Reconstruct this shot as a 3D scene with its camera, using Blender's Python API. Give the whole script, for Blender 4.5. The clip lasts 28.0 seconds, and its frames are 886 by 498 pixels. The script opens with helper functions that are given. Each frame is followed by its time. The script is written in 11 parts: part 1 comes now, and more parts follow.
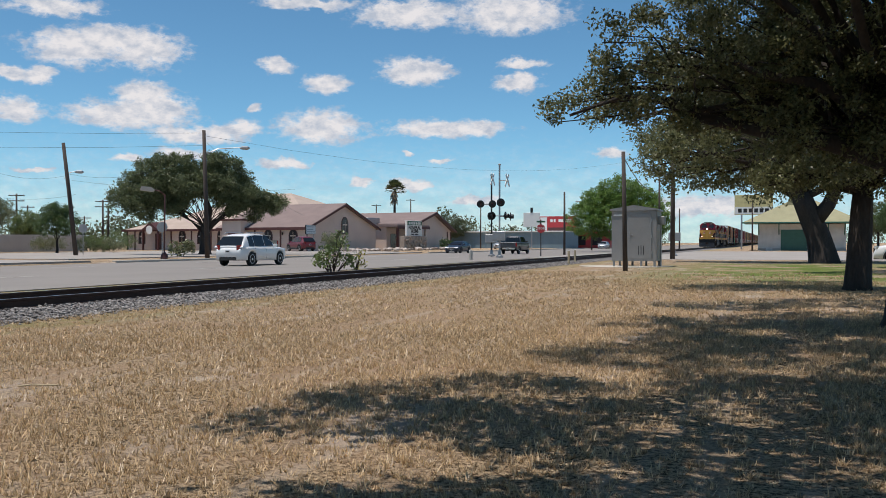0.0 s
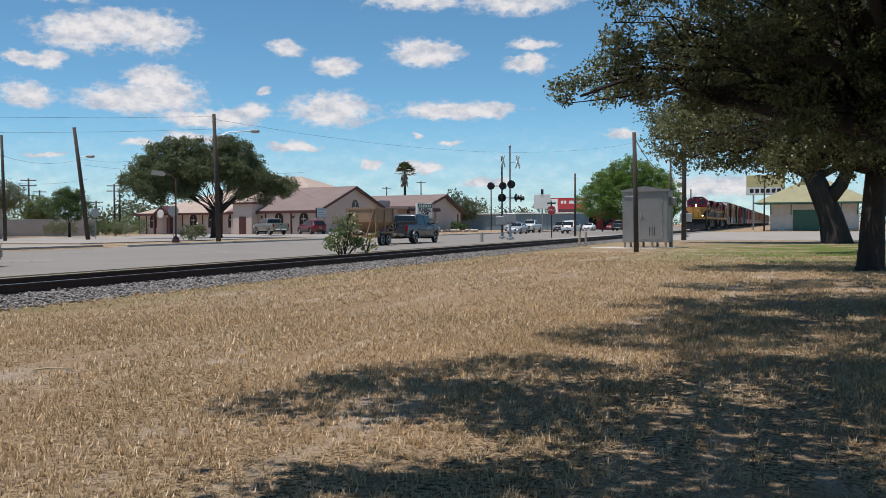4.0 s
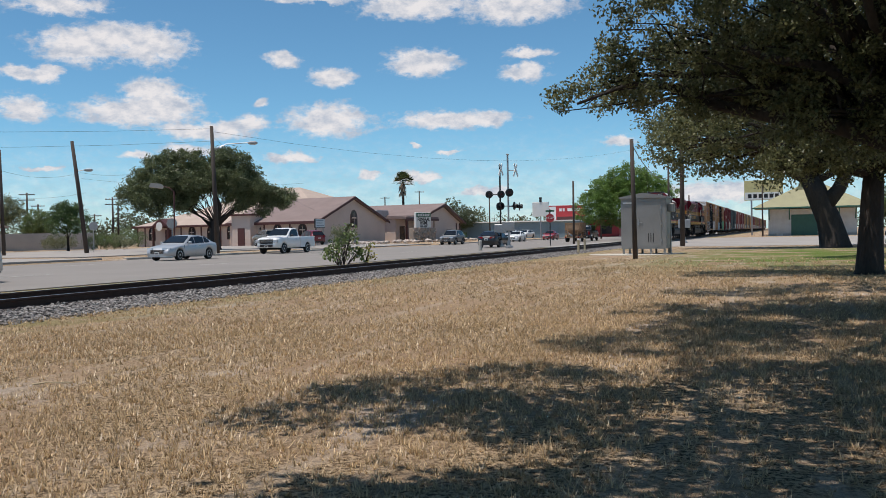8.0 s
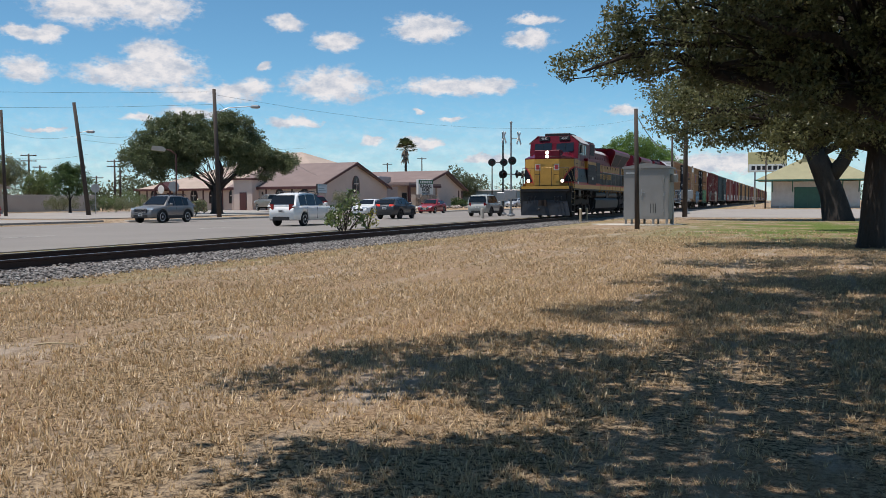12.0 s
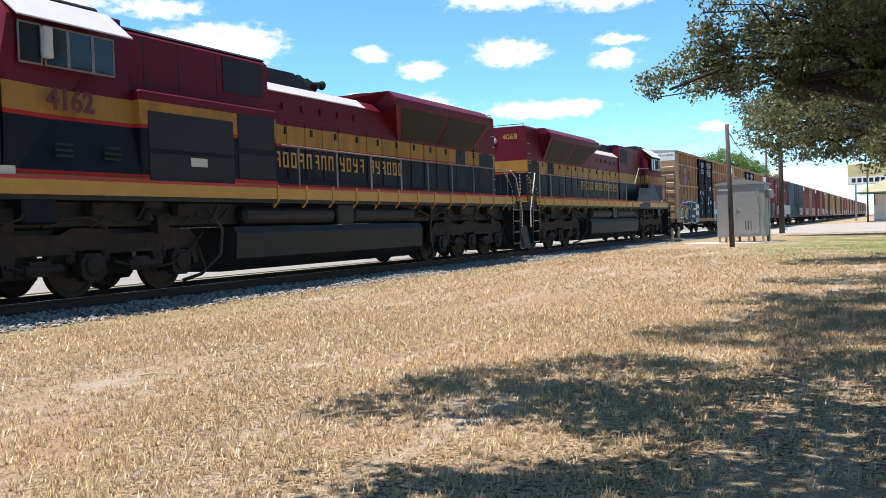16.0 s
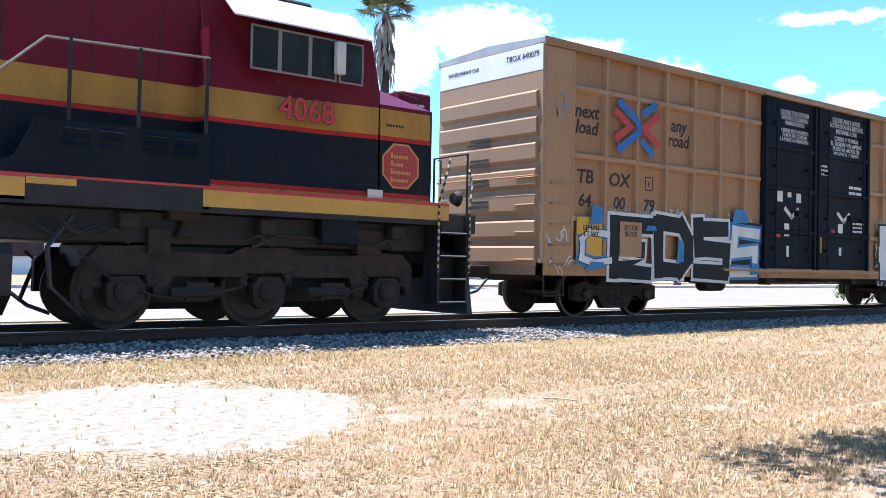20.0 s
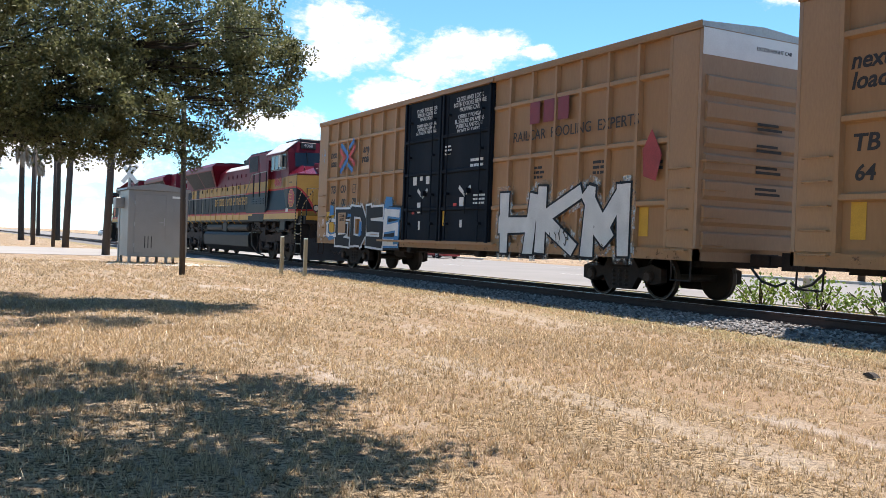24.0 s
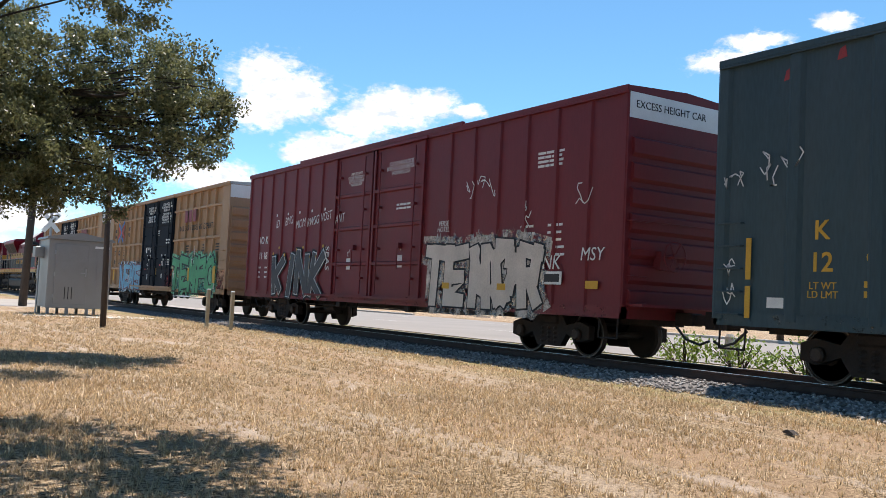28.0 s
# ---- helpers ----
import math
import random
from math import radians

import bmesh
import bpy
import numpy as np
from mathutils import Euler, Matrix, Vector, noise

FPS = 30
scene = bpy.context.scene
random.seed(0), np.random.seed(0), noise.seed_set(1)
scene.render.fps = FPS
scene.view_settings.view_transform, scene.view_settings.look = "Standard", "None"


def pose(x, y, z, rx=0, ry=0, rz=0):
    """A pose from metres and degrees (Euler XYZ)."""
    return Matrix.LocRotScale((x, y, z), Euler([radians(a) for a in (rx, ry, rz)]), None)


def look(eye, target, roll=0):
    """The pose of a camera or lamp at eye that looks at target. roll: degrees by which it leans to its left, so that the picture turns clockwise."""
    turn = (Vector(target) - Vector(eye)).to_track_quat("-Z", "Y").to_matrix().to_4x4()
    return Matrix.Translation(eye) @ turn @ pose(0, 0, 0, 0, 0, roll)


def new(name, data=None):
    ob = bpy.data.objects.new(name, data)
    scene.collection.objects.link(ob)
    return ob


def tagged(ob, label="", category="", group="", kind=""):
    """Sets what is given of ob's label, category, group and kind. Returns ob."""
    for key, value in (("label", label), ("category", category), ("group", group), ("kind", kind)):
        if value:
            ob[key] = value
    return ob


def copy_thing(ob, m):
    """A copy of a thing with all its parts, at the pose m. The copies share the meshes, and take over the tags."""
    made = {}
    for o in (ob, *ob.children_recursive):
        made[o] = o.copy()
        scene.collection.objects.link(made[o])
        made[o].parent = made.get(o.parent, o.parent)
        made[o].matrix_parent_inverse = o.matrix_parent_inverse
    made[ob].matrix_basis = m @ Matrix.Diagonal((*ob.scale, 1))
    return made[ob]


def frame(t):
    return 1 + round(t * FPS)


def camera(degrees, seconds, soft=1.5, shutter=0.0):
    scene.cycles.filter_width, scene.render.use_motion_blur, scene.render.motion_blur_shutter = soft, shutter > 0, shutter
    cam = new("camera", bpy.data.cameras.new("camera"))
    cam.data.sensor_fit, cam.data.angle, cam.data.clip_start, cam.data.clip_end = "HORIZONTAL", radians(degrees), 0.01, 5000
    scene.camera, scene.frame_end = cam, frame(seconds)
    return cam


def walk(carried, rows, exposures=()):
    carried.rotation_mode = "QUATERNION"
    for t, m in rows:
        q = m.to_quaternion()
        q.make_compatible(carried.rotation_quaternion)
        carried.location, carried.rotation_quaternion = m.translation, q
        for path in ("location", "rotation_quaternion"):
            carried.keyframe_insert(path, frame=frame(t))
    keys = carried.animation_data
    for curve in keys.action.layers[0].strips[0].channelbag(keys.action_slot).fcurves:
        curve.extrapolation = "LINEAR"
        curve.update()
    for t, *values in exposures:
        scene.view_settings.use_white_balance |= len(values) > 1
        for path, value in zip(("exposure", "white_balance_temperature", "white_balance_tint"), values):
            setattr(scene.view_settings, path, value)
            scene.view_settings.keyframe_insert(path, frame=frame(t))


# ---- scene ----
import colorsys
import itertools

PATH = (
    (0, pose(0, 0, 1.2, 89.60, 0.01, 20.18)),
    (0.5, pose(0, 0, 1.2, 89.65, -0.01, 20.25)),
    (1, pose(0, 0, 1.2, 89.97, 0.63, 21.08)),
    (1.5, pose(0, 0, 1.2, 89.52, 1.05, 20.85)),
    (2, pose(0, 0, 1.2, 88.37, 0.40, 20.60)),
    (2.5, pose(0, 0, 1.2, 88.19, -0.13, 21.74)),
    (3, pose(0, 0, 1.2, 88.46, -0.00, 21.96)),
    (3.5, pose(0, 0, 1.2, 88.62, 0.26, 21.80)),
    (4, pose(0, 0, 1.2, 88.49, 0.34, 20.84)),
    (4.5, pose(0, 0, 1.2, 88.66, -0.43, 20.00)),
    (6.5, pose(0, 0, 1.2, 89.42, 1.04, 20.17)),
    (7, pose(0, 0, 1.2, 89.21, 0.93, 21.24)),
    (7.5, pose(0, 0, 1.2, 88.91, 0.90, 21.29)),
    (8, pose(0, 0, 1.2, 89.06, 1.06, 20.76)),
    (8.5, pose(0, 0, 1.2, 89.34, 0.84, 20.94)),
    (9, pose(0, 0, 1.2, 89.44, 0.48, 21.34)),
    (9.5, pose(0, 0, 1.2, 88.85, 1.02, 21.81)),
    (10, pose(0, 0, 1.2, 88.03, 1.68, 21.99)),
    (10.5, pose(0, 0, 1.2, 86.90, 1.79, 21.88)),
    (11, pose(0, 0, 1.2, 86.40, 1.62, 21.29)),
    (11.5, pose(0, 0, 1.2, 86.62, 0.76, 20.73)),
    (12, pose(0, 0, 1.2, 87.01, 0.20, 20.89)),
    (12.5, pose(0, 0, 1.2, 87.19, 0.18, 21.97)),
    (14.5, pose(0, 0, 1.2, 89.12, 0.76, 23.88)),
    (15, pose(0, 0, 1.2, 88.85, 1.71, 24.95)),
    (15.5, pose(0, 0, 1.2, 88.81, 2.06, 25.75)),
    (16, pose(0, 0, 1.2, 88.67, 1.94, 26.42)),
    (16.5, pose(0, 0, 1.2, 88.42, 1.10, 27.26)),
    (17, pose(0, 0, 1.2, 88.31, 0.21, 28.24)),
    (17.5, pose(0, 0, 1.2, 88.28, -0.04, 29.08)),
    (18, pose(0, 0, 1.2, 88.40, -0.10, 29.03)),
    (18.5, pose(0, 0, 1.2, 89.27, -0.19, 30.36)),
    (19, pose(0, 0, 1.2, 90.21, -0.66, 33.46)),
    (19.5, pose(0, 0, 1.2, 90.72, -1.07, 39.43)),
    (20, pose(0, 0, 1.2, 90.98, -1.14, 51.52)),
    (20.5, pose(0, 0, 1.2, 90.74, -1.17, 70.33)),
    (21, pose(0, 0, 1.2, 91.41, -1.24, 92.98)),
    (21.3, pose(0, 0, 1.2, 91.75, -2.18, 106.64)),
    (21.4, pose(0, 0, 1.2, 91.67, -2.45, 110.90)),
    (21.5, pose(0, 0, 1.2, 91.47, -2.75, 115.07)),
    (21.8, pose(0, 0, 1.2, 90.94, -3.37, 125.96)),
    (22, pose(0, 0, 1.2, 90.46, -3.15, 133.44)),
    (22.1, pose(0, 0, 1.2, 90.28, -2.76, 136.70)),
    (22.4, pose(0, 0, 1.2, 89.93, -2.05, 144.82)),
    (24.5, pose(0, 0, 1.2, 89.67, -2.09, 151.64)),
    (25, pose(0, 0, 1.2, 90.03, -2.08, 150.79)),
    (25.5, pose(0, 0, 1.2, 90.17, -2.25, 150.07)),
    (26, pose(0, 0, 1.2, 90.03, -3.05, 149.47)),
    (26.5, pose(0, 0, 1.2, 91.46, -3.54, 149.35)),
    (27, pose(0, 0, 1.2, 92.95, -3.54, 147.66)),
    (27.5, pose(0, 0, 1.2, 93.68, -3.30, 146.75)),
    (28, pose(0, 0, 1.2, 93.28, -2.82, 147.13)),
)

cam = camera(51.72, 28.0, soft=0.55)
walk(cam, PATH, exposures=(
    (0, -0.20, 6520, 14), (12.5, -0.16, 6520, 14), (14.5, 0.22, 6480, 12), (15.5, 0.58, 6480, 12), (16.5, 0.86, 6380, 12), (18, 0.92, 6200, 12), (19, 1.05, 6150, 13), (20, 1.38, 5880, 16), (21, 1.36, 5880, 16),
    (21.8, 1.34, 5880, 16), (22.5, 1.15, 6250, 14), (24.5, 0.72, 6500, 15), (26, 0.64, 6600, 15), (28, 0.60, 6650, 15)))

# ---- sky, sun ----
SUN_EL, SUN_AZ = 74.0, 128.0        # degrees; azimuth counted from +y to the left (towards -x)
CLOUDS_NORTH = ((42.2, 11.2, 2.7, 1.1), (38.4, 11.4, 2.7, 1.2), (40.3, 11.8, 2.1, 1.0), (45.2, 7.5, 1.6, .8), (38.3, 8.8, 1.8, .8), (39.2, 7.5, 3.9, .9), (37.8, 8, 2.5, 1.1),
                (35.2, 6.5, 3.5, .6), (32.5, 6.9, 1.1, .6), (27.7, 7.1, 2.8, 1.1), (27.5, 9.7, 1.5, .6), (21.9, 10.6, 2.3, .9), (20, 7.1, 3.9, .6), (17.5, 7.2, 1.3, .5),
                (15.2, 11, 1.5, .4), (15.4, 9.9, 1.5, .6), (30.5, 10.8, 1.1, .5), (30.1, 4.9, 1.8, .4), (16.1, 14, 3.9, 1.2), (22.4, 14, 3.5, .9))
CLOUDS_LOW = ((9.8, 5.5, 1.1, .4), (25.3, 3.8, .9, .3), (22.4, 3.5, 1.8, .5), (18.2, 2.6, 2.1, .4), (4.4, 2.2, 3.2, .8), (35.8, 5.3, 2.1, .4), (44.3, 4.2, 1.1, .2), (39.2, 5, 1.1, .3),
              (43.1, 13.4, 2.5, .6), (31.8, 8.2, .5, .3), (22.4, 5.5, .4, .2), (20.3, 5.1, .8, .2), (45.4, 9.5, 1.1, .5), (44, 9.6, 1.1, .5), (28.7, 14.5, 3.2, .4))
CLOUDS_SOUTH = ((158.8, 12.9, 2.5, 1.8), (157, 12.2, 2.5, 1.6), (159.1, 11.2, 2.1, 1.4), (150.7, 11.8, 3.2, 1.4), (148.5, 12.2, 1.8, 1), (152.7, 10.8, 2.1, 1.1), (154.5, 9.2, 2.5, 1.1),
                (156.2, 8.8, 1.8, .8), (146.1, 11.9, 1.1, .5), (154.5, 10.8, .8, .4), (162, 6.9, 3.2, 1.1), (173.9, 3.8, 5.3, 1.2), (176.3, 5.5, 2.1, 1.8), (128.6, 16.1, 2.1, .6),
                (124.3, 17, 1.4, .6))
CLOUDS_WEST = ((75, 13.5, 4.3, 1.8), (75.7, 10.8, 2.8, 2.5), (70, 13.8, .9, .6), (70.7, 9.2, 3.2, 3.5), (78.5, 14.4, 2.1, 1.4), (110.1, 11.9, 2.8, 3.2), (130, 15, 2.8, .7),
               (120.3, 16, 2.1, .7), (54.1, 12.8, 2.1, 2.1), (60, 12, 5, 3), (49.5, 14.3, 4.3, 1.6), (95, 12, 6, 2.5))


def make_world():
    w = bpy.data.worlds.new("sky")
    scene.world = w
    w.use_nodes = True
    nt = w.node_tree
    nt.nodes.clear()
    N, L = nt.nodes.new, nt.links.new
    out, bg = N("ShaderNodeOutputWorld"), N("ShaderNodeBackground")
    L(bg.outputs[0], out.inputs[0])
    sky = N("ShaderNodeTexSky")
    sky.sky_type, sky.sun_disc = "NISHITA", False
    sky.sun_elevation, sky.sun_rotation = radians(SUN_EL), radians(-SUN_AZ)
    sky.air_density, sky.dust_density, sky.ozone_density = 0.7, 0.05, 2.0
    tc, sep = N("ShaderNodeTexCoord"), N("ShaderNodeSeparateXYZ")
    L(tc.outputs["Generated"], sep.inputs[0])

    def math_node(op, a, b=None, c=None):
        n = N("ShaderNodeMath")
        n.operation = op
        for i, v in enumerate((a, b, c)):
            if v is None:
                continue
            if isinstance(v, (int, float)):
                n.inputs[i].default_value = v
            else:
                L(v, n.inputs[i])
        return n.outputs[0]
    neg = math_node("MULTIPLY", sep.outputs[0], -1.0)
    az = math_node("MULTIPLY", math_node("ARCTAN2", neg, sep.outputs[1]), 57.29578)
    el = math_node("MULTIPLY", math_node("ARCSINE", sep.outputs[2]), 57.29578)
    comb = N("ShaderNodeCombineXYZ")
    L(az, comb.inputs[0]), L(el, comb.inputs[1])

    def noise_node(scale, detail, stretch, at=None):
        m = N("ShaderNodeVectorMath")
        m.operation = "MULTIPLY"
        m.inputs[1].default_value = stretch
        L(comb.outputs[0] if at is None else at, m.inputs[0])
        n = N("ShaderNodeTexNoise")
        n.inputs["Scale"].default_value, n.inputs["Detail"].default_value, n.inputs["Roughness"].default_value = scale, detail, 0.6
        L(m.outputs[0], n.inputs["Vector"])
        return n
    warp = noise_node(0.9, 5, (0.8, 1.3, 1))
    shift = N("ShaderNodeVectorMath")
    shift.operation = "MULTIPLY_ADD"
    shift.inputs[1].default_value, shift.inputs[2].default_value = (1.5, 1.0, 0), (-0.75, -0.5, 0)
    L(warp.outputs["Color"], shift.inputs[0])
    spot = N("ShaderNodeVectorMath")
    L(comb.outputs[0], spot.inputs[0]), L(shift.outputs[0], spot.inputs[1])
    least = None
    for a, e, ra, re in CLOUDS_NORTH + CLOUDS_LOW + CLOUDS_SOUTH + CLOUDS_WEST:
        m = N("ShaderNodeVectorMath")
        m.operation = "MULTIPLY_ADD"
        m.inputs[1].default_value, m.inputs[2].default_value = (1 / ra, 1 / re, 0), (-a / ra, -e / re, 0)
        L(spot.outputs[0], m.inputs[0])
        d = N("ShaderNodeVectorMath")
        d.operation = "LENGTH"
        L(m.outputs[0], d.inputs[0])
        least = d.outputs["Value"] if least is None else math_node("SMOOTH_MIN", least, d.outputs["Value"], 0.25)
    fluff = noise_node(2.2, 6, (0.8, 1.4, 1))
    billow = noise_node(0.8, 8, (1.0, 1.7, 1))
    edge = math_node("ADD", math_node("ADD", least, math_node("MULTIPLY_ADD", fluff.outputs["Fac"], 0.9, -0.45)), math_node("MULTIPLY_ADD", billow.outputs["Fac"], 1.3, -0.65))
    ramp = N("ShaderNodeMapRange")
    ramp.interpolation_type = "SMOOTHSTEP"
    ramp.inputs["From Min"].default_value, ramp.inputs["From Max"].default_value = 1.2, 0.52
    L(edge, ramp.inputs["Value"])
    # thin haze low over the horizon
    haze = N("ShaderNodeMapRange")
    haze.interpolation_type = "SMOOTHSTEP"
    haze.inputs["From Min"].default_value, haze.inputs["From Max"].default_value = 7.0, 0.0
    haze.inputs["To Max"].default_value = 0.5
    L(math_node("ADD", el, math_node("MULTIPLY_ADD", fluff.outputs["Fac"], 5.0, -2.5)), haze.inputs["Value"])
    cover = math_node("MAXIMUM", math_node("MULTIPLY", ramp.outputs[0], 0.97), haze.outputs[0])
    white = N("ShaderNodeMix")
    white.data_type = "RGBA"
    white.inputs[6].default_value, white.inputs[7].default_value = (5.4, 6.1, 7.0, 1), (9.2, 9.1, 9.0, 1)
    # billows lit from above: the same noise a little higher up, taken away
    lift = N("ShaderNodeVectorMath")
    L(comb.outputs[0], lift.inputs[0])
    lift.inputs[1].default_value = (0.0, 0.55, 0.0)
    above = noise_node(0.8, 8, (1.0, 1.7, 1), lift.outputs[0])
    slope = math_node("SUBTRACT", billow.outputs["Fac"], above.outputs["Fac"])
    puff = math_node("ADD", math_node("MULTIPLY_ADD", slope, 3.0, 0.35), math_node("MULTIPLY", ramp.outputs[0], 0.3))
    white.clamp_factor = True
    L(puff, white.inputs[0])
    tint = N("ShaderNodeMix")
    tint.data_type, tint.blend_type = "RGBA", "MULTIPLY"
    tint.inputs[0].default_value, tint.inputs[7].default_value = 1.0, (0.88, 1.36, 1.38, 1)
    L(sky.outputs[0], tint.inputs[6])
    mix = N("ShaderNodeMix")
    mix.data_type = "RGBA"
    L(cover, mix.inputs[0]), L(tint.outputs[2], mix.inputs[6]), L(white.outputs[2], mix.inputs[7])
    L(mix.outputs[2], bg.inputs[0])
    bg.inputs[1].default_value = 0.1


make_world()
sun = new("sun", bpy.data.lights.new("sun", "SUN"))
sun.data.energy, sun.data.angle, sun.data.color = 5.0, radians(0.53), (1.0, 0.955, 0.88)
_e, _a = radians(SUN_EL), radians(SUN_AZ)
sun.matrix_world = look((-math.sin(_a) * math.cos(_e) * 200, math.cos(_a) * math.cos(_e) * 200, math.sin(_e) * 200), (0, 0, 0))


# ---- materials ----
def mat(name, col, rough=0.6, metal=0.0, scale=3.0, var=0.25, fine=40.0, bump=0.15, dirt=None, dirt_amt=0.0, streak=1.0, emit=0.0, coat=0.0, rnd=0.0, depth=0.01):
    """A painted or raw surface: colour with cloudy and fine variation, dirt, and fine relief. streak < 1 draws the variation out along z."""
    m = bpy.data.materials.new(name)
    m.use_nodes = True
    nt = m.node_tree
    N, L = nt.nodes.new, nt.links.new
    b = nt.nodes["Principled BSDF"]
    b.inputs["Roughness"].default_value, b.inputs["Metallic"].default_value = rough, metal
    b.inputs["Coat Weight"].default_value = coat
    tc, mp = N("ShaderNodeTexCoord"), N("ShaderNodeMapping")
    mp.inputs["Scale"].default_value = (1, 1, streak)
    L(tc.outputs["Object"], mp.inputs[0])
    n1, n2 = N("ShaderNodeTexNoise"), N("ShaderNodeTexNoise")
    n1.inputs["Scale"].default_value, n1.inputs["Detail"].default_value = scale, 5
    n2.inputs["Scale"].default_value, n2.inputs["Detail"].default_value = fine, 3
    L(mp.outputs[0], n1.inputs["Vector"]), L(mp.outputs[0], n2.inputs["Vector"])
    mixf = N("ShaderNodeMath")
    mixf.operation = "MULTIPLY_ADD"
    mixf.inputs[1].default_value = 0.5
    L(n2.outputs["Fac"], mixf.inputs[0])
    half = N("ShaderNodeMath")
    half.operation = "MULTIPLY"
    half.inputs[1].default_value = 0.5
    L(n1.outputs["Fac"], half.inputs[0]), L(half.outputs[0], mixf.inputs[2])
    ramp = N("ShaderNodeValToRGB")
    ramp.color_ramp.elements[0].position, ramp.color_ramp.elements[1].position = 0.3, 0.7
    ramp.color_ramp.elements[0].color = (*[c * (1 - var) for c in col], 1)
    ramp.color_ramp.elements[1].color = (*[min(1, c * (1 + var)) for c in col], 1)
    L(mixf.outputs[0], ramp.inputs[0])
    last = ramp.outputs[0]
    if dirt:
        dn, dr, dm = N("ShaderNodeTexNoise"), N("ShaderNodeMapRange"), N("ShaderNodeMix")
        dn.inputs["Scale"].default_value, dn.inputs["Detail"].default_value, dn.inputs["Roughness"].default_value = scale * 0.7, 8, 0.65
        L(mp.outputs[0], dn.inputs["Vector"]), L(dn.outputs["Fac"], dr.inputs["Value"])
        dr.inputs["From Min"].default_value, dr.inputs["From Max"].default_value, dr.inputs["To Max"].default_value = 0.45, 0.75, dirt_amt
        dm.data_type = "RGBA"
        dm.inputs[7].default_value = (*dirt, 1)
        L(dr.outputs[0], dm.inputs[0]), L(last, dm.inputs[6])
        last = dm.outputs[2]
    if rnd:
        oi, hs, rr = N("ShaderNodeObjectInfo"), N("ShaderNodeHueSaturation"), N("ShaderNodeMapRange")
        rr.inputs["To Min"].default_value, rr.inputs["To Max"].default_value = 1 - rnd, 1 + rnd
        L(oi.outputs["Random"], rr.inputs["Value"]), L(rr.outputs[0], hs.inputs["Value"]), L(last, hs.inputs["Color"])
        last = hs.outputs[0]
    L(last, b.inputs["Base Color"])
    if bump:
        bp = N("ShaderNodeBump")
        bp.inputs["Strength"].default_value, bp.inputs["Distance"].default_value = bump, depth
        L(mixf.outputs[0], bp.inputs["Height"]), L(bp.outputs[0], b.inputs["Normal"])
    if emit:
        b.inputs["Emission Color"].default_value, b.inputs["Emission Strength"].default_value = (*col, 1), emit
    return m


def bands(name, steps, rough=0.35, dirt=(0.05, 0.035, 0.025), dirt_amt=0.35, coat=0.0):
    """Livery paint in level bands: steps of (height in metres, colour), from the bottom up, grimed."""
    m = mat(name, (0.5, 0.5, 0.5), rough, 0, 1.2, 0.15, 30, 0.05, coat=coat)
    nt = m.node_tree
    N, L = nt.nodes.new, nt.links.new
    b = nt.nodes["Principled BSDF"]
    tc, sep, mr, cr = N("ShaderNodeTexCoord"), N("ShaderNodeSeparateXYZ"), N("ShaderNodeMapRange"), N("ShaderNodeValToRGB")
    L(tc.outputs["Object"], sep.inputs[0]), L(sep.outputs[2], mr.inputs["Value"])
    mr.inputs["From Max"].default_value = 6.0
    L(mr.outputs[0], cr.inputs[0])
    cr.color_ramp.interpolation = "CONSTANT"
    for i, (z, c) in enumerate(steps):
        e = cr.color_ramp.elements[i] if i < 2 else cr.color_ramp.elements.new(z / 6.0)
        e.position, e.color = z / 6.0, (*c, 1)
    dn, dr, dm = N("ShaderNodeTexNoise"), N("ShaderNodeMapRange"), N("ShaderNodeMix")
    mp = N("ShaderNodeMapping")
    mp.inputs["Scale"].default_value = (1, 1, 0.25)
    L(tc.outputs["Object"], mp.inputs[0]), L(mp.outputs[0], dn.inputs["Vector"])
    dn.inputs["Scale"].default_value, dn.inputs["Detail"].default_value, dn.inputs["Roughness"].default_value = 2.2, 8, 0.65
    L(dn.outputs["Fac"], dr.inputs["Value"])
    dr.inputs["From Min"].default_value, dr.inputs["From Max"].default_value, dr.inputs["To Max"].default_value = 0.42, 0.8, dirt_amt
    dm.data_type = "RGBA"
    dm.inputs[7].default_value = (*dirt, 1)
    L(dr.outputs[0], dm.inputs[0]), L(cr.outputs[0], dm.inputs[6]), L(dm.outputs[2], b.inputs["Base Color"])
    return m


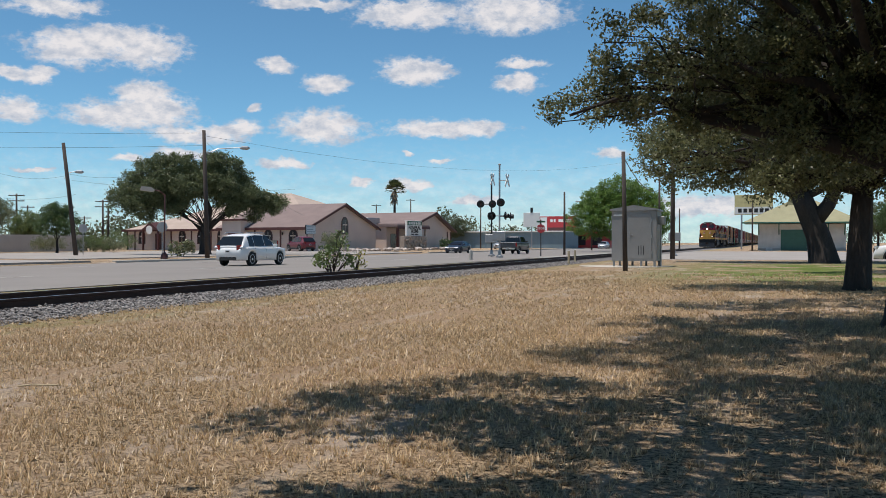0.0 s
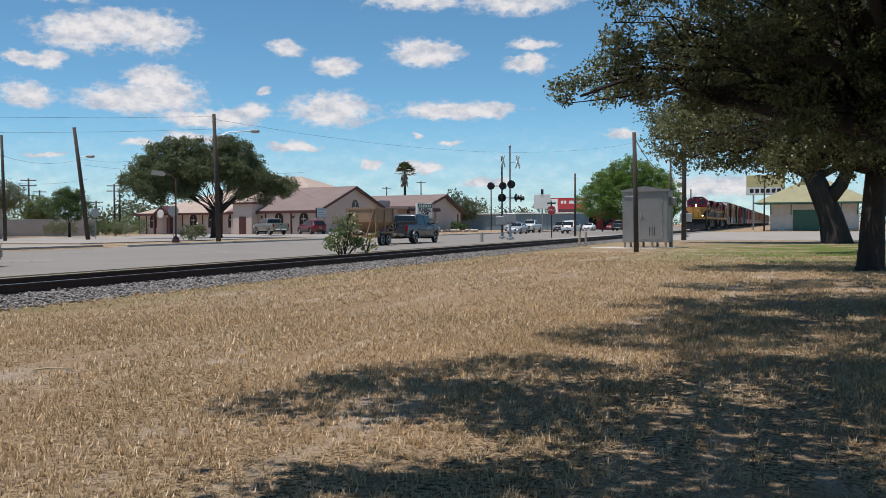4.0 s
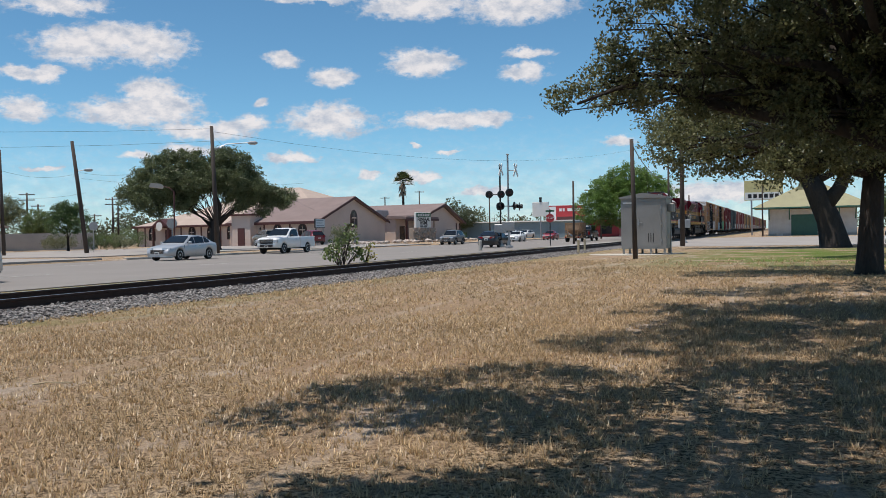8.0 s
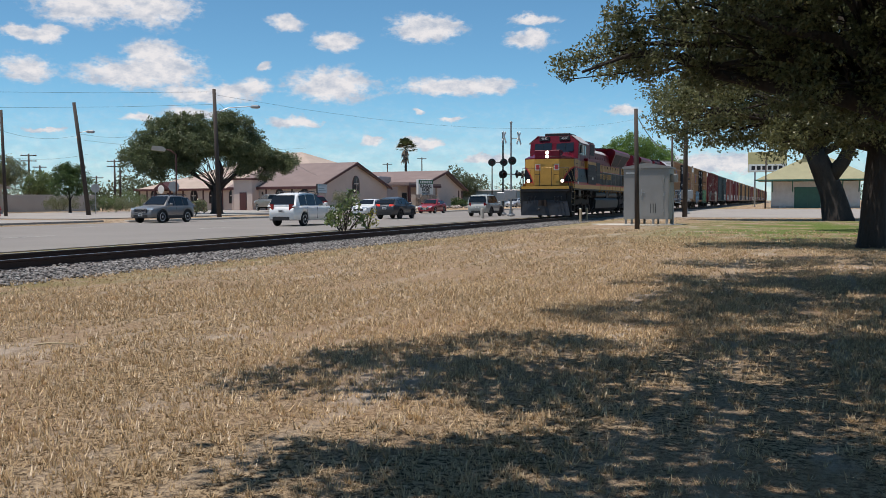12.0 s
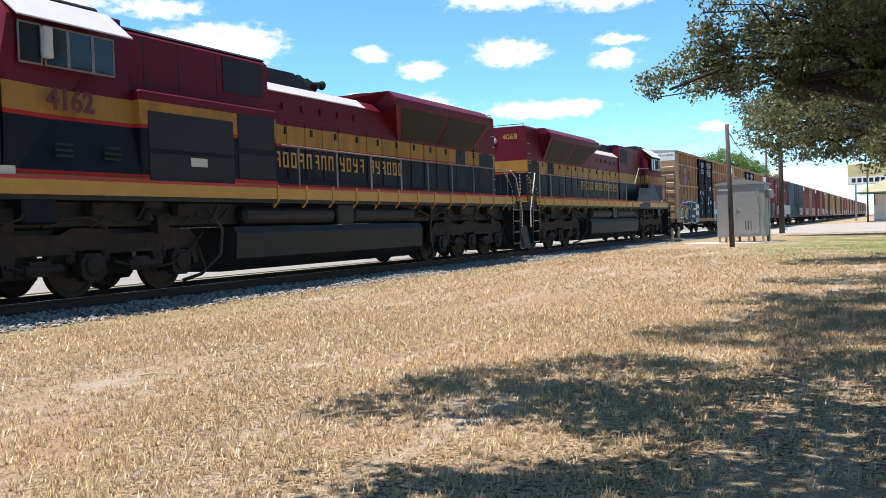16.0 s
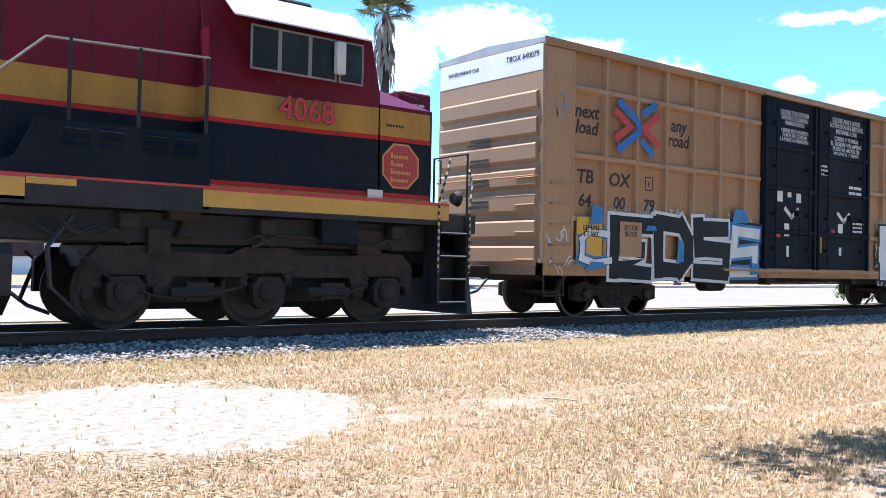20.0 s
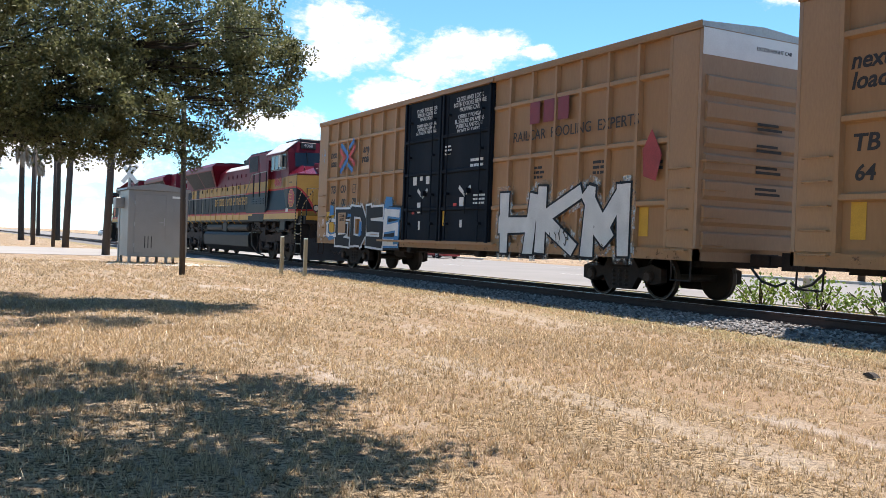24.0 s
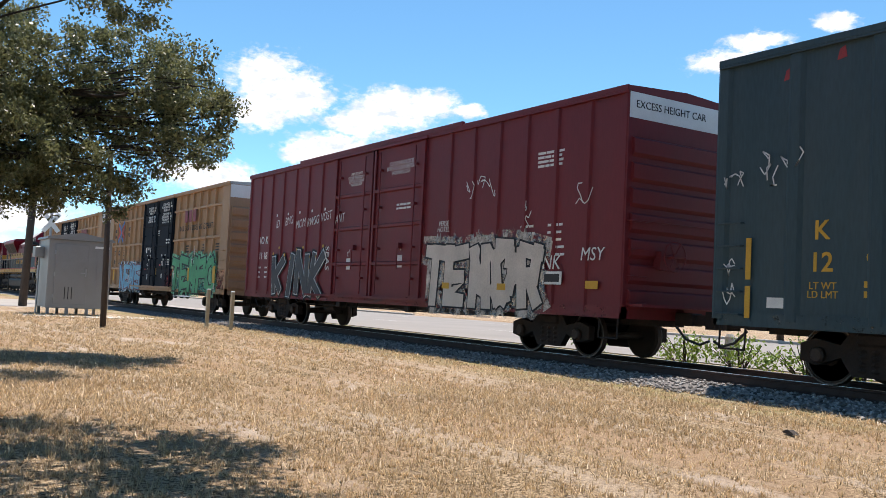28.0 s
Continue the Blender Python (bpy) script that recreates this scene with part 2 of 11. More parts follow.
def leaf_mat(name, a, b_, scale=0.6, trans=0.25):
    m = bpy.data.materials.new(name)
    m.use_nodes = True
    nt = m.node_tree
    N, L = nt.nodes.new, nt.links.new
    b = nt.nodes["Principled BSDF"]
    geo, ramp = N("ShaderNodeNewGeometry"), N("ShaderNodeValToRGB")
    ramp.color_ramp.elements[0].color, ramp.color_ramp.elements[1].color = (*a, 1), (*b_, 1)
    tc, n = N("ShaderNodeTexCoord"), N("ShaderNodeTexNoise")
    n.inputs["Scale"].default_value = scale
    L(tc.outputs["Object"], n.inputs["Vector"])
    mx = N("ShaderNodeMath")
    mx.operation = "MULTIPLY_ADD"
    mx.inputs[1].default_value = 0.6
    mm = N("ShaderNodeMath")
    mm.operation = "MULTIPLY"
    mm.inputs[1].default_value = 0.45
    L(n.outputs["Fac"], mm.inputs[0]), L(geo.outputs["Random Per Island"], mx.inputs[0]), L(mm.outputs[0], mx.inputs[2])
    L(mx.outputs[0], ramp.inputs[0]), L(ramp.outputs[0], b.inputs["Base Color"])
    b.inputs["Roughness"].default_value = 0.42
    b.inputs["Specular IOR Level"].default_value = 0.5
    if trans:
        tr, ms = N("ShaderNodeBsdfTranslucent"), N("ShaderNodeMixShader")
        ms.inputs[0].default_value = trans
        L(ramp.outputs[0], tr.inputs[0]), L(b.outputs[0], ms.inputs[1]), L(tr.outputs[0], ms.inputs[2])
        L(ms.outputs[0], nt.nodes["Material Output"].inputs[0])
    return m


def glass_mat(name, col=(0.02, 0.025, 0.03), rough=0.05):
    m = mat(name, col, rough, 0, 5, 0.1, 30, 0)
    m.node_tree.nodes["Principled BSDF"].inputs["IOR"].default_value = 1.5
    return m


# ---- building helpers ----
def part(name, bm, material, parent=None, label="", smooth=False):
    """Links a bmesh as one mesh object under a thing or a part."""
    me = bpy.data.meshes.new(name)
    bmesh.ops.recalc_face_normals(bm, faces=bm.faces)
    bm.to_mesh(me)
    bm.free()
    me.materials.append(material)
    if smooth:
        me.shade_smooth()
    ob = new(name, me)
    if parent is not None:
        ob.parent = parent
    if label:
        ob["label"] = label
    return ob


def again(ob, loc, rz=0.0, parent=None, scale=None):
    """One more of a part, sharing its mesh."""
    o = ob.copy()
    scene.collection.objects.link(o)
    o.parent = parent if parent is not None else ob.parent
    o.location = loc
    o.rotation_euler = (0, 0, radians(rz))
    if scale:
        o.scale = scale
    return o


def root(name, label, category, group="", kind="", at=(0, 0, 0), rz=0.0):
    ob = new(name)
    ob.location, ob.rotation_euler = at, (0, 0, radians(rz))
    return tagged(ob, label, category, group, kind)


def BM():
    return bmesh.new()


def box(bm, x0, x1, y0, y1, z0, z1, bevel=0.0):
    vs = [bm.verts.new((x, y, z)) for x in (x0, x1) for y in (y0, y1) for z in (z0, z1)]
    fs = [bm.faces.new([vs[i] for i in f]) for f in ((0, 1, 3, 2), (4, 6, 7, 5), (0, 4, 5, 1), (2, 3, 7, 6), (0, 2, 6, 4), (1, 5, 7, 3))]
    if bevel:
        es = list({e for f in fs for e in f.edges})
        bmesh.ops.bevel(bm, geom=es, offset=bevel, segments=1, affect="EDGES", profile=0.5)
    return bm


def prism(bm, pts, a, b, axis="x", shrink=1.0):
    """A polygon of 2D points drawn out from a to b along an axis. x: points are (y, z); y: (x, z); z: (x, y)."""
    def put(p, k):
        return {"x": (k, p[0], p[1]), "y": (p[0], k, p[1]), "z": (p[0], p[1], k)}[axis]
    lo, hi = [bm.verts.new(put(p, a)) for p in pts], [bm.verts.new(put(p, b)) for p in pts]
    n = len(pts)
    bm.faces.new(lo)
    bm.faces.new(hi)
    for i in range(n):
        bm.faces.new((lo[i], lo[(i + 1) % n], hi[(i + 1) % n], hi[i]))
    return bm


def cyl(bm, p, q, r, seg=12, r2=None):
    """A round bar from p to q."""
    p, q = Vector(p), Vector(q)
    d = (q - p).normalized()
    u = d.orthogonal().normalized()
    v = d.cross(u)
    r2 = r if r2 is None else r2
    rings = []
    for c, rr in ((p, r), (q, r2)):
        rings.append([bm.verts.new(c + (u * math.cos(2 * math.pi * i / seg) + v * math.sin(2 * math.pi * i / seg)) * rr) for i in range(seg)])
    for i in range(seg):
        bm.faces.new((rings[0][i], rings[0][(i + 1) % seg], rings[1][(i + 1) % seg], rings[1][i]))
    bm.faces.new(rings[0][::-1])
    bm.faces.new(rings[1])
    return bm


def pipe(bm, pts, r, seg=6):
    """A bent round bar through the points, in one skin."""
    pts = [Vector(p) for p in pts]
    rings, n, u = [], len(pts), None
    for i, p in enumerate(pts):
        d = (pts[min(i + 1, n - 1)] - pts[max(i - 1, 0)]).normalized()
        u = d.orthogonal().normalized() if u is None else (u - d * u.dot(d)).normalized()
        v = d.cross(u)
        rings.append([bm.verts.new(p + (u * math.cos(2 * math.pi * k / seg) + v * math.sin(2 * math.pi * k / seg)) * r) for k in range(seg)])
    for a, b in zip(rings[:-1], rings[1:]):
        for k in range(seg):
            bm.faces.new((a[k], a[(k + 1) % seg], b[(k + 1) % seg], b[k]))
    bm.faces.new(rings[0][::-1])
    bm.faces.new(rings[-1])
    return bm


def lathe(bm, prof, axis="x", seg=20, at=(0, 0, 0)):
    """Turns a profile of (along, radius) about an axis."""
    rings = []
    for a, r in prof:
        ring = []
        for i in range(seg):
            c, s = math.cos(2 * math.pi * i / seg) * r, math.sin(2 * math.pi * i / seg) * r
            p = {"x": (a, c, s), "y": (c, a, s), "z": (c, s, a)}[axis]
            ring.append(bm.verts.new((p[0] + at[0], p[1] + at[1], p[2] + at[2])))
        rings.append(ring)
    for r0, r1 in zip(rings[:-1], rings[1:]):
        for i in range(seg):
            bm.faces.new((r0[i], r0[(i + 1) % seg], r1[(i + 1) % seg], r1[i]))
    bm.faces.new(rings[0][::-1])
    bm.faces.new(rings[-1])
    return bm


def text(name, words, size, material, parent, m, label="", bold=0.0, shear=0.0, extrude=0.003, align="CENTER", gap=1.0, wide=1.0):
    """Words in the built-in font as a mesh; m places the words' own xy plane."""
    cu = bpy.data.curves.new(name, "FONT")
    cu.body, cu.size, cu.offset, cu.shear, cu.extrude = words, size, bold, shear, extrude
    cu.align_x, cu.align_y, cu.space_line, cu.space_character = align, "CENTER", 0.85, gap
    cu.resolution_u = 3
    tmp = bpy.data.objects.new(name, cu)
    scene.collection.objects.link(tmp)
    me = bpy.data.meshes.new_from_object(tmp.evaluated_get(bpy.context.evaluated_depsgraph_get()))
    bpy.data.objects.remove(tmp)
    bpy.data.curves.remove(cu)
    me.materials.clear()
    me.materials.append(material)
    ob = new(name, me)
    ob.parent = parent
    ob.matrix_basis = m @ Matrix.Diagonal((wide, 1, 1, 1))
    if label:
        ob["label"] = label
    return ob


def side_pose(x, y, z, lean=0.0):
    """Places words on a face that looks along +x: their right is +y, their up is +z."""
    return Matrix.Translation((x, y, z)) @ Matrix(((0, 0, 1, 0), (1, 0, 0, 0), (0, 1, 0, 0), (0, 0, 0, 1))) @ Matrix.Rotation(radians(lean), 4, "Z")


def raw_mesh(name, verts, faces, material, label="", category="", kind="", parent=None, smooth=False):
    me = bpy.data.meshes.new(name)
    me.from_pydata(verts, [], faces)
    me.materials.append(material)
    if smooth:
        me.shade_smooth()
    ob = new(name, me)
    if parent is not None:
        ob.parent = parent
    return tagged(ob, label, category, "", kind)

# ---- materials of the place ----
M = {}
M["asphalt"] = mat("asphalt", (0.225, 0.203, 0.18), 0.92, 0, 0.25, 0.16, 60, 0.35, (0.25, 0.225, 0.2), 0.5)
M["lot"] = mat("lot_asphalt", (0.31, 0.28, 0.25), 0.93, 0, 0.3, 0.2, 50, 0.35, (0.36, 0.33, 0.28), 0.6)
M["concrete"] = mat("concrete", (0.44, 0.41, 0.36), 0.9, 0, 1.2, 0.15, 50, 0.25, (0.25, 0.23, 0.2), 0.5)
M["paint_line"] = mat("road_paint", (0.55, 0.53, 0.48), 0.8, 0, 2, 0.3, 40, 0.1, (0.25, 0.23, 0.21), 0.8)
M["rail"] = mat("rail_steel", (0.060, 0.032, 0.025), 0.75, 0.2, 6, 0.3, 60, 0.3)
M["railtop"] = mat("rail_head", (0.35, 0.33, 0.32), 0.3, 0.9, 6, 0.2, 60, 0.05)
M["tie"] = mat("creosote_tie", (0.06, 0.047, 0.038), 0.9, 0, 3, 0.3, 30, 0.5)
M["bed"] = mat("ballast_bed", (0.15, 0.135, 0.125), 0.95, 0, 8, 0.4, 30, 0.8, depth=0.03)
M["wood"] = mat("pole_wood", (0.062, 0.048, 0.040), 0.9, 0, 3, 0.35, 30, 0.4, streak=0.15)
M["steel"] = mat("galvanised_steel", (0.36, 0.36, 0.36), 0.45, 0.7, 3, 0.15, 40, 0.05)
M["black"] = mat("black_paint", (0.012, 0.012, 0.013), 0.5, 0, 5, 0.3, 40, 0.1)
M["white"] = mat("white_paint", (0.75, 0.74, 0.71), 0.55, 0, 2, 0.08, 40, 0.05, (0.5, 0.46, 0.4), 0.3)


def ground_material():
    m = bpy.data.materials.new("dry_lawn_ground")
    m.use_nodes = True
    nt = m.node_tree
    N, L = nt.nodes.new, nt.links.new
    b = nt.nodes["Principled BSDF"]
    b.inputs["Roughness"].default_value = 0.95
    b.inputs["Specular IOR Level"].default_value = 0.1
    tc = N("ShaderNodeTexCoord")

    def noise_of(scale, detail=6, rough=0.6, stretch=(1, 1, 1)):
        mp, n = N("ShaderNodeMapping"), N("ShaderNodeTexNoise")
        mp.inputs["Scale"].default_value = stretch
        L(tc.outputs["Object"], mp.inputs[0]), L(mp.outputs[0], n.inputs["Vector"])
        n.inputs["Scale"].default_value, n.inputs["Detail"].default_value, n.inputs["Roughness"].default_value = scale, detail, rough
        return n.outputs["Fac"]

    def ramp_of(fac, lo, hi, to=1.0):
        r = N("ShaderNodeMapRange")
        r.interpolation_type = "SMOOTHSTEP"
        r.inputs["From Min"].default_value, r.inputs["From Max"].default_value, r.inputs["To Max"].default_value = lo, hi, to
        L(fac, r.inputs["Value"])
        return r.outputs[0]

    def blend(fac, a, c):
        x = N("ShaderNodeMix")
        x.data_type = "RGBA"
        L(fac, x.inputs[0])
        for i, v in ((6, a), (7, c)):
            if isinstance(v, tuple):
                x.inputs[i].default_value = (*v, 1)
            else:
                L(v, x.inputs[i])
        return x.outputs[2]
    straw = blend(ramp_of(noise_of(26, 5, 0.75), 0.40, 0.58), (0.060, 0.038, 0.020), (0.52, 0.385, 0.24))
    straw = blend(ramp_of(noise_of(0.45, 5), 0.42, 0.62, 0.8), straw, (0.36, 0.245, 0.155))
    bare = ramp_of(noise_of(0.9, 8, 0.65, (1.0, 0.35, 1)), 0.54, 0.66, 0.85)
    straw = blend(bare, straw, (0.47, 0.385, 0.31))
    # rows left by the mower, along the track
    straw = blend(ramp_of(noise_of(1.0, 5, 0.6, (2.6, 0.10, 1)), 0.5, 0.66, 0.55), straw, (0.46, 0.37, 0.28))
    straw = blend(ramp_of(noise_of(1.0, 5, 0.6, (3.4, 0.13, 1)), 0.54, 0.7, 0.5), straw, (0.20, 0.135, 0.075))
    # greener along the ballast and under the trees to the north-east
    sep = N("ShaderNodeSeparateXYZ")
    L(tc.outputs["Object"], sep.inputs[0])

    def near(axis, at, half):
        d = N("ShaderNodeMath")
        d.operation = "SUBTRACT"
        d.inputs[1].default_value = at
        L(sep.outputs[axis], d.inputs[0])
        a = N("ShaderNodeMath")
        a.operation = "ABSOLUTE"
        L(d.outputs[0], a.inputs[0])
        return ramp_of(a.outputs[0], half, half * 0.3)

    def times(a, c):
        x = N("ShaderNodeMath")
        x.operation = "MULTIPLY"
        for i, v in enumerate((a, c)):
            if isinstance(v, float):
                x.inputs[i].default_value = v
            else:
                L(v, x.inputs[i])
        return x.outputs[0]
    green = blend(ramp_of(noise_of(30, 3), 0.3, 0.7), (0.13, 0.135, 0.035), (0.27, 0.24, 0.085))
    straw = blend(times(near(0, -10.4, 1.6), times(ramp_of(noise_of(1.3), 0.35, 0.6), 0.55)), straw, green)
    straw = blend(times(near(0, -18.5, 3.4), times(ramp_of(noise_of(0.8), 0.35, 0.6), 0.7)), straw, green)
    straw = blend(times(times(near(0, 3, 11), near(1, 42, 22)), ramp_of(noise_of(0.35), 0.36, 0.56)), straw, (0.125, 0.17, 0.04))
    # pale caliche bald spot beside the track
    off, ln = N("ShaderNodeVectorMath"), N("ShaderNodeVectorMath")
    off.operation, ln.operation = "MULTIPLY_ADD", "LENGTH"
    off.inputs[1].default_value, off.inputs[2].default_value = (0.62, 0.60, 0), (6.95 * 0.62, -2.7 * 0.60, 0)
    L(tc.outputs["Object"], off.inputs[0]), L(off.outputs[0], ln.inputs[0])
    wob = N("ShaderNodeMath")
    wob.operation = "MULTIPLY_ADD"
    wob.inputs[1].default_value, wob.inputs[2].default_value = 1.7, -0.85
    L(noise_of(2.2, 8, 0.7), wob.inputs[0])
    sm = N("ShaderNodeMath")
    L(ln.outputs["Value"], sm.inputs[0]), L(wob.outputs[0], sm.inputs[1])
    straw = blend(ramp_of(sm.outputs[0], 1.12, 0.85), straw, blend(ramp_of(noise_of(12, 4), 0.35, 0.65), (0.30, 0.26, 0.21), (0.60, 0.55, 0.47)))
    L(straw, b.inputs["Base Color"])
    bp = N("ShaderNodeBump")
    bp.inputs["Strength"].default_value, bp.inputs["Distance"].default_value = 1.0, 0.05
    L(noise_of(34, 5), bp.inputs["Height"]), L(bp.outputs[0], b.inputs["Normal"])
    return m


TRACK_X, RAIL_Z = -13.25, 0.225


def make_ground():
    prof = [(3000, 0.0), (300, 0.0), (60, 0.0), (20, 0.02), (4, 0.0), (-4, 0.0), (-10.3, 0.0), (-12.0, 0.02), (-14.5, 0.02), (-16.4, 0.0), (-18.0, -0.03), (-18.9, -0.10), (-38.2, -0.10),
            (-38.6, 0.02), (-46, 0.07), (-58, 0.08), (-120, 0.1), (-400, 0.3), (-3000, 0.5)]
    ys = [-3000, -600, -200, -100, -60, -30, -10, 10, 30, 60, 100, 200, 600, 3000]
    verts = [(x, y, z) for y in ys for x, z in prof]
    n = len(prof)
    faces = [(j * n + i, j * n + i + 1, (j + 1) * n + i + 1, (j + 1) * n + i) for j in range(len(ys) - 1) for i in range(n - 1)]
    raw_mesh("ground", verts, [f[::-1] for f in faces], ground_material(), "dry mown lawn with bare sandy patches", "ground", "structure")


make_ground()


def sheet(name, x0, x1, y0, y1, z, material, label, category, thick=0.05):
    return tagged(part(name, box(BM(), x0, x1, y0, y1, z - thick, z), material), label, category, "", "structure")


sheet("road", -38.4, -18.7, -700, 900, -0.05, M["asphalt"], "sun-bleached grey asphalt road of four lanes", "road")
for n, (x0, x1, y0, y1) in enumerate(((-11.0, 25, 66, 128), (-18.6, -15.6, 70, 100), (-60, -38.6, 74, 98), (-11.0, 40, -63, -46), (-18.6, -15.6, -63, -46), (-75, -44, 48, 104), (-75, -38.6, 20, 44))):
    sheet(f"pavement_{n + 1}", x0, x1, y0, y1, 0.012 if x0 > -30 else 0.10 + 0.004 * n, M["lot"], "worn pale asphalt of a side street and yard", "pavement", 0.3)


def make_kerbs():
    for y0, y1 in ((-600, -64), (-44, 18), (46, 72), (100, 600)):
        k = part("kerb", box(BM(), -38.75, -38.4, y0, y1, -0.12, 0.09, 0.02), M["concrete"])
        tagged(k, "weathered concrete kerb beside the road", "kerb", "", "structure")
    for y0 in range(-60, 150, 12):
        for x in (-26.0, -34.0):
            ln = part("lane_marking", box(BM(), x - 0.06, x + 0.06, y0, y0 + 3, -0.046, -0.044), M["paint_line"])
            tagged(ln, "faded white lane dash on the asphalt", "road marking", "", "structure")


make_kerbs()


# ---- railway track ----
def make_track():
    tr = root("railway_track", "dark rusty steel rails on grey gravel ballast", "railway track", kind="structure")
    bed = [(-2.55, 0.0), (-1.75, 0.055), (1.75, 0.055), (2.55, 0.0), (2.4, -0.2), (-2.4, -0.2)]
    part("ballast_bed", prism(BM(), [(TRACK_X + x, z) for x, z in bed], -400, 900, "y"), M["bed"], tr, "grey crushed stone bed")
    for side in (-1, 1):
        x = TRACK_X + side * 0.7525
        w = [(-0.075, 0.05), (0.075, 0.05), (0.075, 0.065), (0.012, 0.085), (0.012, 0.18), (0.037, 0.19), (0.037, 0.222), (0.03, 0.225), (-0.03, 0.225), (-0.037, 0.222), (-0.037, 0.19), (-0.012, 0.18),
             (-0.012, 0.085), (-0.075, 0.065)]
        r = part("rail", prism(BM(), [(x + a, b) for a, b in w], -400, 900, "y"), M["rail"], tr, "rust-brown steel rail")
        part("rail_head", box(BM(), x - 0.028, x + 0.028, -400, 900, 0.2255, 0.2275), M["railtop"], r, "polished running surface")
    tie = part("tie", box(BM(), -1.3, 1.3, -0.115, 0.115, -0.1, 0.058, 0.01), M["tie"], tr)
    tie.location = (TRACK_X, -52, 0)
    for i in range(1, 270):
        again(tie, (TRACK_X + 0.03 * math.sin(i * 7.1), -52 + i * 0.54, 0), 0.8 * math.sin(i * 3.3))
    return tr


make_track()


def scatter(name, protos, place, turn, size, material, label, category):
    """Many small pieces in one mesh: each a turned, sized copy of one of the given shapes."""
    vs, fs, k = [], [], 0
    for i, p in enumerate(place):
        pv, pf = protos[i % len(protos)]
        c, s = math.cos(turn[i]), math.sin(turn[i])
        for x, y, z in pv:
            vs.append((p[0] + (x * c - y * s) * size[i], p[1] + (x * s + y * c) * size[i], p[2] + z * size[i]))
        fs += [tuple(k + j for j in f) for f in pf]
        k += len(pv)
    return raw_mesh(name, vs, fs, material, label, category, "stuff")


def stone_shapes(rng, n=7):
    out = []
    for _ in range(n):
        bm = BM()
        bmesh.ops.create_icosphere(bm, subdivisions=1, radius=1)
        for v in list(bm.verts):
            v.co *= rng.uniform(0.7, 1.25)
            v.co.z *= 0.7
        bm.verts.index_update()
        out.append(([tuple(v.co) for v in bm.verts], [tuple(v.index for v in f.verts) for f in bm.faces]))
        bm.free()
    return out


def island_mat(name, a, b, rough=0.9):
    m = mat(name, a, rough, 0, 6, 0.2, 60, 0.2)
    nt = m.node_tree
    geo, ramp = nt.nodes.new("ShaderNodeNewGeometry"), nt.nodes.new("ShaderNodeValToRGB")
    ramp.color_ramp.elements[0].color, ramp.color_ramp.elements[1].color = (*a, 1), (*b, 1)
    nt.links.new(geo.outputs["Random Per Island"], ramp.inputs[0])
    nt.links.new(ramp.outputs[0], nt.nodes["Principled BSDF"].inputs["Base Color"])
    return m


def make_ballast():
    rng = random.Random(5)
    shapes = stone_shapes(rng)
    pts, size = [], []
    for _ in range(24000):
        y = rng.triangular(-42, 62, 4)
        u = rng.random()
        x = TRACK_X + 0.95 + 1.75 * u ** 0.8 + rng.gauss(0, 0.08)
        z = 0.05 if x < TRACK_X + 1.75 else 0.05 * max(0, (TRACK_X + 2.6 - x) / 0.85)
        pts.append((x, y, z + rng.uniform(0, 0.035)))
        size.append(rng.uniform(0.014, 0.036))
    for _ in range(3500):
        pts.append((TRACK_X + rng.uniform(-2.4, 0.65), rng.triangular(-40, 60, 5), 0.05 + rng.uniform(0, 0.02)))
        size.append(rng.uniform(0.018, 0.036))
    scatter("ballast_stones", shapes, pts, [rng.random() * 6.28 for _ in pts], size, island_mat("ballast_stone", (0.07, 0.062, 0.058), (0.40, 0.37, 0.34)), "loose grey crushed stones along the rails", "gravel")


make_ballast()


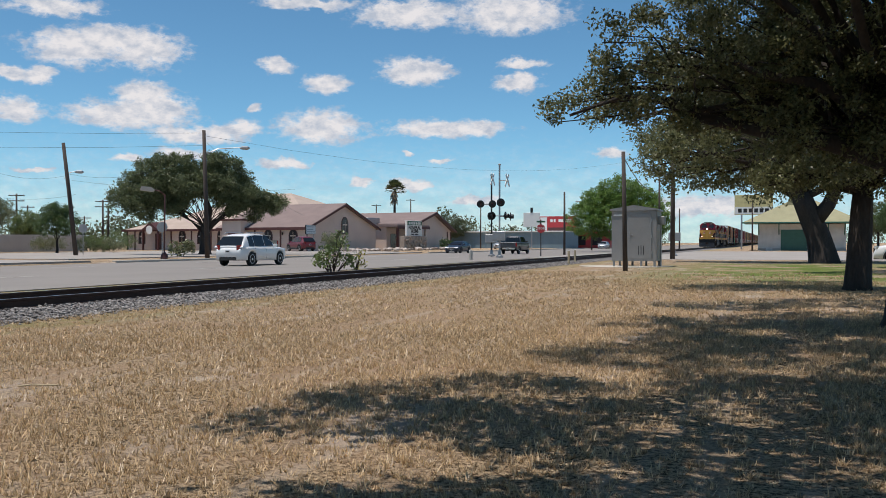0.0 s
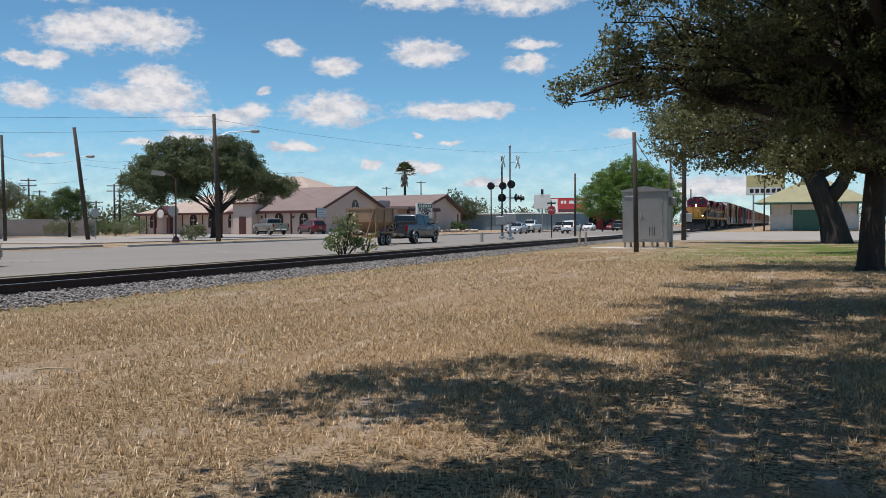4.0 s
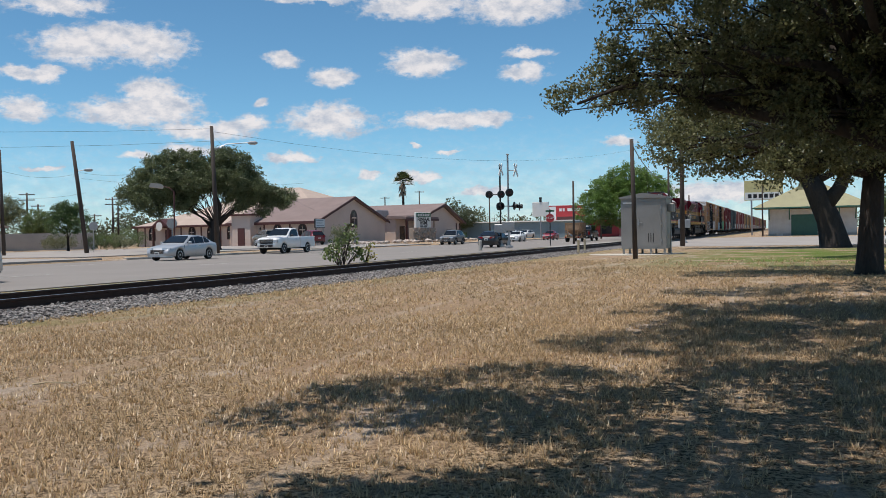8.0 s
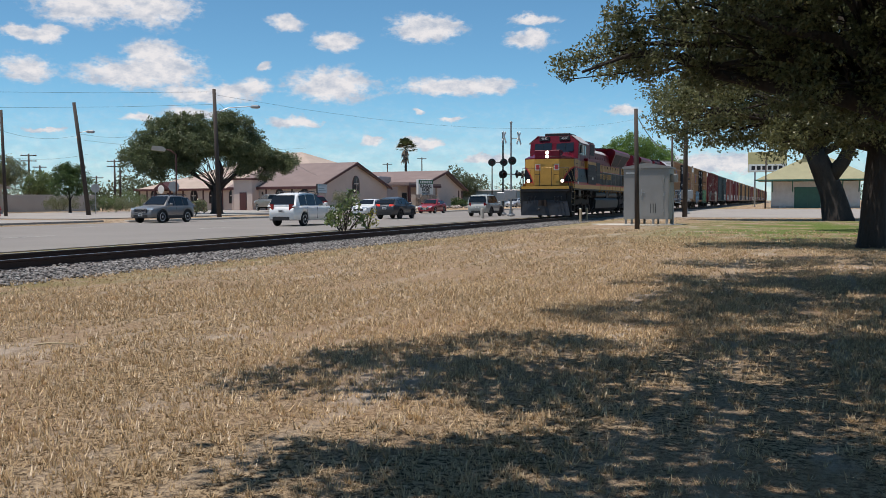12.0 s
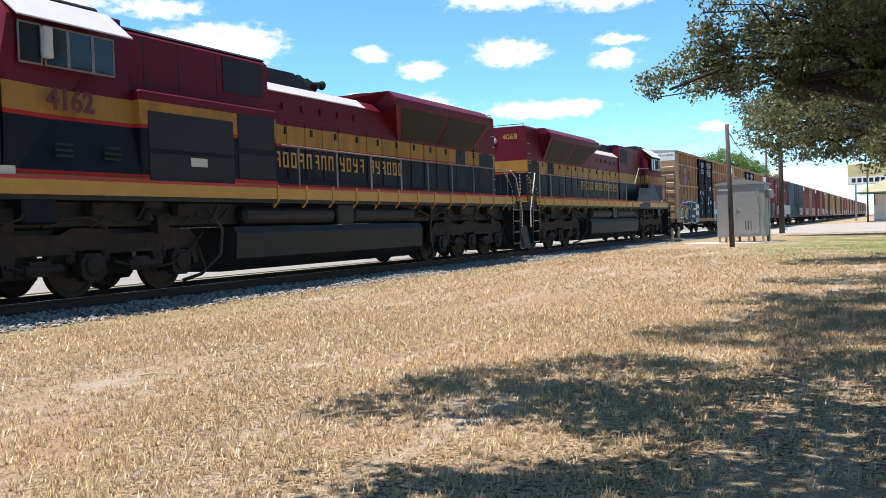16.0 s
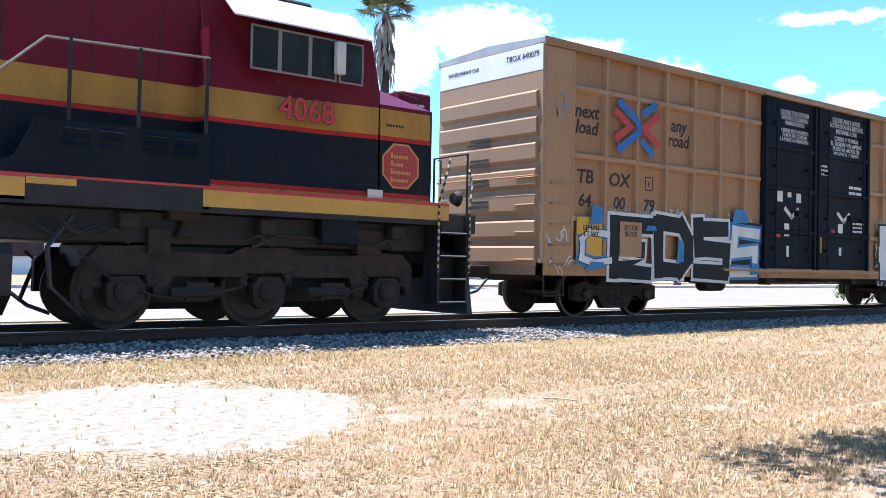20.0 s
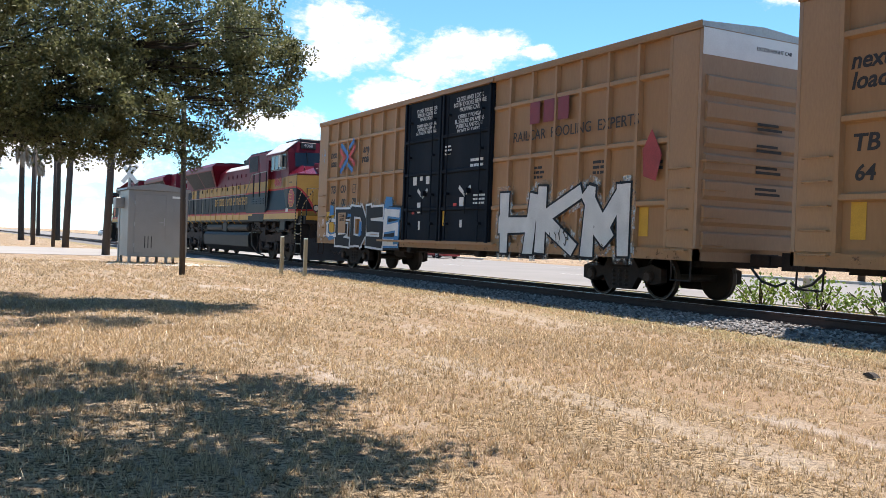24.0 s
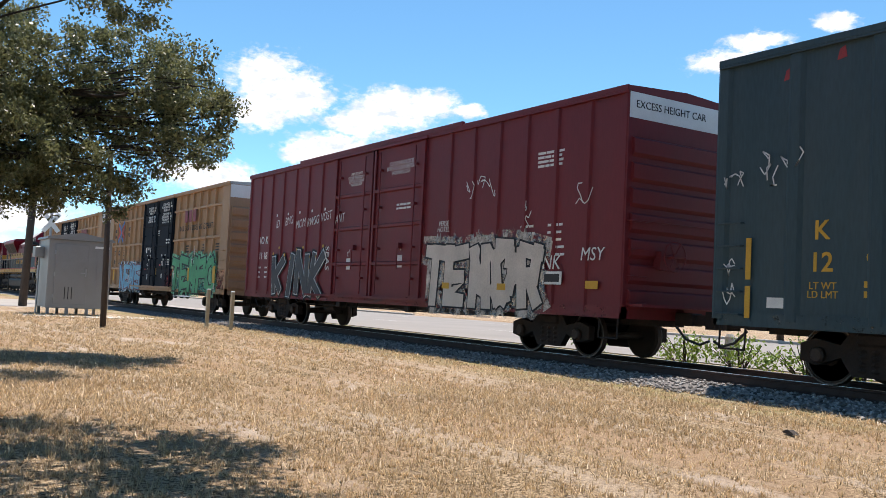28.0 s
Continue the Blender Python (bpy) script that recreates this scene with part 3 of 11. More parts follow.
def make_grass():
    """Dry mown grass: small tufts of leaning blades with dark thatch between them, thick on the near lawn, coarser further out."""
    rng = np.random.default_rng(11)
    n, m = 150000, 120000
    r = np.concatenate([12 * rng.random(n) ** 0.62, 12 + 26 * rng.random(m) ** 1.3])
    az = np.radians(np.concatenate([rng.uniform(0, 360, n), rng.uniform(-20, 182, m)]))
    n += m
    x, y = -np.sin(az) * r, np.cos(az) * r
    bald = ((x + 6.95) / 1.6) ** 2 + ((y - 2.7) / 1.65) ** 2 + 0.25 * np.sin(x * 4.1 + 2 * np.sin(y * 3.3)) + 0.2 * np.sin(y * 5.7)
    keep = (x > -10.75) & (x < 4.5) & (y < 64) & ((bald > 1) | (rng.random(n) < 0.05))
    # thin where the lawn is worn and along the mower's rows
    worn = np.sin(x * 1.1 + np.sin(y * 0.33) * 2) * np.sin(y * 0.37 + x * 0.21 + np.sin(x * 0.9))
    rows = np.sin(x * 5.2 + 1.3 * np.sin(y * 0.21)) * np.sin(x * 2.1 + 0.17 * y)
    keep &= rng.random(n) < np.clip(0.8 - 0.5 * worn - 0.35 * rows, 0.1, 1)
    keep &= (y < 30) | (x < -6) | (rng.random(n) < 0.2)
    x, y, r = x[keep], y[keep], r[keep]
    per = 7
    size = np.repeat(rng.uniform(0.55, 1.35, len(x)) * (1 + 0.035 * r), per)
    x, y, r = np.repeat(x, per), np.repeat(y, per), np.repeat(r, per)
    n = len(x)
    t, out = rng.uniform(0, 6.283, n), rng.random(n) ** 0.6 * 0.022 * size
    cx, sx = np.cos(t), np.sin(t)
    x, y = x + cx * out, y + sx * out
    h = rng.uniform(0.014, 0.040, n) * size
    w = rng.uniform(0.0016, 0.0034, n) * (1.1 + 0.08 * r)
    t = t + rng.normal(0, 0.6, n)
    cx, sx = np.cos(t), np.sin(t)
    lean = rng.uniform(0.1, 1.3, n)
    a = np.stack([x - sx * w, y + cx * w, np.zeros(n)], 1)
    b = np.stack([x + sx * w, y - cx * w, np.zeros(n)], 1)
    c = np.stack([x + cx * h * lean, y + sx * h * lean, h], 1)
    v = np.stack([a, b, c], 1).reshape(-1, 3)
    me = bpy.data.meshes.new("lawn_grass")
    me.vertices.add(3 * n)
    me.vertices.foreach_set("co", v.ravel())
    me.loops.add(3 * n)
    me.loops.foreach_set("vertex_index", np.arange(3 * n))
    me.polygons.add(n)
    me.polygons.foreach_set("loop_start", np.arange(n) * 3)
    me.update(calc_edges=True)
    me.materials.append(leaf_mat("dry_grass_blade", (0.09, 0.058, 0.024), (0.88, 0.64, 0.37), 0.5, 0.25))
    tagged(new("lawn_grass", me), "short dry straw-coloured mown grass", "grass", "", "stuff")


make_grass()

# ---- train ----
MOVES = []                       # (thing, rows), keyed at the end of the file
TRAIN_S0, TRAIN_V, TRAIN_A = 11.56, 10.774, 0.017


def train_y(t):
    """Where the front of the first goods wagon is at t seconds."""
    k = t - 20
    return TRAIN_S0 - TRAIN_V * k + TRAIN_A * k * k


def train_rows(s, rz=0.0):
    return [(t, pose(TRACK_X, train_y(t) + s, RAIL_Z, 0, 0, rz)) for t in (0, 2, 4, 6, 8, 10, 12, 14, 16, 18, 20, 22, 24, 26, 28)]


M["truck"] = mat("grimy_truck_steel", (0.024, 0.017, 0.014), 0.8, 0.0, 4, 0.4, 40, 0.3, (0.068, 0.040, 0.028), 0.55)
M["wheel"] = mat("wheel_steel", (0.070, 0.050, 0.040), 0.65, 0.4, 4, 0.3, 40, 0.2)
M["wheel_rim"] = mat("worn_wheel_tread", (0.16, 0.14, 0.125), 0.5, 0.6, 6, 0.2, 40, 0.1)
M["tan"] = mat("tan_wagon_paint", (0.33, 0.178, 0.080), 0.6, 0, 0.9, 0.10, 20, 0.08, (0.24, 0.14, 0.075), 0.4, 0.2)
M["tan_rib"] = mat("tan_rib_paint", (0.35, 0.195, 0.090), 0.6, 0, 1.5, 0.12, 30, 0.06, (0.25, 0.15, 0.09), 0.4, 0.3)
M["tan_end"] = mat("tan_end_paint", (0.33, 0.205, 0.12), 0.6, 0, 1.5, 0.12, 30, 0.06, (0.3, 0.2, 0.13), 0.5, 0.3)
M["navy_door"] = mat("dark_blue_door_paint", (0.008, 0.012, 0.019), 0.7, 0, 1.2, 0.25, 30, 0.08, (0.03, 0.03, 0.032), 0.4, 0.3)
M["maroon"] = mat("maroon_wagon_paint", (0.155, 0.019, 0.024), 0.55, 0, 0.8, 0.14, 25, 0.08, (0.10, 0.03, 0.028), 0.5, 0.2)
M["teal"] = mat("dark_teal_wagon_paint", (0.040, 0.070, 0.082), 0.6, 0, 0.8, 0.2, 25, 0.08, (0.09, 0.10, 0.10), 0.5, 0.2)
M["red_car"] = mat("faded_red_wagon_paint", (0.23, 0.050, 0.04), 0.6, 0, 0.8, 0.2, 25, 0.08, (0.12, 0.05, 0.04), 0.5, 0.2)
M["tan_far"] = mat("ochre_wagon_paint", (0.40, 0.235, 0.10), 0.6, 0, 0.8, 0.2, 25, 0.08, (0.2, 0.12, 0.07), 0.5, 0.2)
M["roof"] = mat("galvanised_roof", (0.42, 0.41, 0.39), 0.5, 0.4, 2, 0.15, 30, 0.05, (0.2, 0.17, 0.15), 0.5)
M["stencil_white"] = mat("white_stencil", (0.66, 0.65, 0.62), 0.7, 0, 6, 0.12, 60, 0)
M["stencil_dark"] = mat("black_stencil", (0.025, 0.022, 0.022), 0.7, 0, 6, 0.2, 60, 0)
M["stencil_yellow"] = mat("yellow_stencil", (0.55, 0.31, 0.03), 0.7, 0, 6, 0.15, 60, 0)
M["sp_white"] = mat("white_spray", (0.58, 0.58, 0.57), 0.6, 0, 2.5, 0.2, 40, 0)
M["sp_black"] = mat("black_spray", (0.018, 0.02, 0.024), 0.6, 0, 2.5, 0.3, 40, 0)
M["sp_blue"] = mat("light_blue_spray", (0.10, 0.30, 0.42), 0.6, 0, 2.5, 0.35, 40, 0)
M["sp_deep"] = mat("blue_spray", (0.03, 0.17, 0.38), 0.6, 0, 2.5, 0.2, 40, 0)
M["sp_green"] = mat("green_spray", (0.035, 0.28, 0.115), 0.6, 0, 1.6, 0.4, 40, 0)
M["sp_red"] = mat("red_spray", (0.30, 0.03, 0.03), 0.6, 0, 2.5, 0.3, 40, 0)
M["sp_cream"] = mat("cream_spray", (0.52, 0.46, 0.40), 0.6, 0, 1.8, 0.25, 40, 0)
M["sp_charcoal"] = mat("charcoal_spray", (0.035, 0.037, 0.042), 0.6, 0, 2.5, 0.3, 40, 0)
M["sp_wine"] = mat("wine_spray", (0.10, 0.012, 0.035), 0.6, 0, 2.5, 0.3, 40, 0)
M["hot_red"] = mat("red_arrow_paint", (0.45, 0.035, 0.03), 0.6, 0, 6, 0.1, 60, 0)
M["logo_red"] = mat("dark_red_logo_paint", (0.20, 0.02, 0.03), 0.6, 0, 6, 0.15, 60, 0)
M["hot_blue"] = mat("blue_arrow_paint", (0.02, 0.13, 0.36), 0.6, 0, 6, 0.1, 60, 0)


def thin_paint(name, col, cover=0.5, scale=3.0):
    """Thinly sprayed paint, patchy enough to show what is under it."""
    m = mat(name, col, 0.7, 0, 2.5, 0.25, 40, 0)
    nt = m.node_tree
    N, L = nt.nodes.new, nt.links.new
    b = nt.nodes["Principled BSDF"]
    tc, n, r = N("ShaderNodeTexCoord"), N("ShaderNodeTexNoise"), N("ShaderNodeMapRange")
    n.inputs["Scale"].default_value, n.inputs["Detail"].default_value, n.inputs["Roughness"].default_value = scale, 7, 0.7
    L(tc.outputs["Object"], n.inputs["Vector"]), L(n.outputs["Fac"], r.inputs["Value"])
    r.inputs["From Min"].default_value, r.inputs["From Max"].default_value = 0.68 - cover * 0.45, 0.92 - cover * 0.45
    L(r.outputs[0], b.inputs["Alpha"])
    return m


M["thin_white"] = thin_paint("thin_white_spray", (0.60, 0.60, 0.58), 0.45, 4.0)
M["thin_cream"] = thin_paint("thin_cream_spray", (0.50, 0.45, 0.40), 0.6, 2.5)
M["thin_red"] = thin_paint("thin_red_spray", (0.30, 0.03, 0.03), 0.5, 4.0)
M["thin_mint"] = thin_paint("thin_mint_spray", (0.16, 0.44, 0.26), 0.7, 2.0)
M["thin_pale"] = thin_paint("thin_pale_blue_spray", (0.36, 0.46, 0.52), 0.6, 3.0)
M["rust"] = thin_paint("rust_streak", (0.13, 0.055, 0.03), 0.22, 5.0)
M["thin_teal"] = thin_paint("thin_teal_spray", (0.02, 0.20, 0.17), 0.6, 2.0)
CAR_L, TOP, SILL = 19.05, 5.15, 0.82


def bogie_parts():
    """One two-axle goods truck, at its own centre: returns a maker that hangs it under a wagon."""
    shared = {}

    def hang(wagon, y):
        if not shared:
            for s in (-1, 1):
                x0, x1 = (0.93, 1.08) if s > 0 else (-1.08, -0.93)
                bm = prism(BM(), [(-1.22, 0.36), (-1.22, 0.62), (-0.95, 0.70), (-0.55, 0.62), (-0.36, 0.86), (0.36, 0.86), (0.55, 0.62), (0.95, 0.70), (1.22, 0.62), (1.22, 0.36), (0.95, 0.30), (0.55, 0.44),
                                  (0.36, 0.18), (-0.36, 0.18), (-0.55, 0.44), (-0.95, 0.30)], x0, x1, "x")
                shared["frame" if s > 0 else "frame_back"] = part("side_frame", bm, M["truck"], wagon, "cast steel truck frame")
            bm = BM()
            box(bm, -1.12, 1.12, -0.3, 0.3, 0.62, 0.82, 0.04)
            for s in (-1, 1):
                for k in (-0.2, 0, 0.2):
                    for j in range(4):
                        lathe(bm, [(0.24 + j * 0.09, 0.075), (0.275 + j * 0.09, 0.095), (0.31 + j * 0.09, 0.075)], "z", 8, (s * 1.02, k, 0))
            shared["bolster"] = part("bolster", bm, M["truck"], wagon)
            bm = BM()
            for s in (-1, 1):
                lathe(bm, [(0.675 * s, 0.40), (0.70 * s, 0.455), (0.80 * s, 0.445), (0.81 * s, 0.40), (0.775 * s, 0.36), (0.77 * s, 0.2), (0.82 * s, 0.14), (0.82 * s, 0.06)], "x", 28)
            cyl(bm, (-1.1, 0, 0), (1.1, 0, 0), 0.075, 10)
            for s in (-1, 1):
                lathe(bm, [(1.06 * s, 0.12), (1.14 * s, 0.12), (1.17 * s, 0.09)], "x", 12)
            shared["wheelset"] = part("wheelset", bm, M["wheel"], wagon, "pair of steel wheels on an axle")
            for s in (-1, 1):
                bm = lathe(BM(), [(0.803 * s, 0.452), (0.818 * s, 0.45), (0.818 * s, 0.432), (0.803 * s, 0.428)], "x", 28)
                shared["rim" if s > 0 else "rim_back"] = part("wheel_rim", bm, M["wheel_rim"], shared["wheelset"], "bright worn rim")
            first = True
        else:
            first = False
        made = []
        for k in ("frame", "frame_back", "bolster"):
            o = shared[k] if first else again(shared[k], (0, y, 0), parent=wagon)
            o.location = (0, y, 0)
        for dy in (-0.9, 0.9):
            o = shared["wheelset"] if first and dy < 0 else again(shared["wheelset"], (0, 0, 0), parent=wagon)
            o.location = (0, y + dy, 0.455)
            if not (first and dy < 0):
                again(shared["rim"], (0, 0, 0), parent=o)
                again(shared["rim_back"], (0, 0, 0), parent=o)
    return hang


hang_bogie = bogie_parts()


def ladder(parent, x, y, z0, z1, w, axis, material, rungs=4):
    """Bent rungs, one above the other."""
    for i in range(rungs):
        z = z0 + (z1 - z0) * i / (rungs - 1)
        if axis == "y":
            pts = [(x, y, z), (x + 0.07, y, z), (x + 0.07, y + w, z), (x, y + w, z)]
        else:
            s = -0.07 if axis == "x-" else 0.07
            pts = [(x, y, z), (x, y + s, z), (x + w, y + s, z), (x + w, y, z)]
        part("ladder_rung", pipe(BM(), pts, 0.016, 5), material, parent)


def coupler(parent, y, d):
    bm = BM()
    box(bm, -0.14, 0.14, y, y + d * 0.45, 0.74, 0.98, 0.02)
    box(bm, -0.09, 0.09, y + d * 0.4, y + d * 0.85, 0.76, 0.96, 0.02)
    prism(bm, [(-0.16, y + d * 0.8), (0.2, y + d * 0.8), (0.24, y + d * 1.06), (0.05, y + d * 1.1), (-0.05, y + d * 0.98), (-0.2, y + d * 1.02)], 0.70, 1.02, "z")
    part("coupler", bm, M["truck"], parent)
    bm = BM()
    pts = [(0.35, y + d * 0.25, 0.72), (0.36, y + d * 0.5, 0.5), (0.33, y + d * 0.8, 0.42), (0.3, y + d * 1.0, 0.5)]
    pipe(bm, pts, 0.025, 6)
    part("air_hose", bm, M["black"], parent)


def wagon_base(name, label, body_mat, end_mat, roof_mat=None, white_end=True, L=CAR_L, far=False, hw=1.47):
    w = root(name, label, "freight car", group="wagons of the train")
    bm = BM()
    box(bm, -hw, hw, 0.06, L - 0.06, SILL + 0.18, TOP - 0.12)
    part("body", bm, body_mat, w)
    bm = BM()
    prism(bm, [(-1.52, TOP - 0.12), (1.52, TOP - 0.12), (1.52, TOP - 0.03), (0, TOP + 0.06), (-1.52, TOP - 0.03)], 0, L, "y")
    part("roof", bm, M["roof"] if roof_mat is None else roof_mat, w, "ribbed metal roof")
    for s in (-1, 1):
        part("side_sill", box(BM(), min(s * 1.38, s * 1.50), max(s * 1.38, s * 1.50), 0, L, SILL, SILL + 0.22), body_mat, w)
        part("top_chord", box(BM(), min(s * 1.40, s * 1.545), max(s * 1.40, s * 1.545), 0, L, TOP - 0.16, TOP - 0.121), body_mat, w)
        part("eave", box(BM(), min(s * 1.523, s * 1.55), max(s * 1.523, s * 1.55), 0, L, TOP - 0.119, TOP - 0.02), body_mat, w)
    part("centre_sill", box(BM(), -0.35, 0.35, 0.2, L - 0.2, 0.7, SILL + 0.178), M["truck"], w)
    for y0, y1, d in ((0.0, 0.07, -1), (L - 0.07, L, 1)):
        bm = BM()
        box(bm, -1.5, 1.5, y0, y1, SILL, TOP - 0.12)
        part("end_wall", bm, end_mat, w)
        if white_end:
            ye = y0 - 0.005 if d < 0 else y1
            part("end_band", box(BM(), -1.49, 1.49, ye, ye + 0.005, TOP - 0.62, TOP - 0.14), M["white"], w, "white painted band under the roof")
        zs = [SILL + 0.36 + 0.47 * i for i in range(7)]
        for z in zs:
            bm = BM()
            ya = y0 if d < 0 else y1
            prism(bm, [(ya, z - 0.19), (ya + d * 0.065, z - 0.12), (ya + d * 0.075, z + 0.13), (ya + d * 0.06, z + 0.15), (ya, z + 0.18)], -1.40, 1.40, "x")
            part("end_rib", bm, end_mat, w)
            if far:
                break
    coupler(w, 0.0, -1)
    coupler(w, L, 1)
    if not far:
        for s in (-1, 1):
            part("rust_streak", box(BM(), min(s * 1.5005, s * 1.5035), max(s * 1.5005, s * 1.5035), 0.05, L - 0.05, SILL + 0.01, SILL + 0.215), M["rust"], w, "rust along the sill")
        part("train_line", pipe(BM(), [(1.2, 3.8, 0.78), (1.25, 5.0, 0.70), (1.25, L - 5.2, 0.70), (1.2, L - 3.9, 0.78)], 0.02, 5), M["truck"], w)
        for y in (5.4, 8.2, L - 8.0, L - 5.4):
            part("pipe_hanger", box(BM(), 1.23, 1.27, y - 0.02, y + 0.02, 0.68, SILL + 0.02), M["truck"], w)
        for y in (7.4, 11.3):
            part("roller_bracket", box(BM(), 1.2, 1.46, y - 0.12, y + 0.12, SILL - 0.16, SILL + 0.02, 0.03), M["truck"], w)
        part("brake_cylinder", cyl(BM(), (0.9, 5.6, 0.66), (0.9, 6.3, 0.66), 0.16, 12), M["truck"], w)
        for y in (0.12, L - 0.62):
            part("stirrup_step", pipe(BM(), [(1.47, y, SILL), (1.49, y, 0.45), (1.49, y + 0.5, 0.45), (1.47, y + 0.5, SILL)], 0.02, 5), M["truck"], w)
    for y in (2.55, L - 2.55):
        hang_bogie(w, y)
    return w


def ribs(w, material, ys, z0, z1, width, depth, x=1.47, name="rib", both=True):
    first = None
    for s in ((1, -1) if both else (1,)):
        for y in ys:
            if first is None:
                bm = BM()
                prism(bm, [(0, -width / 2), (depth, -width * 0.28), (depth, width * 0.28), (0, width / 2)], z0, z1, "z")
                first = part(name, bm, material, w)
                first.location = (s * x, y, 0)
            else:
                again(first, (s * x, y, 0), 0 if s > 0 else 180)


def bars(w, material, x, y0, z0, widths, h, gap=0.03, name="stencil_line"):
    """A line of writing too small to read, as plain bars."""
    bm = BM()
    y = y0
    for k in widths:
        box(bm, x, x + 0.004, y, y + k, z0, z0 + h)
        y += k + gap
    return part(name, bm, material, w)


def stencils(w, material, y0, y1, z, lines, rng, h=0.05, step=0.09, x=1.473):
    for i in range(lines):
        n = rng.randint(2, 4)
        tot = (y1 - y0) * rng.uniform(0.75, 1.0)
        ws = [rng.uniform(0.6, 1.4) for _ in range(n)]
        k = (tot - 0.03 * (n - 1)) / sum(ws)
        bars(w, material, x, y0, z - i * step, [a * k for a in ws], h)


def spray(w, words, y, z, size, fill, line, wide=1.0, lean=0.0, shear=0.0, x=1.512, bold=0.09, glow=None, gap=1.02):
    """A sprayed tag: fat letters with a dark outline and, if given, a halo."""
    k = size
    if glow:
        text("sprayed_halo", words, size, glow, w, side_pose(x, y, z, lean), bold=bold * k * 1.9, shear=shear, extrude=0.001, gap=gap, wide=wide)
    text("sprayed_outline", words, size, line, w, side_pose(x + 0.003, y, z, lean), bold=bold * k * 1.25, shear=shear, extrude=0.001, gap=gap, wide=wide)
    return text("sprayed_letters", words, size, fill, w, side_pose(x + 0.006, y, z, lean), bold=bold * k * 0.45, shear=shear, extrude=0.001, gap=gap, wide=wide)


GLYPH = {
    "S": (((1, 1), (0, 1)), ((0, 1), (0, .5)), ((0, .5), (1, .5)), ((1, .5), (1, 0)), ((1, 0), (0, 0))),
    "C": (((1, .95), (.25, 1)), ((.25, 1), (0, .7)), ((0, .7), (0, .2)), ((0, .2), (.3, 0)), ((.3, 0), (1, .05))),
    "D": (((0, 0), (0, 1)), ((0, 1), (.7, 1)), ((.7, 1), (1, .7)), ((1, .7), (1, .3)), ((1, .3), (.7, 0)), ((.7, 0), (0, 0))),
    "E": (((1, 1), (0, 1)), ((0, 1), (0, 0)), ((0, .5), (.8, .5)), ((0, 0), (1, 0))),
    "N": (((0, 0), (0, 1)), ((0, 1), (1, 0)), ((1, 0), (1, 1))),
    "M": (((0, 0), (.05, 1)), ((.05, 1), (.5, .35)), ((.5, .35), (.95, 1)), ((.95, 1), (1, 0))),
    "T": (((0, 1), (1, 1)), ((.5, 1), (.4, 0))),
    "P": (((0, 0), (0, 1)), ((0, 1), (1, .95)), ((1, .95), (1, .5)), ((1, .5), (0, .45))),
    "O": (((0, .2), (0, .8)), ((0, .8), (.3, 1)), ((.3, 1), (.8, 1)), ((.8, 1), (1, .75)), ((1, .75), (1, .2)), ((1, .2), (.7, 0)), ((.7, 0), (.2, 0)), ((.2, 0), (0, .2))),
    "H": (((0, 0), (0, 1)), ((0, .5), (1, .5)), ((1, 0), (1, 1))),
    "K": (((0, 0), (0, 1)), ((0, .45), (1, 1)), ((.2, .5), (1, 0))),
    "I": (((.5, 0), (.5, 1)),),
    "R": (((0, 0), (0, 1)), ((0, 1), (1, .95)), ((1, .95), (.9, .5)), ((.9, .5), (0, .45)), ((.4, .45), (1, 0)))}


def tag(w, words, y0, y1, z0, z1, th, fill, line, halo, rng, slant=0.0, wild=0.06, x=1.512, grow=(0.17, 0.09)):
    """A sprayed tag of fat angular letters: halo, outline and fill, one over the other."""
    cell = (y1 - y0) / len(words)
    segs = []
    for i, ch in enumerate(words):
        a, b = y0 + i * cell + th * 0.62, y0 + (i + 1) * cell - th * 0.55
        lift = rng.uniform(-0.05, 0.05)
        for p, q in GLYPH[ch]:
            pts = []
            for u, v in (p, q):
                zz = z0 + th * 0.5 + (z1 - z0 - th) * v + lift
                pts.append(Vector((a + (b - a) * u + slant * (zz - z0) + rng.uniform(-wild, wild) * 0.4, zz + rng.uniform(-wild, wild) * 0.4)))
            segs.append((pts[0], pts[1], th * rng.uniform(0.85, 1.2), th * rng.uniform(0.8, 1.15)))
    for nm, g, mt, xx in (("sprayed_halo", grow[0], halo, x), ("sprayed_outline", grow[1], line, x + 0.008), ("sprayed_letter", 0.0, fill, x + 0.016)):
        if mt is None:
            continue
        k = 0
        for ch in words:
            bm, last = BM(), None
            for i, (p, q, ta, tb) in enumerate(segs[k:k + len(GLYPH[ch])]):
                d = (q - p).normalized()
                n = Vector((-d.y, d.x))
                e0, e1 = p - d * (ta * 0.46 + g), q + d * (tb * 0.46 + g)
                xi = xx + 0.0004 * i + 0.0001 * (k % 7)
                vs = [bm.verts.new((xi, c.x, max(c.y, z0 - g - 0.04))) for c in (e0 - n * (ta / 2 + g), e1 - n * (tb / 2 + g), e1 + n * (tb / 2 + g), e0 + n * (ta / 2 + g))]
                bm.faces.new(vs)
                if last:
                    bm.faces.new((last[1], vs[0], vs[3]))
                last = vs
            k += len(GLYPH[ch])
            part(nm, bm, mt, w)


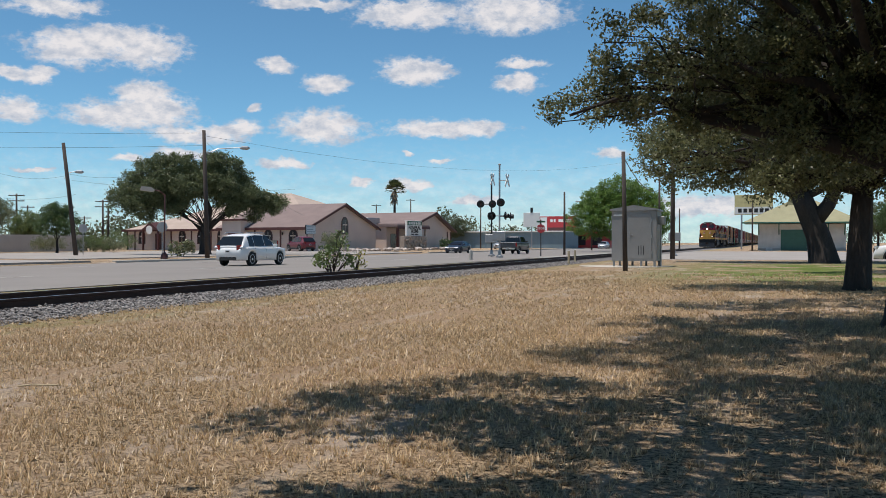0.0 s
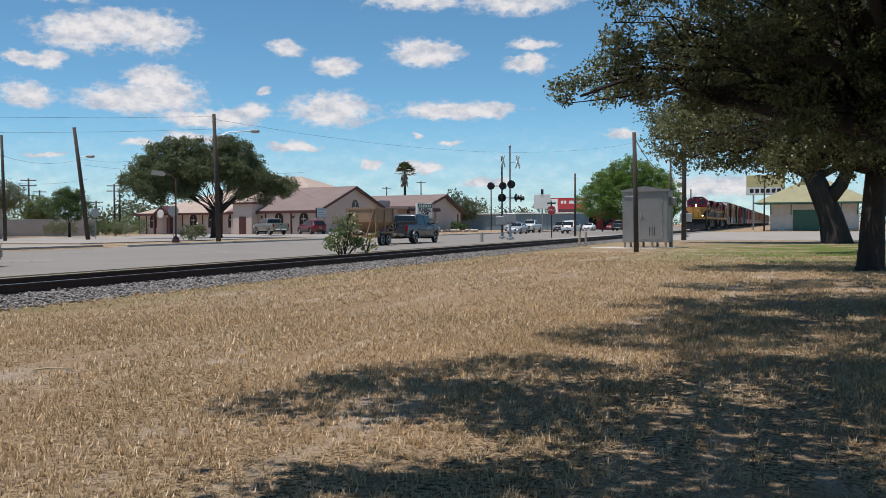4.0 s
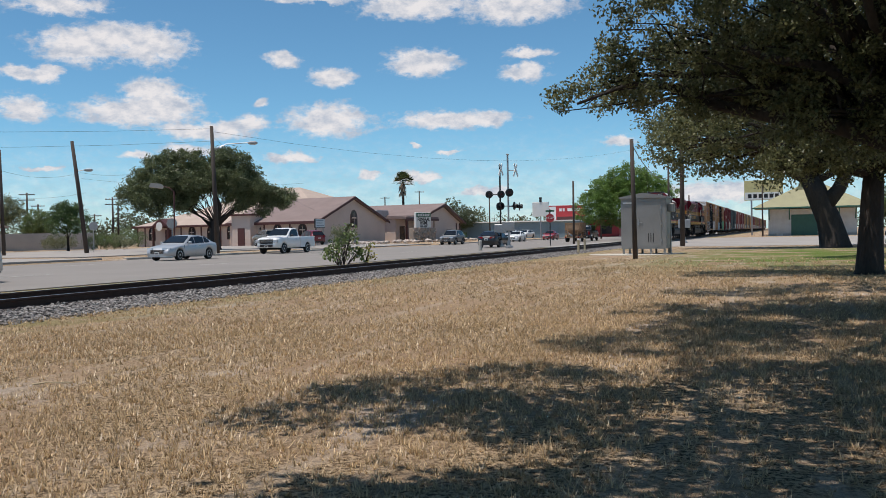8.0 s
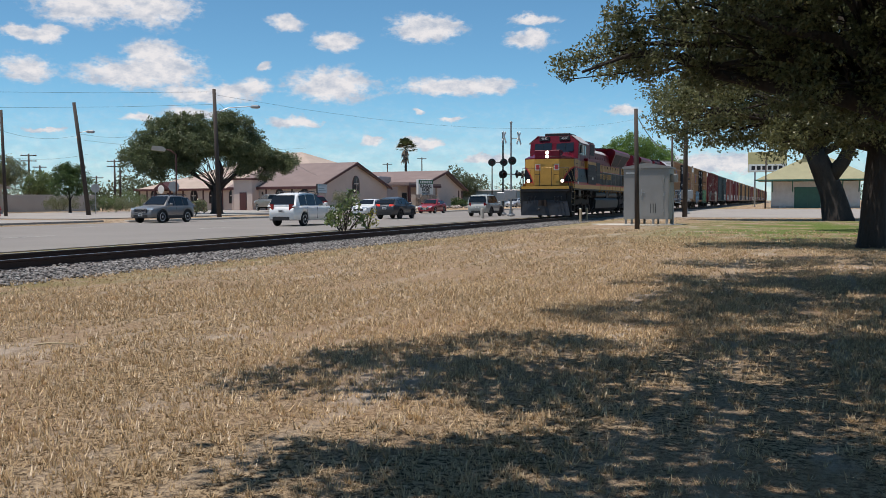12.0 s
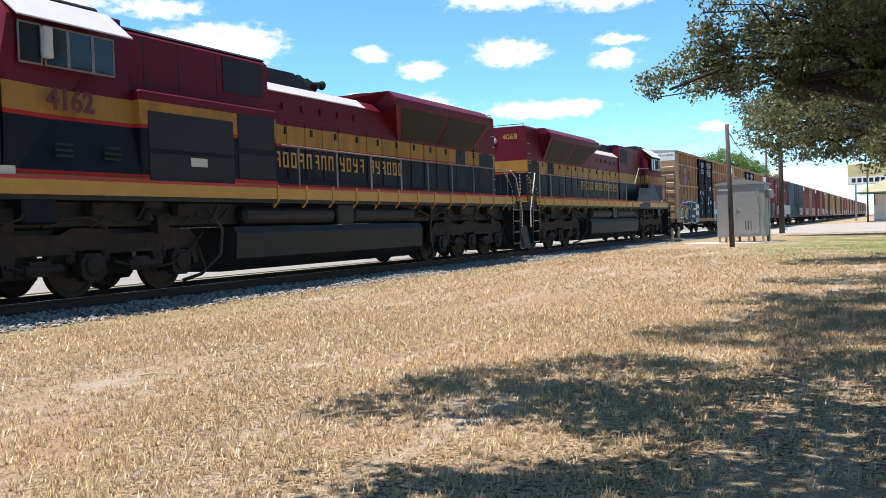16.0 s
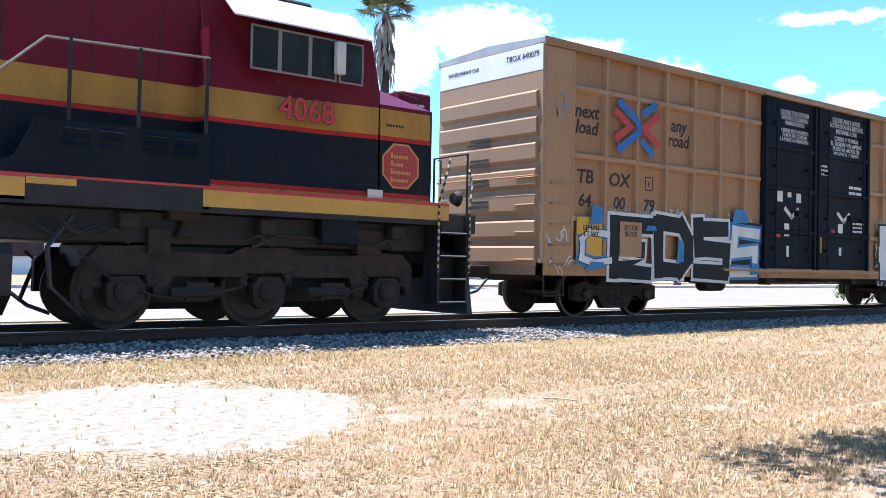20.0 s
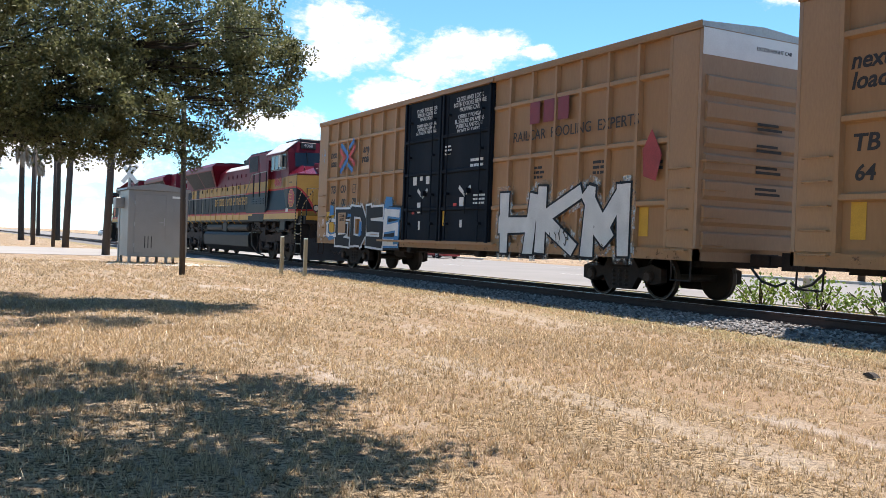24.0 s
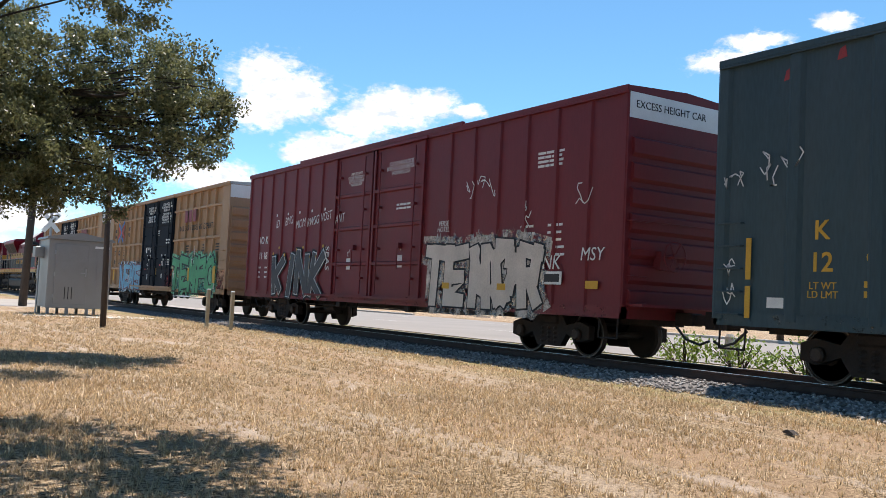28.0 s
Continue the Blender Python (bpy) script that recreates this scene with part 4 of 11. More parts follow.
def scribble(w, y, z, size, material, rng, strokes=6, x=1.512):
    """A thin sprayed scrawl."""
    bm = BM()
    for i in range(strokes):
        p = Vector((y + size * (i - strokes / 2) * 0.55, z))
        for _ in range(4):
            q = p + Vector((rng.uniform(-0.3, 0.45), rng.uniform(-0.7, 0.7))) * size
            q.y = min(max(q.y, z - size), z + size)
            d = q - p
            if d.length > 0.01:
                nrm = Vector((-d.y, d.x)).normalized() * 0.011
                bm.faces.new([bm.verts.new((x, *(c))) for c in (p - nrm, q - nrm, q + nrm, p + nrm)])
            p = q
    return part("sprayed_scrawl", bm, material, w)


def flames(w, material, y0, y1, z, h, rng, x=1.509, step=0.22):
    """Sprayed wisps fading upwards over a tag, in narrowing strokes."""
    bm = BM()
    y = y0
    while y < y1:
        for _ in range(3):
            a = rng.uniform(0.03, 0.09)
            t = z + h * rng.uniform(0.25, 0.8)
            m, q = y + rng.uniform(-0.12, 0.12), y + rng.uniform(-0.08, 0.08)
            xx = x + rng.uniform(-0.0008, 0.0008)
            bm.faces.new([bm.verts.new((xx, *p)) for p in ((q - a, z - 0.1), (q + a, z - 0.1), ((m + q) / 2 + a * 0.8, z + (t - z) * 0.55), (m + a * 0.2, t), (m - a * 0.2, t - 0.02), ((m + q) / 2 - a * 0.7, z + (t - z) * 0.5))])
        y += step * rng.uniform(0.6, 1.4)
    return part("sprayed_fade", bm, material, w)


def patch(w, material, y0, y1, z0, z1, x=1.511, name="painted_panel", t=0.004):
    return part(name, box(BM(), x, x + t, y0, y1, z0, z1), material, w)


def double_door(w, y0, y1, material, rng, z0=1.02, z1=4.98):
    mid = (y0 + y1) / 2 - 0.15
    for a, b in ((y0, mid - 0.02), (mid + 0.02, y1)):
        d = part("door", box(BM(), 1.40, 1.49, a, b, z0, z1, 0.012), material, w, "plug door leaf")
        for z in (1.9, 2.9, 3.85):
            part("door_rail", prism(BM(), [(1.488, z - 0.06), (1.54, z - 0.035), (1.54, z + 0.035), (1.488, z + 0.06)], a + 0.12, b - 0.12, "y"), material, d)
        for y in (a + 0.07, b - 0.07):
            part("door_stile", box(BM(), 1.488, 1.55, y - 0.05, y + 0.05, z0, z1, 0.01), material, d)
        for y in (a + 0.42, b - 0.42):
            bm = BM()
            cyl(bm, (1.57, y, z0 + 0.05), (1.57, y, z1 - 0.1), 0.018, 6)
            for z in (1.5, 2.3, 3.4, 4.4):
                box(bm, 1.49, 1.585, y - 0.05, y + 0.05, z - 0.03, z + 0.03)
            part("lock_rod", bm, material, d)
        bm = BM()
        cyl(bm, (1.60, (a + b) / 2 + 0.25, 1.75), (1.60, (a + b) / 2 + 0.25, 2.3), 0.016, 6)
        box(bm, 1.49, 1.61, (a + b) / 2 + 0.18, (a + b) / 2 + 0.32, 2.28, 2.42)
        part("door_handle", bm, material, d)
    mt = material if material is not M["navy_door"] else M["tan_rib"]
    part("lower_door_track", box(BM(), 1.40, 1.60, y0 - 1.6, y1 + 0.4, 0.96, 1.018), mt, w)
    part("upper_door_track", box(BM(), 1.551, 1.58, y0 - 0.1, y1 + 0.1, 4.99, 5.06), mt, w)


def cross_mark(w, y, z):
    """The double-arrow cross beside the slogan: a bent blue arrow and a red one from each side."""
    def band(pts, width, mt, x, heads=(1, 1)):
        pts = [Vector(p) for p in pts]
        bm = BM()
        left, right = [], []
        for i, p in enumerate(pts):
            d0 = (p - pts[i - 1]).normalized() if i else None
            d1 = (pts[i + 1] - p).normalized() if i < len(pts) - 1 else None
            d = ((d0 or d1) + (d1 or d0)).normalized()
            n = Vector((-d.y, d.x)) * width / 2 / max(0.6, d.dot(d0 or d1))
            left.append(p + n), right.append(p - n)
        for i in range(len(pts) - 1):
            bm.faces.new([bm.verts.new((x, y + q.x, z + q.y)) for q in (left[i], left[i + 1], right[i + 1], right[i])])
        for e, nxt, on in ((pts[0], pts[1], heads[0]), (pts[-1], pts[-2], heads[1])):
            if on:
                d = (e - nxt).normalized()
                n = Vector((-d.y, d.x)) * width * 0.95
                bm.faces.new([bm.verts.new((x, y + q.x, z + q.y)) for q in (e - n, e + d * width * 0.75, e + n)])
        part("arrow_stripe", bm, mt, w)
    xs = 1.511
    bend_line = [(-0.50, 0.42), (-0.16, 0.22), (0.0, 0.12), (0.06, 0.0), (0.0, -0.12), (-0.16, -0.22), (-0.50, -0.44)]
    band(bend_line, 0.15, M["hot_blue"], xs)
    band([(-0.60, 0.24), (-0.22, 0.0), (-0.60, -0.24)], 0.14, M["hot_red"], xs - 0.002)
    band([(0.60, 0.27), (0.17, 0.0), (0.60, -0.25)], 0.15, M["hot_red"], xs - 0.002)
    band([(0.13, 0.27), (0.50, 0.49)], 0.14, M["hot_blue"], xs - 0.001, (0, 1))
    band([(0.10, -0.25), (0.44, -0.45)], 0.14, M["hot_blue"], xs - 0.001, (0, 1))


PANEL = 1.415
RIB_YS = [0.10, 0.80, 1.72, 2.64, 3.56, 4.48, 5.40, 6.34]


def tan_wagon(mark, seed, near=True):
    rng = random.Random(seed)
    w = wagon_base("boxcar", "tan high-roofed boxcar with dark blue double doors and graffiti", M["tan"], M["tan_end"], hw=PANEL)
    ys = RIB_YS + [CAR_L - y for y in RIB_YS]
    ribs(w, M["tan_rib"], ys[1:8] + ys[9:], SILL + 0.22, TOP - 0.16, 0.13, 0.092, PANEL)
    for s in (-1, 1):
        for a in (0.07, CAR_L - 0.77):
            part("corner_post", box(BM(), min(s * PANEL, s * 1.505), max(s * PANEL, s * 1.505), a, a + 0.70, SILL + 0.22, TOP - 0.16, 0.012), M["tan_rib"], w)
    for z in (1.88, 3.06, 4.33):
        for a, b in ((0.77, 6.95), (12.0, CAR_L - 0.77)):
            part("side_rail", prism(BM(), [(PANEL, z - 0.075), (1.497, z - 0.04), (1.497, z + 0.04), (PANEL, z + 0.075)], a, b, "y"), M["tan_rib"], w)
    double_door(w, 7.05, 11.9, M["navy_door"], rng)
    # door writing
    wm = M["stencil_white"]
    text("door_lettering", "CLOSE THIS DOOR\nBEFORE CLOSING\nMAIN DOOR", 0.145, wm, w, side_pose(1.493, 8.35, 4.58))
    text("door_lettering", "CIERRE ESTA PUERTA\nANTES DE CERRAR\nLA PUERTA PRINCIPAL", 0.125, wm, w, side_pose(1.493, 8.35, 4.17))
    text("door_lettering", "CLOSE AND LOCK\nBOTH DOORS BEFORE\nMOVING CAR", 0.165, wm, w, side_pose(1.493, 10.75, 4.63))
    text("door_lettering", "CIERRE Y PONGA\nEL SEGURO EN AMBAS\nPUERTAS ANTES DE\nMOVER EL CARRO", 0.15, wm, w, side_pose(1.493, 10.75, 4.12))
    for y, z, a, b, mt in ((7.75, 2.75, 0.22, 0.3, wm), (8.15, 2.78, 0.16, 0.12, wm), (8.55, 2.72, 0.2, 0.22, wm), (9.3, 2.85, 0.12, 0.45, wm), (7.7, 1.85, 0.16, 0.16, M["hot_red"]), (8.05, 1.95, 0.2, 0.3, wm),
                           (9.55, 1.7, 0.11, 0.5, M["stencil_yellow"]), (10.15, 1.95, 0.18, 0.18, M["hot_red"]), (10.5, 2.05, 0.22, 0.28, wm), (8.1, 1.45, 0.1, 0.25, wm), (10.5, 1.5, 0.12, 0.2, wm)):
        patch(w, mt, y - a / 2, y + a / 2, z - b / 2, z + b / 2, 1.492, "placard")
    for y in (8.25, 10.65):
        for s in (-1, 1):
            bm = BM()
            box(bm, 1.492, 1.496, -0.2, 0.2, -0.05, 0.05)
            o = part("decal_stripe", bm, wm, w)
            o.location, o.rotation_euler = (0, y + s * 0.14, 2.35), (radians(35 * s), 0, 0)
    stencils(w, wm, 10.9, 11.6, 3.1, 2, rng, 0.07, 0.14, 1.492)
    stencils(w, wm, 11.1, 11.75, 2.2, 3, rng, 0.05, 0.1, 1.492)
    stencils(w, wm, 9.5, 9.9, 3.55, 3, rng, 0.05, 0.1, 1.492)
    # slogan, marks
    dk = M["stencil_dark"]
    text("slogan", "next\nload", 0.36, dk, w, side_pose(PANEL + 0.004, 1.24, 3.76), shear=0.2, bold=0.008)
    text("slogan", "any\nroad", 0.37, dk, w, side_pose(PANEL + 0.004, 4.02, 3.78), shear=0.2, bold=0.008)
    cross_mark(w, 2.62, 3.75)
    text("reporting_mark", "TB", 0.36, dk, w, side_pose(PANEL + 0.004, 1.22, 2.68), bold=0.008, shear=0.12, wide=1.1)
    text("reporting_mark", "OX", 0.36, dk, w, side_pose(PANEL + 0.004, 2.19, 2.68), bold=0.008, shear=0.12, wide=1.1)
    for i, two in enumerate((mark[:2], mark[2:4], mark[4:])):
        text("car_number", two, 0.33, dk, w, side_pose(PANEL + 0.004, (1.22, 2.2, 3.1)[i], 2.23), bold=0.008, shear=0.12, wide=1.05)
    for a in ((2.98, 3.22, 2.54, 2.56), (2.98, 3.22, 2.80, 2.82), (2.98, 3.0, 2.56, 2.80), (3.20, 3.22, 2.56, 2.80)):
        patch(w, dk, *a, PANEL + 0.003)
    text("plate_letter", "F", 0.14, dk, w, side_pose(PANEL + 0.004, 3.10, 2.66))
    # owner's name on the rear half, as shapes only
    for i in range(3):
        patch(w, M["logo_red"], 13.6 + i * 0.55, 14.0 + i * 0.55, 3.78, 4.28, 1.512, "logo_block")
    text("slogan", "RAILCAR  POOLING  EXPERTS", 0.33, dk, w, side_pose(1.5, 15.15, 3.52), wide=1.02)
    for y in (13.6, 15.9, 17.5):
        stencils(w, dk, y, y + 0.55, 2.75, 3, rng, 0.06, 0.11, PANEL + 0.003)
    for y, mt in ((1.15, M["stencil_yellow"]), (17.55, M["stencil_yellow"])):
        patch(w, mt, y - 0.13, y + 0.13, 1.25, 1.85, PANEL + 0.004)
    for y0 in (0.2, CAR_L - 0.72):
        ladder(w, 1.50, y0, 1.0, 2.5, 0.52, "y", M["tan_rib"], 5)
    ladder(w, 0.9, 0.0, 1.1, 2.6, 0.5, "x-", M["tan_rib"])
    ladder(w, 0.9, CAR_L, 1.1, 2.6, 0.5, "x", M["tan_rib"])
    for yy, s in ((-0.005, -1), (CAR_L + 0.005, 1)):
        bm = BM()
        pipe(bm, [(-1.4, yy, 2.62), (-1.4, yy + s * 0.12, 2.62), (1.45, yy + s * 0.12, 2.62), (1.45, yy, 2.62)], 0.016, 5)
        part("grab_rail", bm, M["tan_rib"], w)
        m = Matrix.Translation((0, yy + s * 0.003, TOP - 0.36)) @ (pose(0, 0, 0, 90, 0, 180) if s > 0 else pose(0, 0, 0, 90, 0, 0))
        text("end_lettering", "EXCESS HEIGHT CAR", 0.10, dk, w, m @ Matrix.Translation((-0.75 if s < 0 else 0.3, 0, 0)))
        if s < 0:
            text("end_lettering", "TBOX " + mark, 0.15, dk, w, m @ Matrix.Translation((0.95, 0.05, 0)))
        for k in range(4):
            bm = BM()
            for j in range(2):
                box(bm, -0.4 + 0.1 * j, 0.25, yy - 0.002, yy + 0.002, -0.05 + j * 0.09, 0.0 + j * 0.09)
            o = part("stencil_line", bm, M["stencil_dark"], w)
            o.location = (-0.1, s * 0.072, 2.0 + 0.4 * k + 0.12)
    return w, rng


def tan_one():
    w, rng = tan_wagon("640079", 3)
    flames(w, M["thin_white"], 1.9, 6.7, 2.0, 0.42, rng)
    scribble(w, 0.45, 1.5, 0.3, M["sp_white"], rng, 3, 1.512)
    tag(w, "C", 0.98, 1.92, 0.98, 1.68, 0.13, M["sp_white"], M["sp_black"], M["sp_deep"], rng, 0.0, 0.08, grow=(0.06, 0.015))
    tag(w, "EDS", 1.80, 5.75, 0.78, 2.02, 0.31, M["sp_black"], M["sp_white"], None, rng, 0.0, 0.12, grow=(0.0, 0.065))
    tag(w, "S", 5.72, 6.85, 0.86, 1.95, 0.24, M["sp_white"], M["sp_deep"], M["sp_black"], rng, 0.04, 0.12, grow=(0.12, 0.06))
    for y, z, a, b in ((1.45, 1.95, 0.40, 0.34), (3.05, 1.78, 0.34, 0.10), (4.0, 1.32, 0.24, 0.46), (6.1, 2.15, 0.6, 0.3), (1.45, 1.02, 0.5, 0.12), (6.7, 1.0, 0.4, 0.25)):
        part("sprayed_patch", prism(BM(), [(y - a / 2, z - b / 2), (y + a / 2, z - b * 0.4), (y + a * 0.4, z + b / 2), (y - a * 0.3, z + b * 0.6)], 1.536, 1.539, "x"), M["sp_deep"], w)
    patch(w, M["tan_rib"], 2.1, 2.75, 1.2, 1.88, 1.540)
    text("weight_words", "205300\n80700", 0.15, M["stencil_dark"], w, side_pose(1.546, 2.42, 1.70))
    patch(w, M["stencil_yellow"], 0.92, 1.62, 1.18, 1.92, 1.5085)
    text("weight_words", "LD LMT\nLT WT", 0.14, M["stencil_dark"], w, side_pose(1.543, 1.30, 1.66))
    tag(w, "HKM", 12.4, 17.2, 0.84, 2.25, 0.36, M["sp_white"], M["sp_black"], M["thin_white"], rng, 0.05, 0.25, grow=(0.16, 0.05))
    scribble(w, 15.0, 1.3, 0.3, M["sp_black"], rng, 5, 1.538)
    scribble(w, 0.55, 3.9, 0.25, M["sp_blue"], rng, 3, 1.51)
    scribble(w, 0.5, 1.0, 0.18, M["sp_white"], rng, 6, 1.51)
    part("sprayed_patch", prism(BM(), [(17.6, 2.4), (17.95, 2.3), (18.1, 2.8), (17.8, 3.3), (17.55, 2.9)], 1.511, 1.514, "x"), M["sp_red"], w)
    return w


def tan_two():
    w, rng = tan_wagon("643133", 4)
    flames(w, M["thin_red"], 2.6, 6.9, 2.0, 0.45, rng, step=0.18)
    tag(w, "NEMS", 2.85, 6.85, 0.86, 2.0, 0.25, M["sp_blue"], M["sp_wine"], M["thin_pale"], rng, 0.08, 0.25, grow=(0.17, 0.045))
    scribble(w, 4.9, 1.4, 0.35, M["sp_white"], rng, 6, 1.538)
    patch(w, M["thin_red"], 11.0, 12.4, 1.05, 1.7, 1.4965)
    patch(w, M["thin_mint"], 12.3, 17.7, 0.95, 2.2, 1.511, "sprayed_ground")
    patch(w, M["thin_teal"], 12.2, 17.8, 0.86, 1.35, 1.5155, "sprayed_ground")
    tag(w, "TEMPO", 12.2, 17.9, 0.86, 2.3, 0.30, M["sp_green"], M["sp_black"], M["thin_mint"], rng, 0.06, 0.28, x=1.52, grow=(0.17, 0.055))
    flames(w, M["thin_red"], 14.2, 16.4, 2.35, 0.4, rng, step=0.16)
    patch(w, M["thin_red"], 17.4, 18.9, 1.0, 1.7, 1.5105)
    for y, z in ((15.3, 2.5), (15.05, 2.2), (12.6, 1.6), (17.9, 1.05)):
        bm = BM()
        prism(bm, [(y - 0.03, z), (y, z + 0.28), (y + 0.03, z), (y, z - 0.28)], 1.5465, 1.5495, "x")
        prism(bm, [(y - 0.14, z), (y, z + 0.03), (y + 0.14, z), (y, z - 0.03)], 1.5465, 1.5495, "x")
        part("sprayed_star", bm, M["sp_white"], w)
    patch(w, M["stencil_yellow"], 14.55, 14.75, 1.3, 1.85, 1.5475)
    patch(w, M["stencil_yellow"], 17.7, 18.0, 1.25, 1.9, 1.5475)
    return w


def plain_wagon(name, label, body, end, seed, width, step, door_col=None, roof=None, white_end=True, far=False):
    w = wagon_base(name, label, body, end, roof, white_end, far=far)
    ys, y = [], 0.09
    while y < 6.9:
        ys.append(y)
        y += step
    ys += [CAR_L - k for k in ys]
    ribs(w, body, ys, SILL + 0.1, TOP - 0.14, width, 0.045, both=not far)
    return w, random.Random(seed)


def maroon_wagon():
    w, rng = plain_wagon("boxcar", "maroon boxcar with ribbed sides, white markings and cream graffiti", M["maroon"], M["maroon"], 7, 0.16, 0.98, roof=M["maroon"])
    double_door(w, 6.95, 12.0, M["maroon"], rng)
    wm = M["stencil_white"]
    part("roof_step", box(BM(), 1.47, 1.56, 4.4, 13.6, TOP - 0.06, TOP + 0.05), M["maroon"], w)
    text("reporting_mark", "AO K", 0.36, wm, w, side_pose(1.474, 1.45, 2.75), bold=0.004)
    text("car_number", "411 187", 0.33, wm, w, side_pose(1.474, 1.5, 2.22), bold=0.004)
    stencils(w, wm, 1.05, 1.35, 1.8, 3, rng, 0.06, 0.16)
    stencils(w, wm, 1.7, 2.05, 1.8, 3, rng, 0.06, 0.16)
    text("door_lettering", "-IMPORTANT-\nCLOSE THIS DOOR\nBEFORE CLOSING\nMAIN DOOR", 0.12, wm, w, side_pose(1.493, 8.25, 4.3))
    text("door_lettering", "CLOSE AND LOCK\nBOTH DOORS BEFORE\nMOVING CAR", 0.15, wm, w, side_pose(1.493, 10.75, 4.4))
    stencils(w, wm, 10.6, 11.5, 3.4, 2, rng, 0.05, 0.1, 1.492)
    stencils(w, wm, 16.4, 17.3, 4.1, 4, rng, 0.05, 0.09)
    for y in (15.9, 16.8):
        stencils(w, wm, y, y + 0.55, 2.6, 5, rng, 0.05, 0.15)
    for y, z in ((8.0, 1.9), (10.9, 1.95)):
        patch(w, wm, y - 0.12, y + 0.12, z - 0.16, z + 0.16, 1.492, "placard")
        scribble(w, y, z + 0.35, 0.12, wm, rng, 2, 1.494)
    words = ("ID", "BMG", "MOM", "RWSG", "VOST", "ANT")
    for i, s in enumerate(words):
        text("sprayed_word", s, 0.38, wm, w, side_pose(1.519, 2.75 + i * 0.92, 3.25 + 0.08 * math.sin(i * 2.0), 6), shear=0.25, bold=-0.004, extrude=0.001, wide=0.8)
        patch(w, wm, 2.62 + i * 0.92, 2.70 + i * 0.92, 3.52, 3.60, 1.518)
    tag(w, "KINK", 2.4, 6.3, 0.92, 2.25, 0.27, M["sp_charcoal"], M["sp_white"], M["sp_black"], rng, 0.12, 0.3, grow=(0.09, 0.03))
    for i in range(9):
        part("sprayed_dot", lathe(BM(), [(1.519, 0.05), (1.522, 0.05)], "x", 8, (0, 2.5 + i * 0.48, 2.28 + 0.2 * math.sin(i * 1.7))), M["stencil_yellow"], w)
    flames(w, M["thin_cream"], 12.3, 16.6, 2.05, 0.75, rng, x=1.517, step=0.2)
    patch(w, M["thin_cream"], 12.3, 16.7, 0.9, 2.0, 1.5165, "sprayed_ground")
    tag(w, "TEMOR", 12.2, 16.75, 0.9, 2.3, 0.33, M["sp_cream"], M["sp_black"], M["thin_cream"], rng, 0.05, 0.2, x=1.521, grow=(0.2, 0.04))
    for y in (13.2, 15.4):
        patch(w, M["stencil_yellow"], y - 0.15, y + 0.15, 1.28, 1.42, 1.5485)
    scribble(w, 14.4, 3.75, 0.4, wm, rng, 5, 1.519)
    scribble(w, 16.3, 2.95, 0.35, wm, rng, 2, 1.519)
    scribble(w, 17.9, 3.0, 0.4, wm, rng, 2, 1.519)
    for s, y, z, k in (("VERSE\nHOTEL", 12.95, 2.75, 0.17), ("PNK", 16.9, 1.85, 0.4), ("SUK\nSPEDY", 16.2, 1.6, 0.24), ("MSY", 18.2, 2.0, 0.36), ("SEAS", 6.65, 2.1, 0.36)):
        text("sprayed_word", s, k, wm if s[:3] != "SUK" else M["sp_black"], w, side_pose(1.522, y, z, 0 if s != "SEAS" else -88), extrude=0.001, shear=0.15)
    patch(w, M["stencil_yellow"], 18.05, 18.4, 1.35, 1.5, 1.518)
    patch(w, wm, 16.75, 17.35, 1.42, 1.68, 1.518, "placard")
    patch(w, M["stencil_dark"], 16.82, 17.28, 1.47, 1.63, 1.523, "placard_field")
    # brake wheel and end gear
    bm = BM()
    for i in range(20):
        a, b = i * math.pi / 10, (i + 1) * math.pi / 10
        cyl(bm, (0.55 + 0.28 * math.cos(a), CAR_L + 0.35, 2.0 + 0.28 * math.sin(a)), (0.55 + 0.28 * math.cos(b), CAR_L + 0.35, 2.0 + 0.28 * math.sin(b)), 0.014, 5)
    for i in range(6):
        a = i * math.pi / 3
        cyl(bm, (0.55, CAR_L + 0.33, 2.0), (0.55 + 0.28 * math.cos(a), CAR_L + 0.35, 2.0 + 0.28 * math.sin(a)), 0.011, 5)
    cyl(bm, (0.55, CAR_L, 2.0), (0.55, CAR_L + 0.35, 2.0), 0.04, 8)
    box(bm, 0.35, 0.75, CAR_L, CAR_L + 0.18, 1.75, 2.1)
    part("brake_wheel", bm, M["maroon"], w, "hand brake wheel on the car's end")
    ladder(w, 0.95, CAR_L, 1.1, 2.6, 0.45, "x", M["maroon"])
    ladder(w, 0.95, 0.0, 1.1, 2.6, 0.45, "x-", M["maroon"])
    bm = BM()
    pipe(bm, [(-1.4, CAR_L, 2.62), (-1.4, CAR_L + 0.14, 2.62), (1.45, CAR_L + 0.14, 2.62), (1.45, CAR_L, 2.62)], 0.016, 5)
    box(bm, -1.2, 1.4, CAR_L + 0.02, CAR_L + 0.4, 1.05, 1.1)
    part("end_platform", bm, M["maroon"], w)
    m = Matrix.Translation((0, CAR_L + 0.008, TOP - 0.36)) @ pose(0, 0, 0, 90, 0, 180)
    text("end_lettering", "EXCESS HEIGHT CAR", 0.2, M["stencil_dark"], w, m @ Matrix.Translation((-0.4, 0, 0)))
    return w


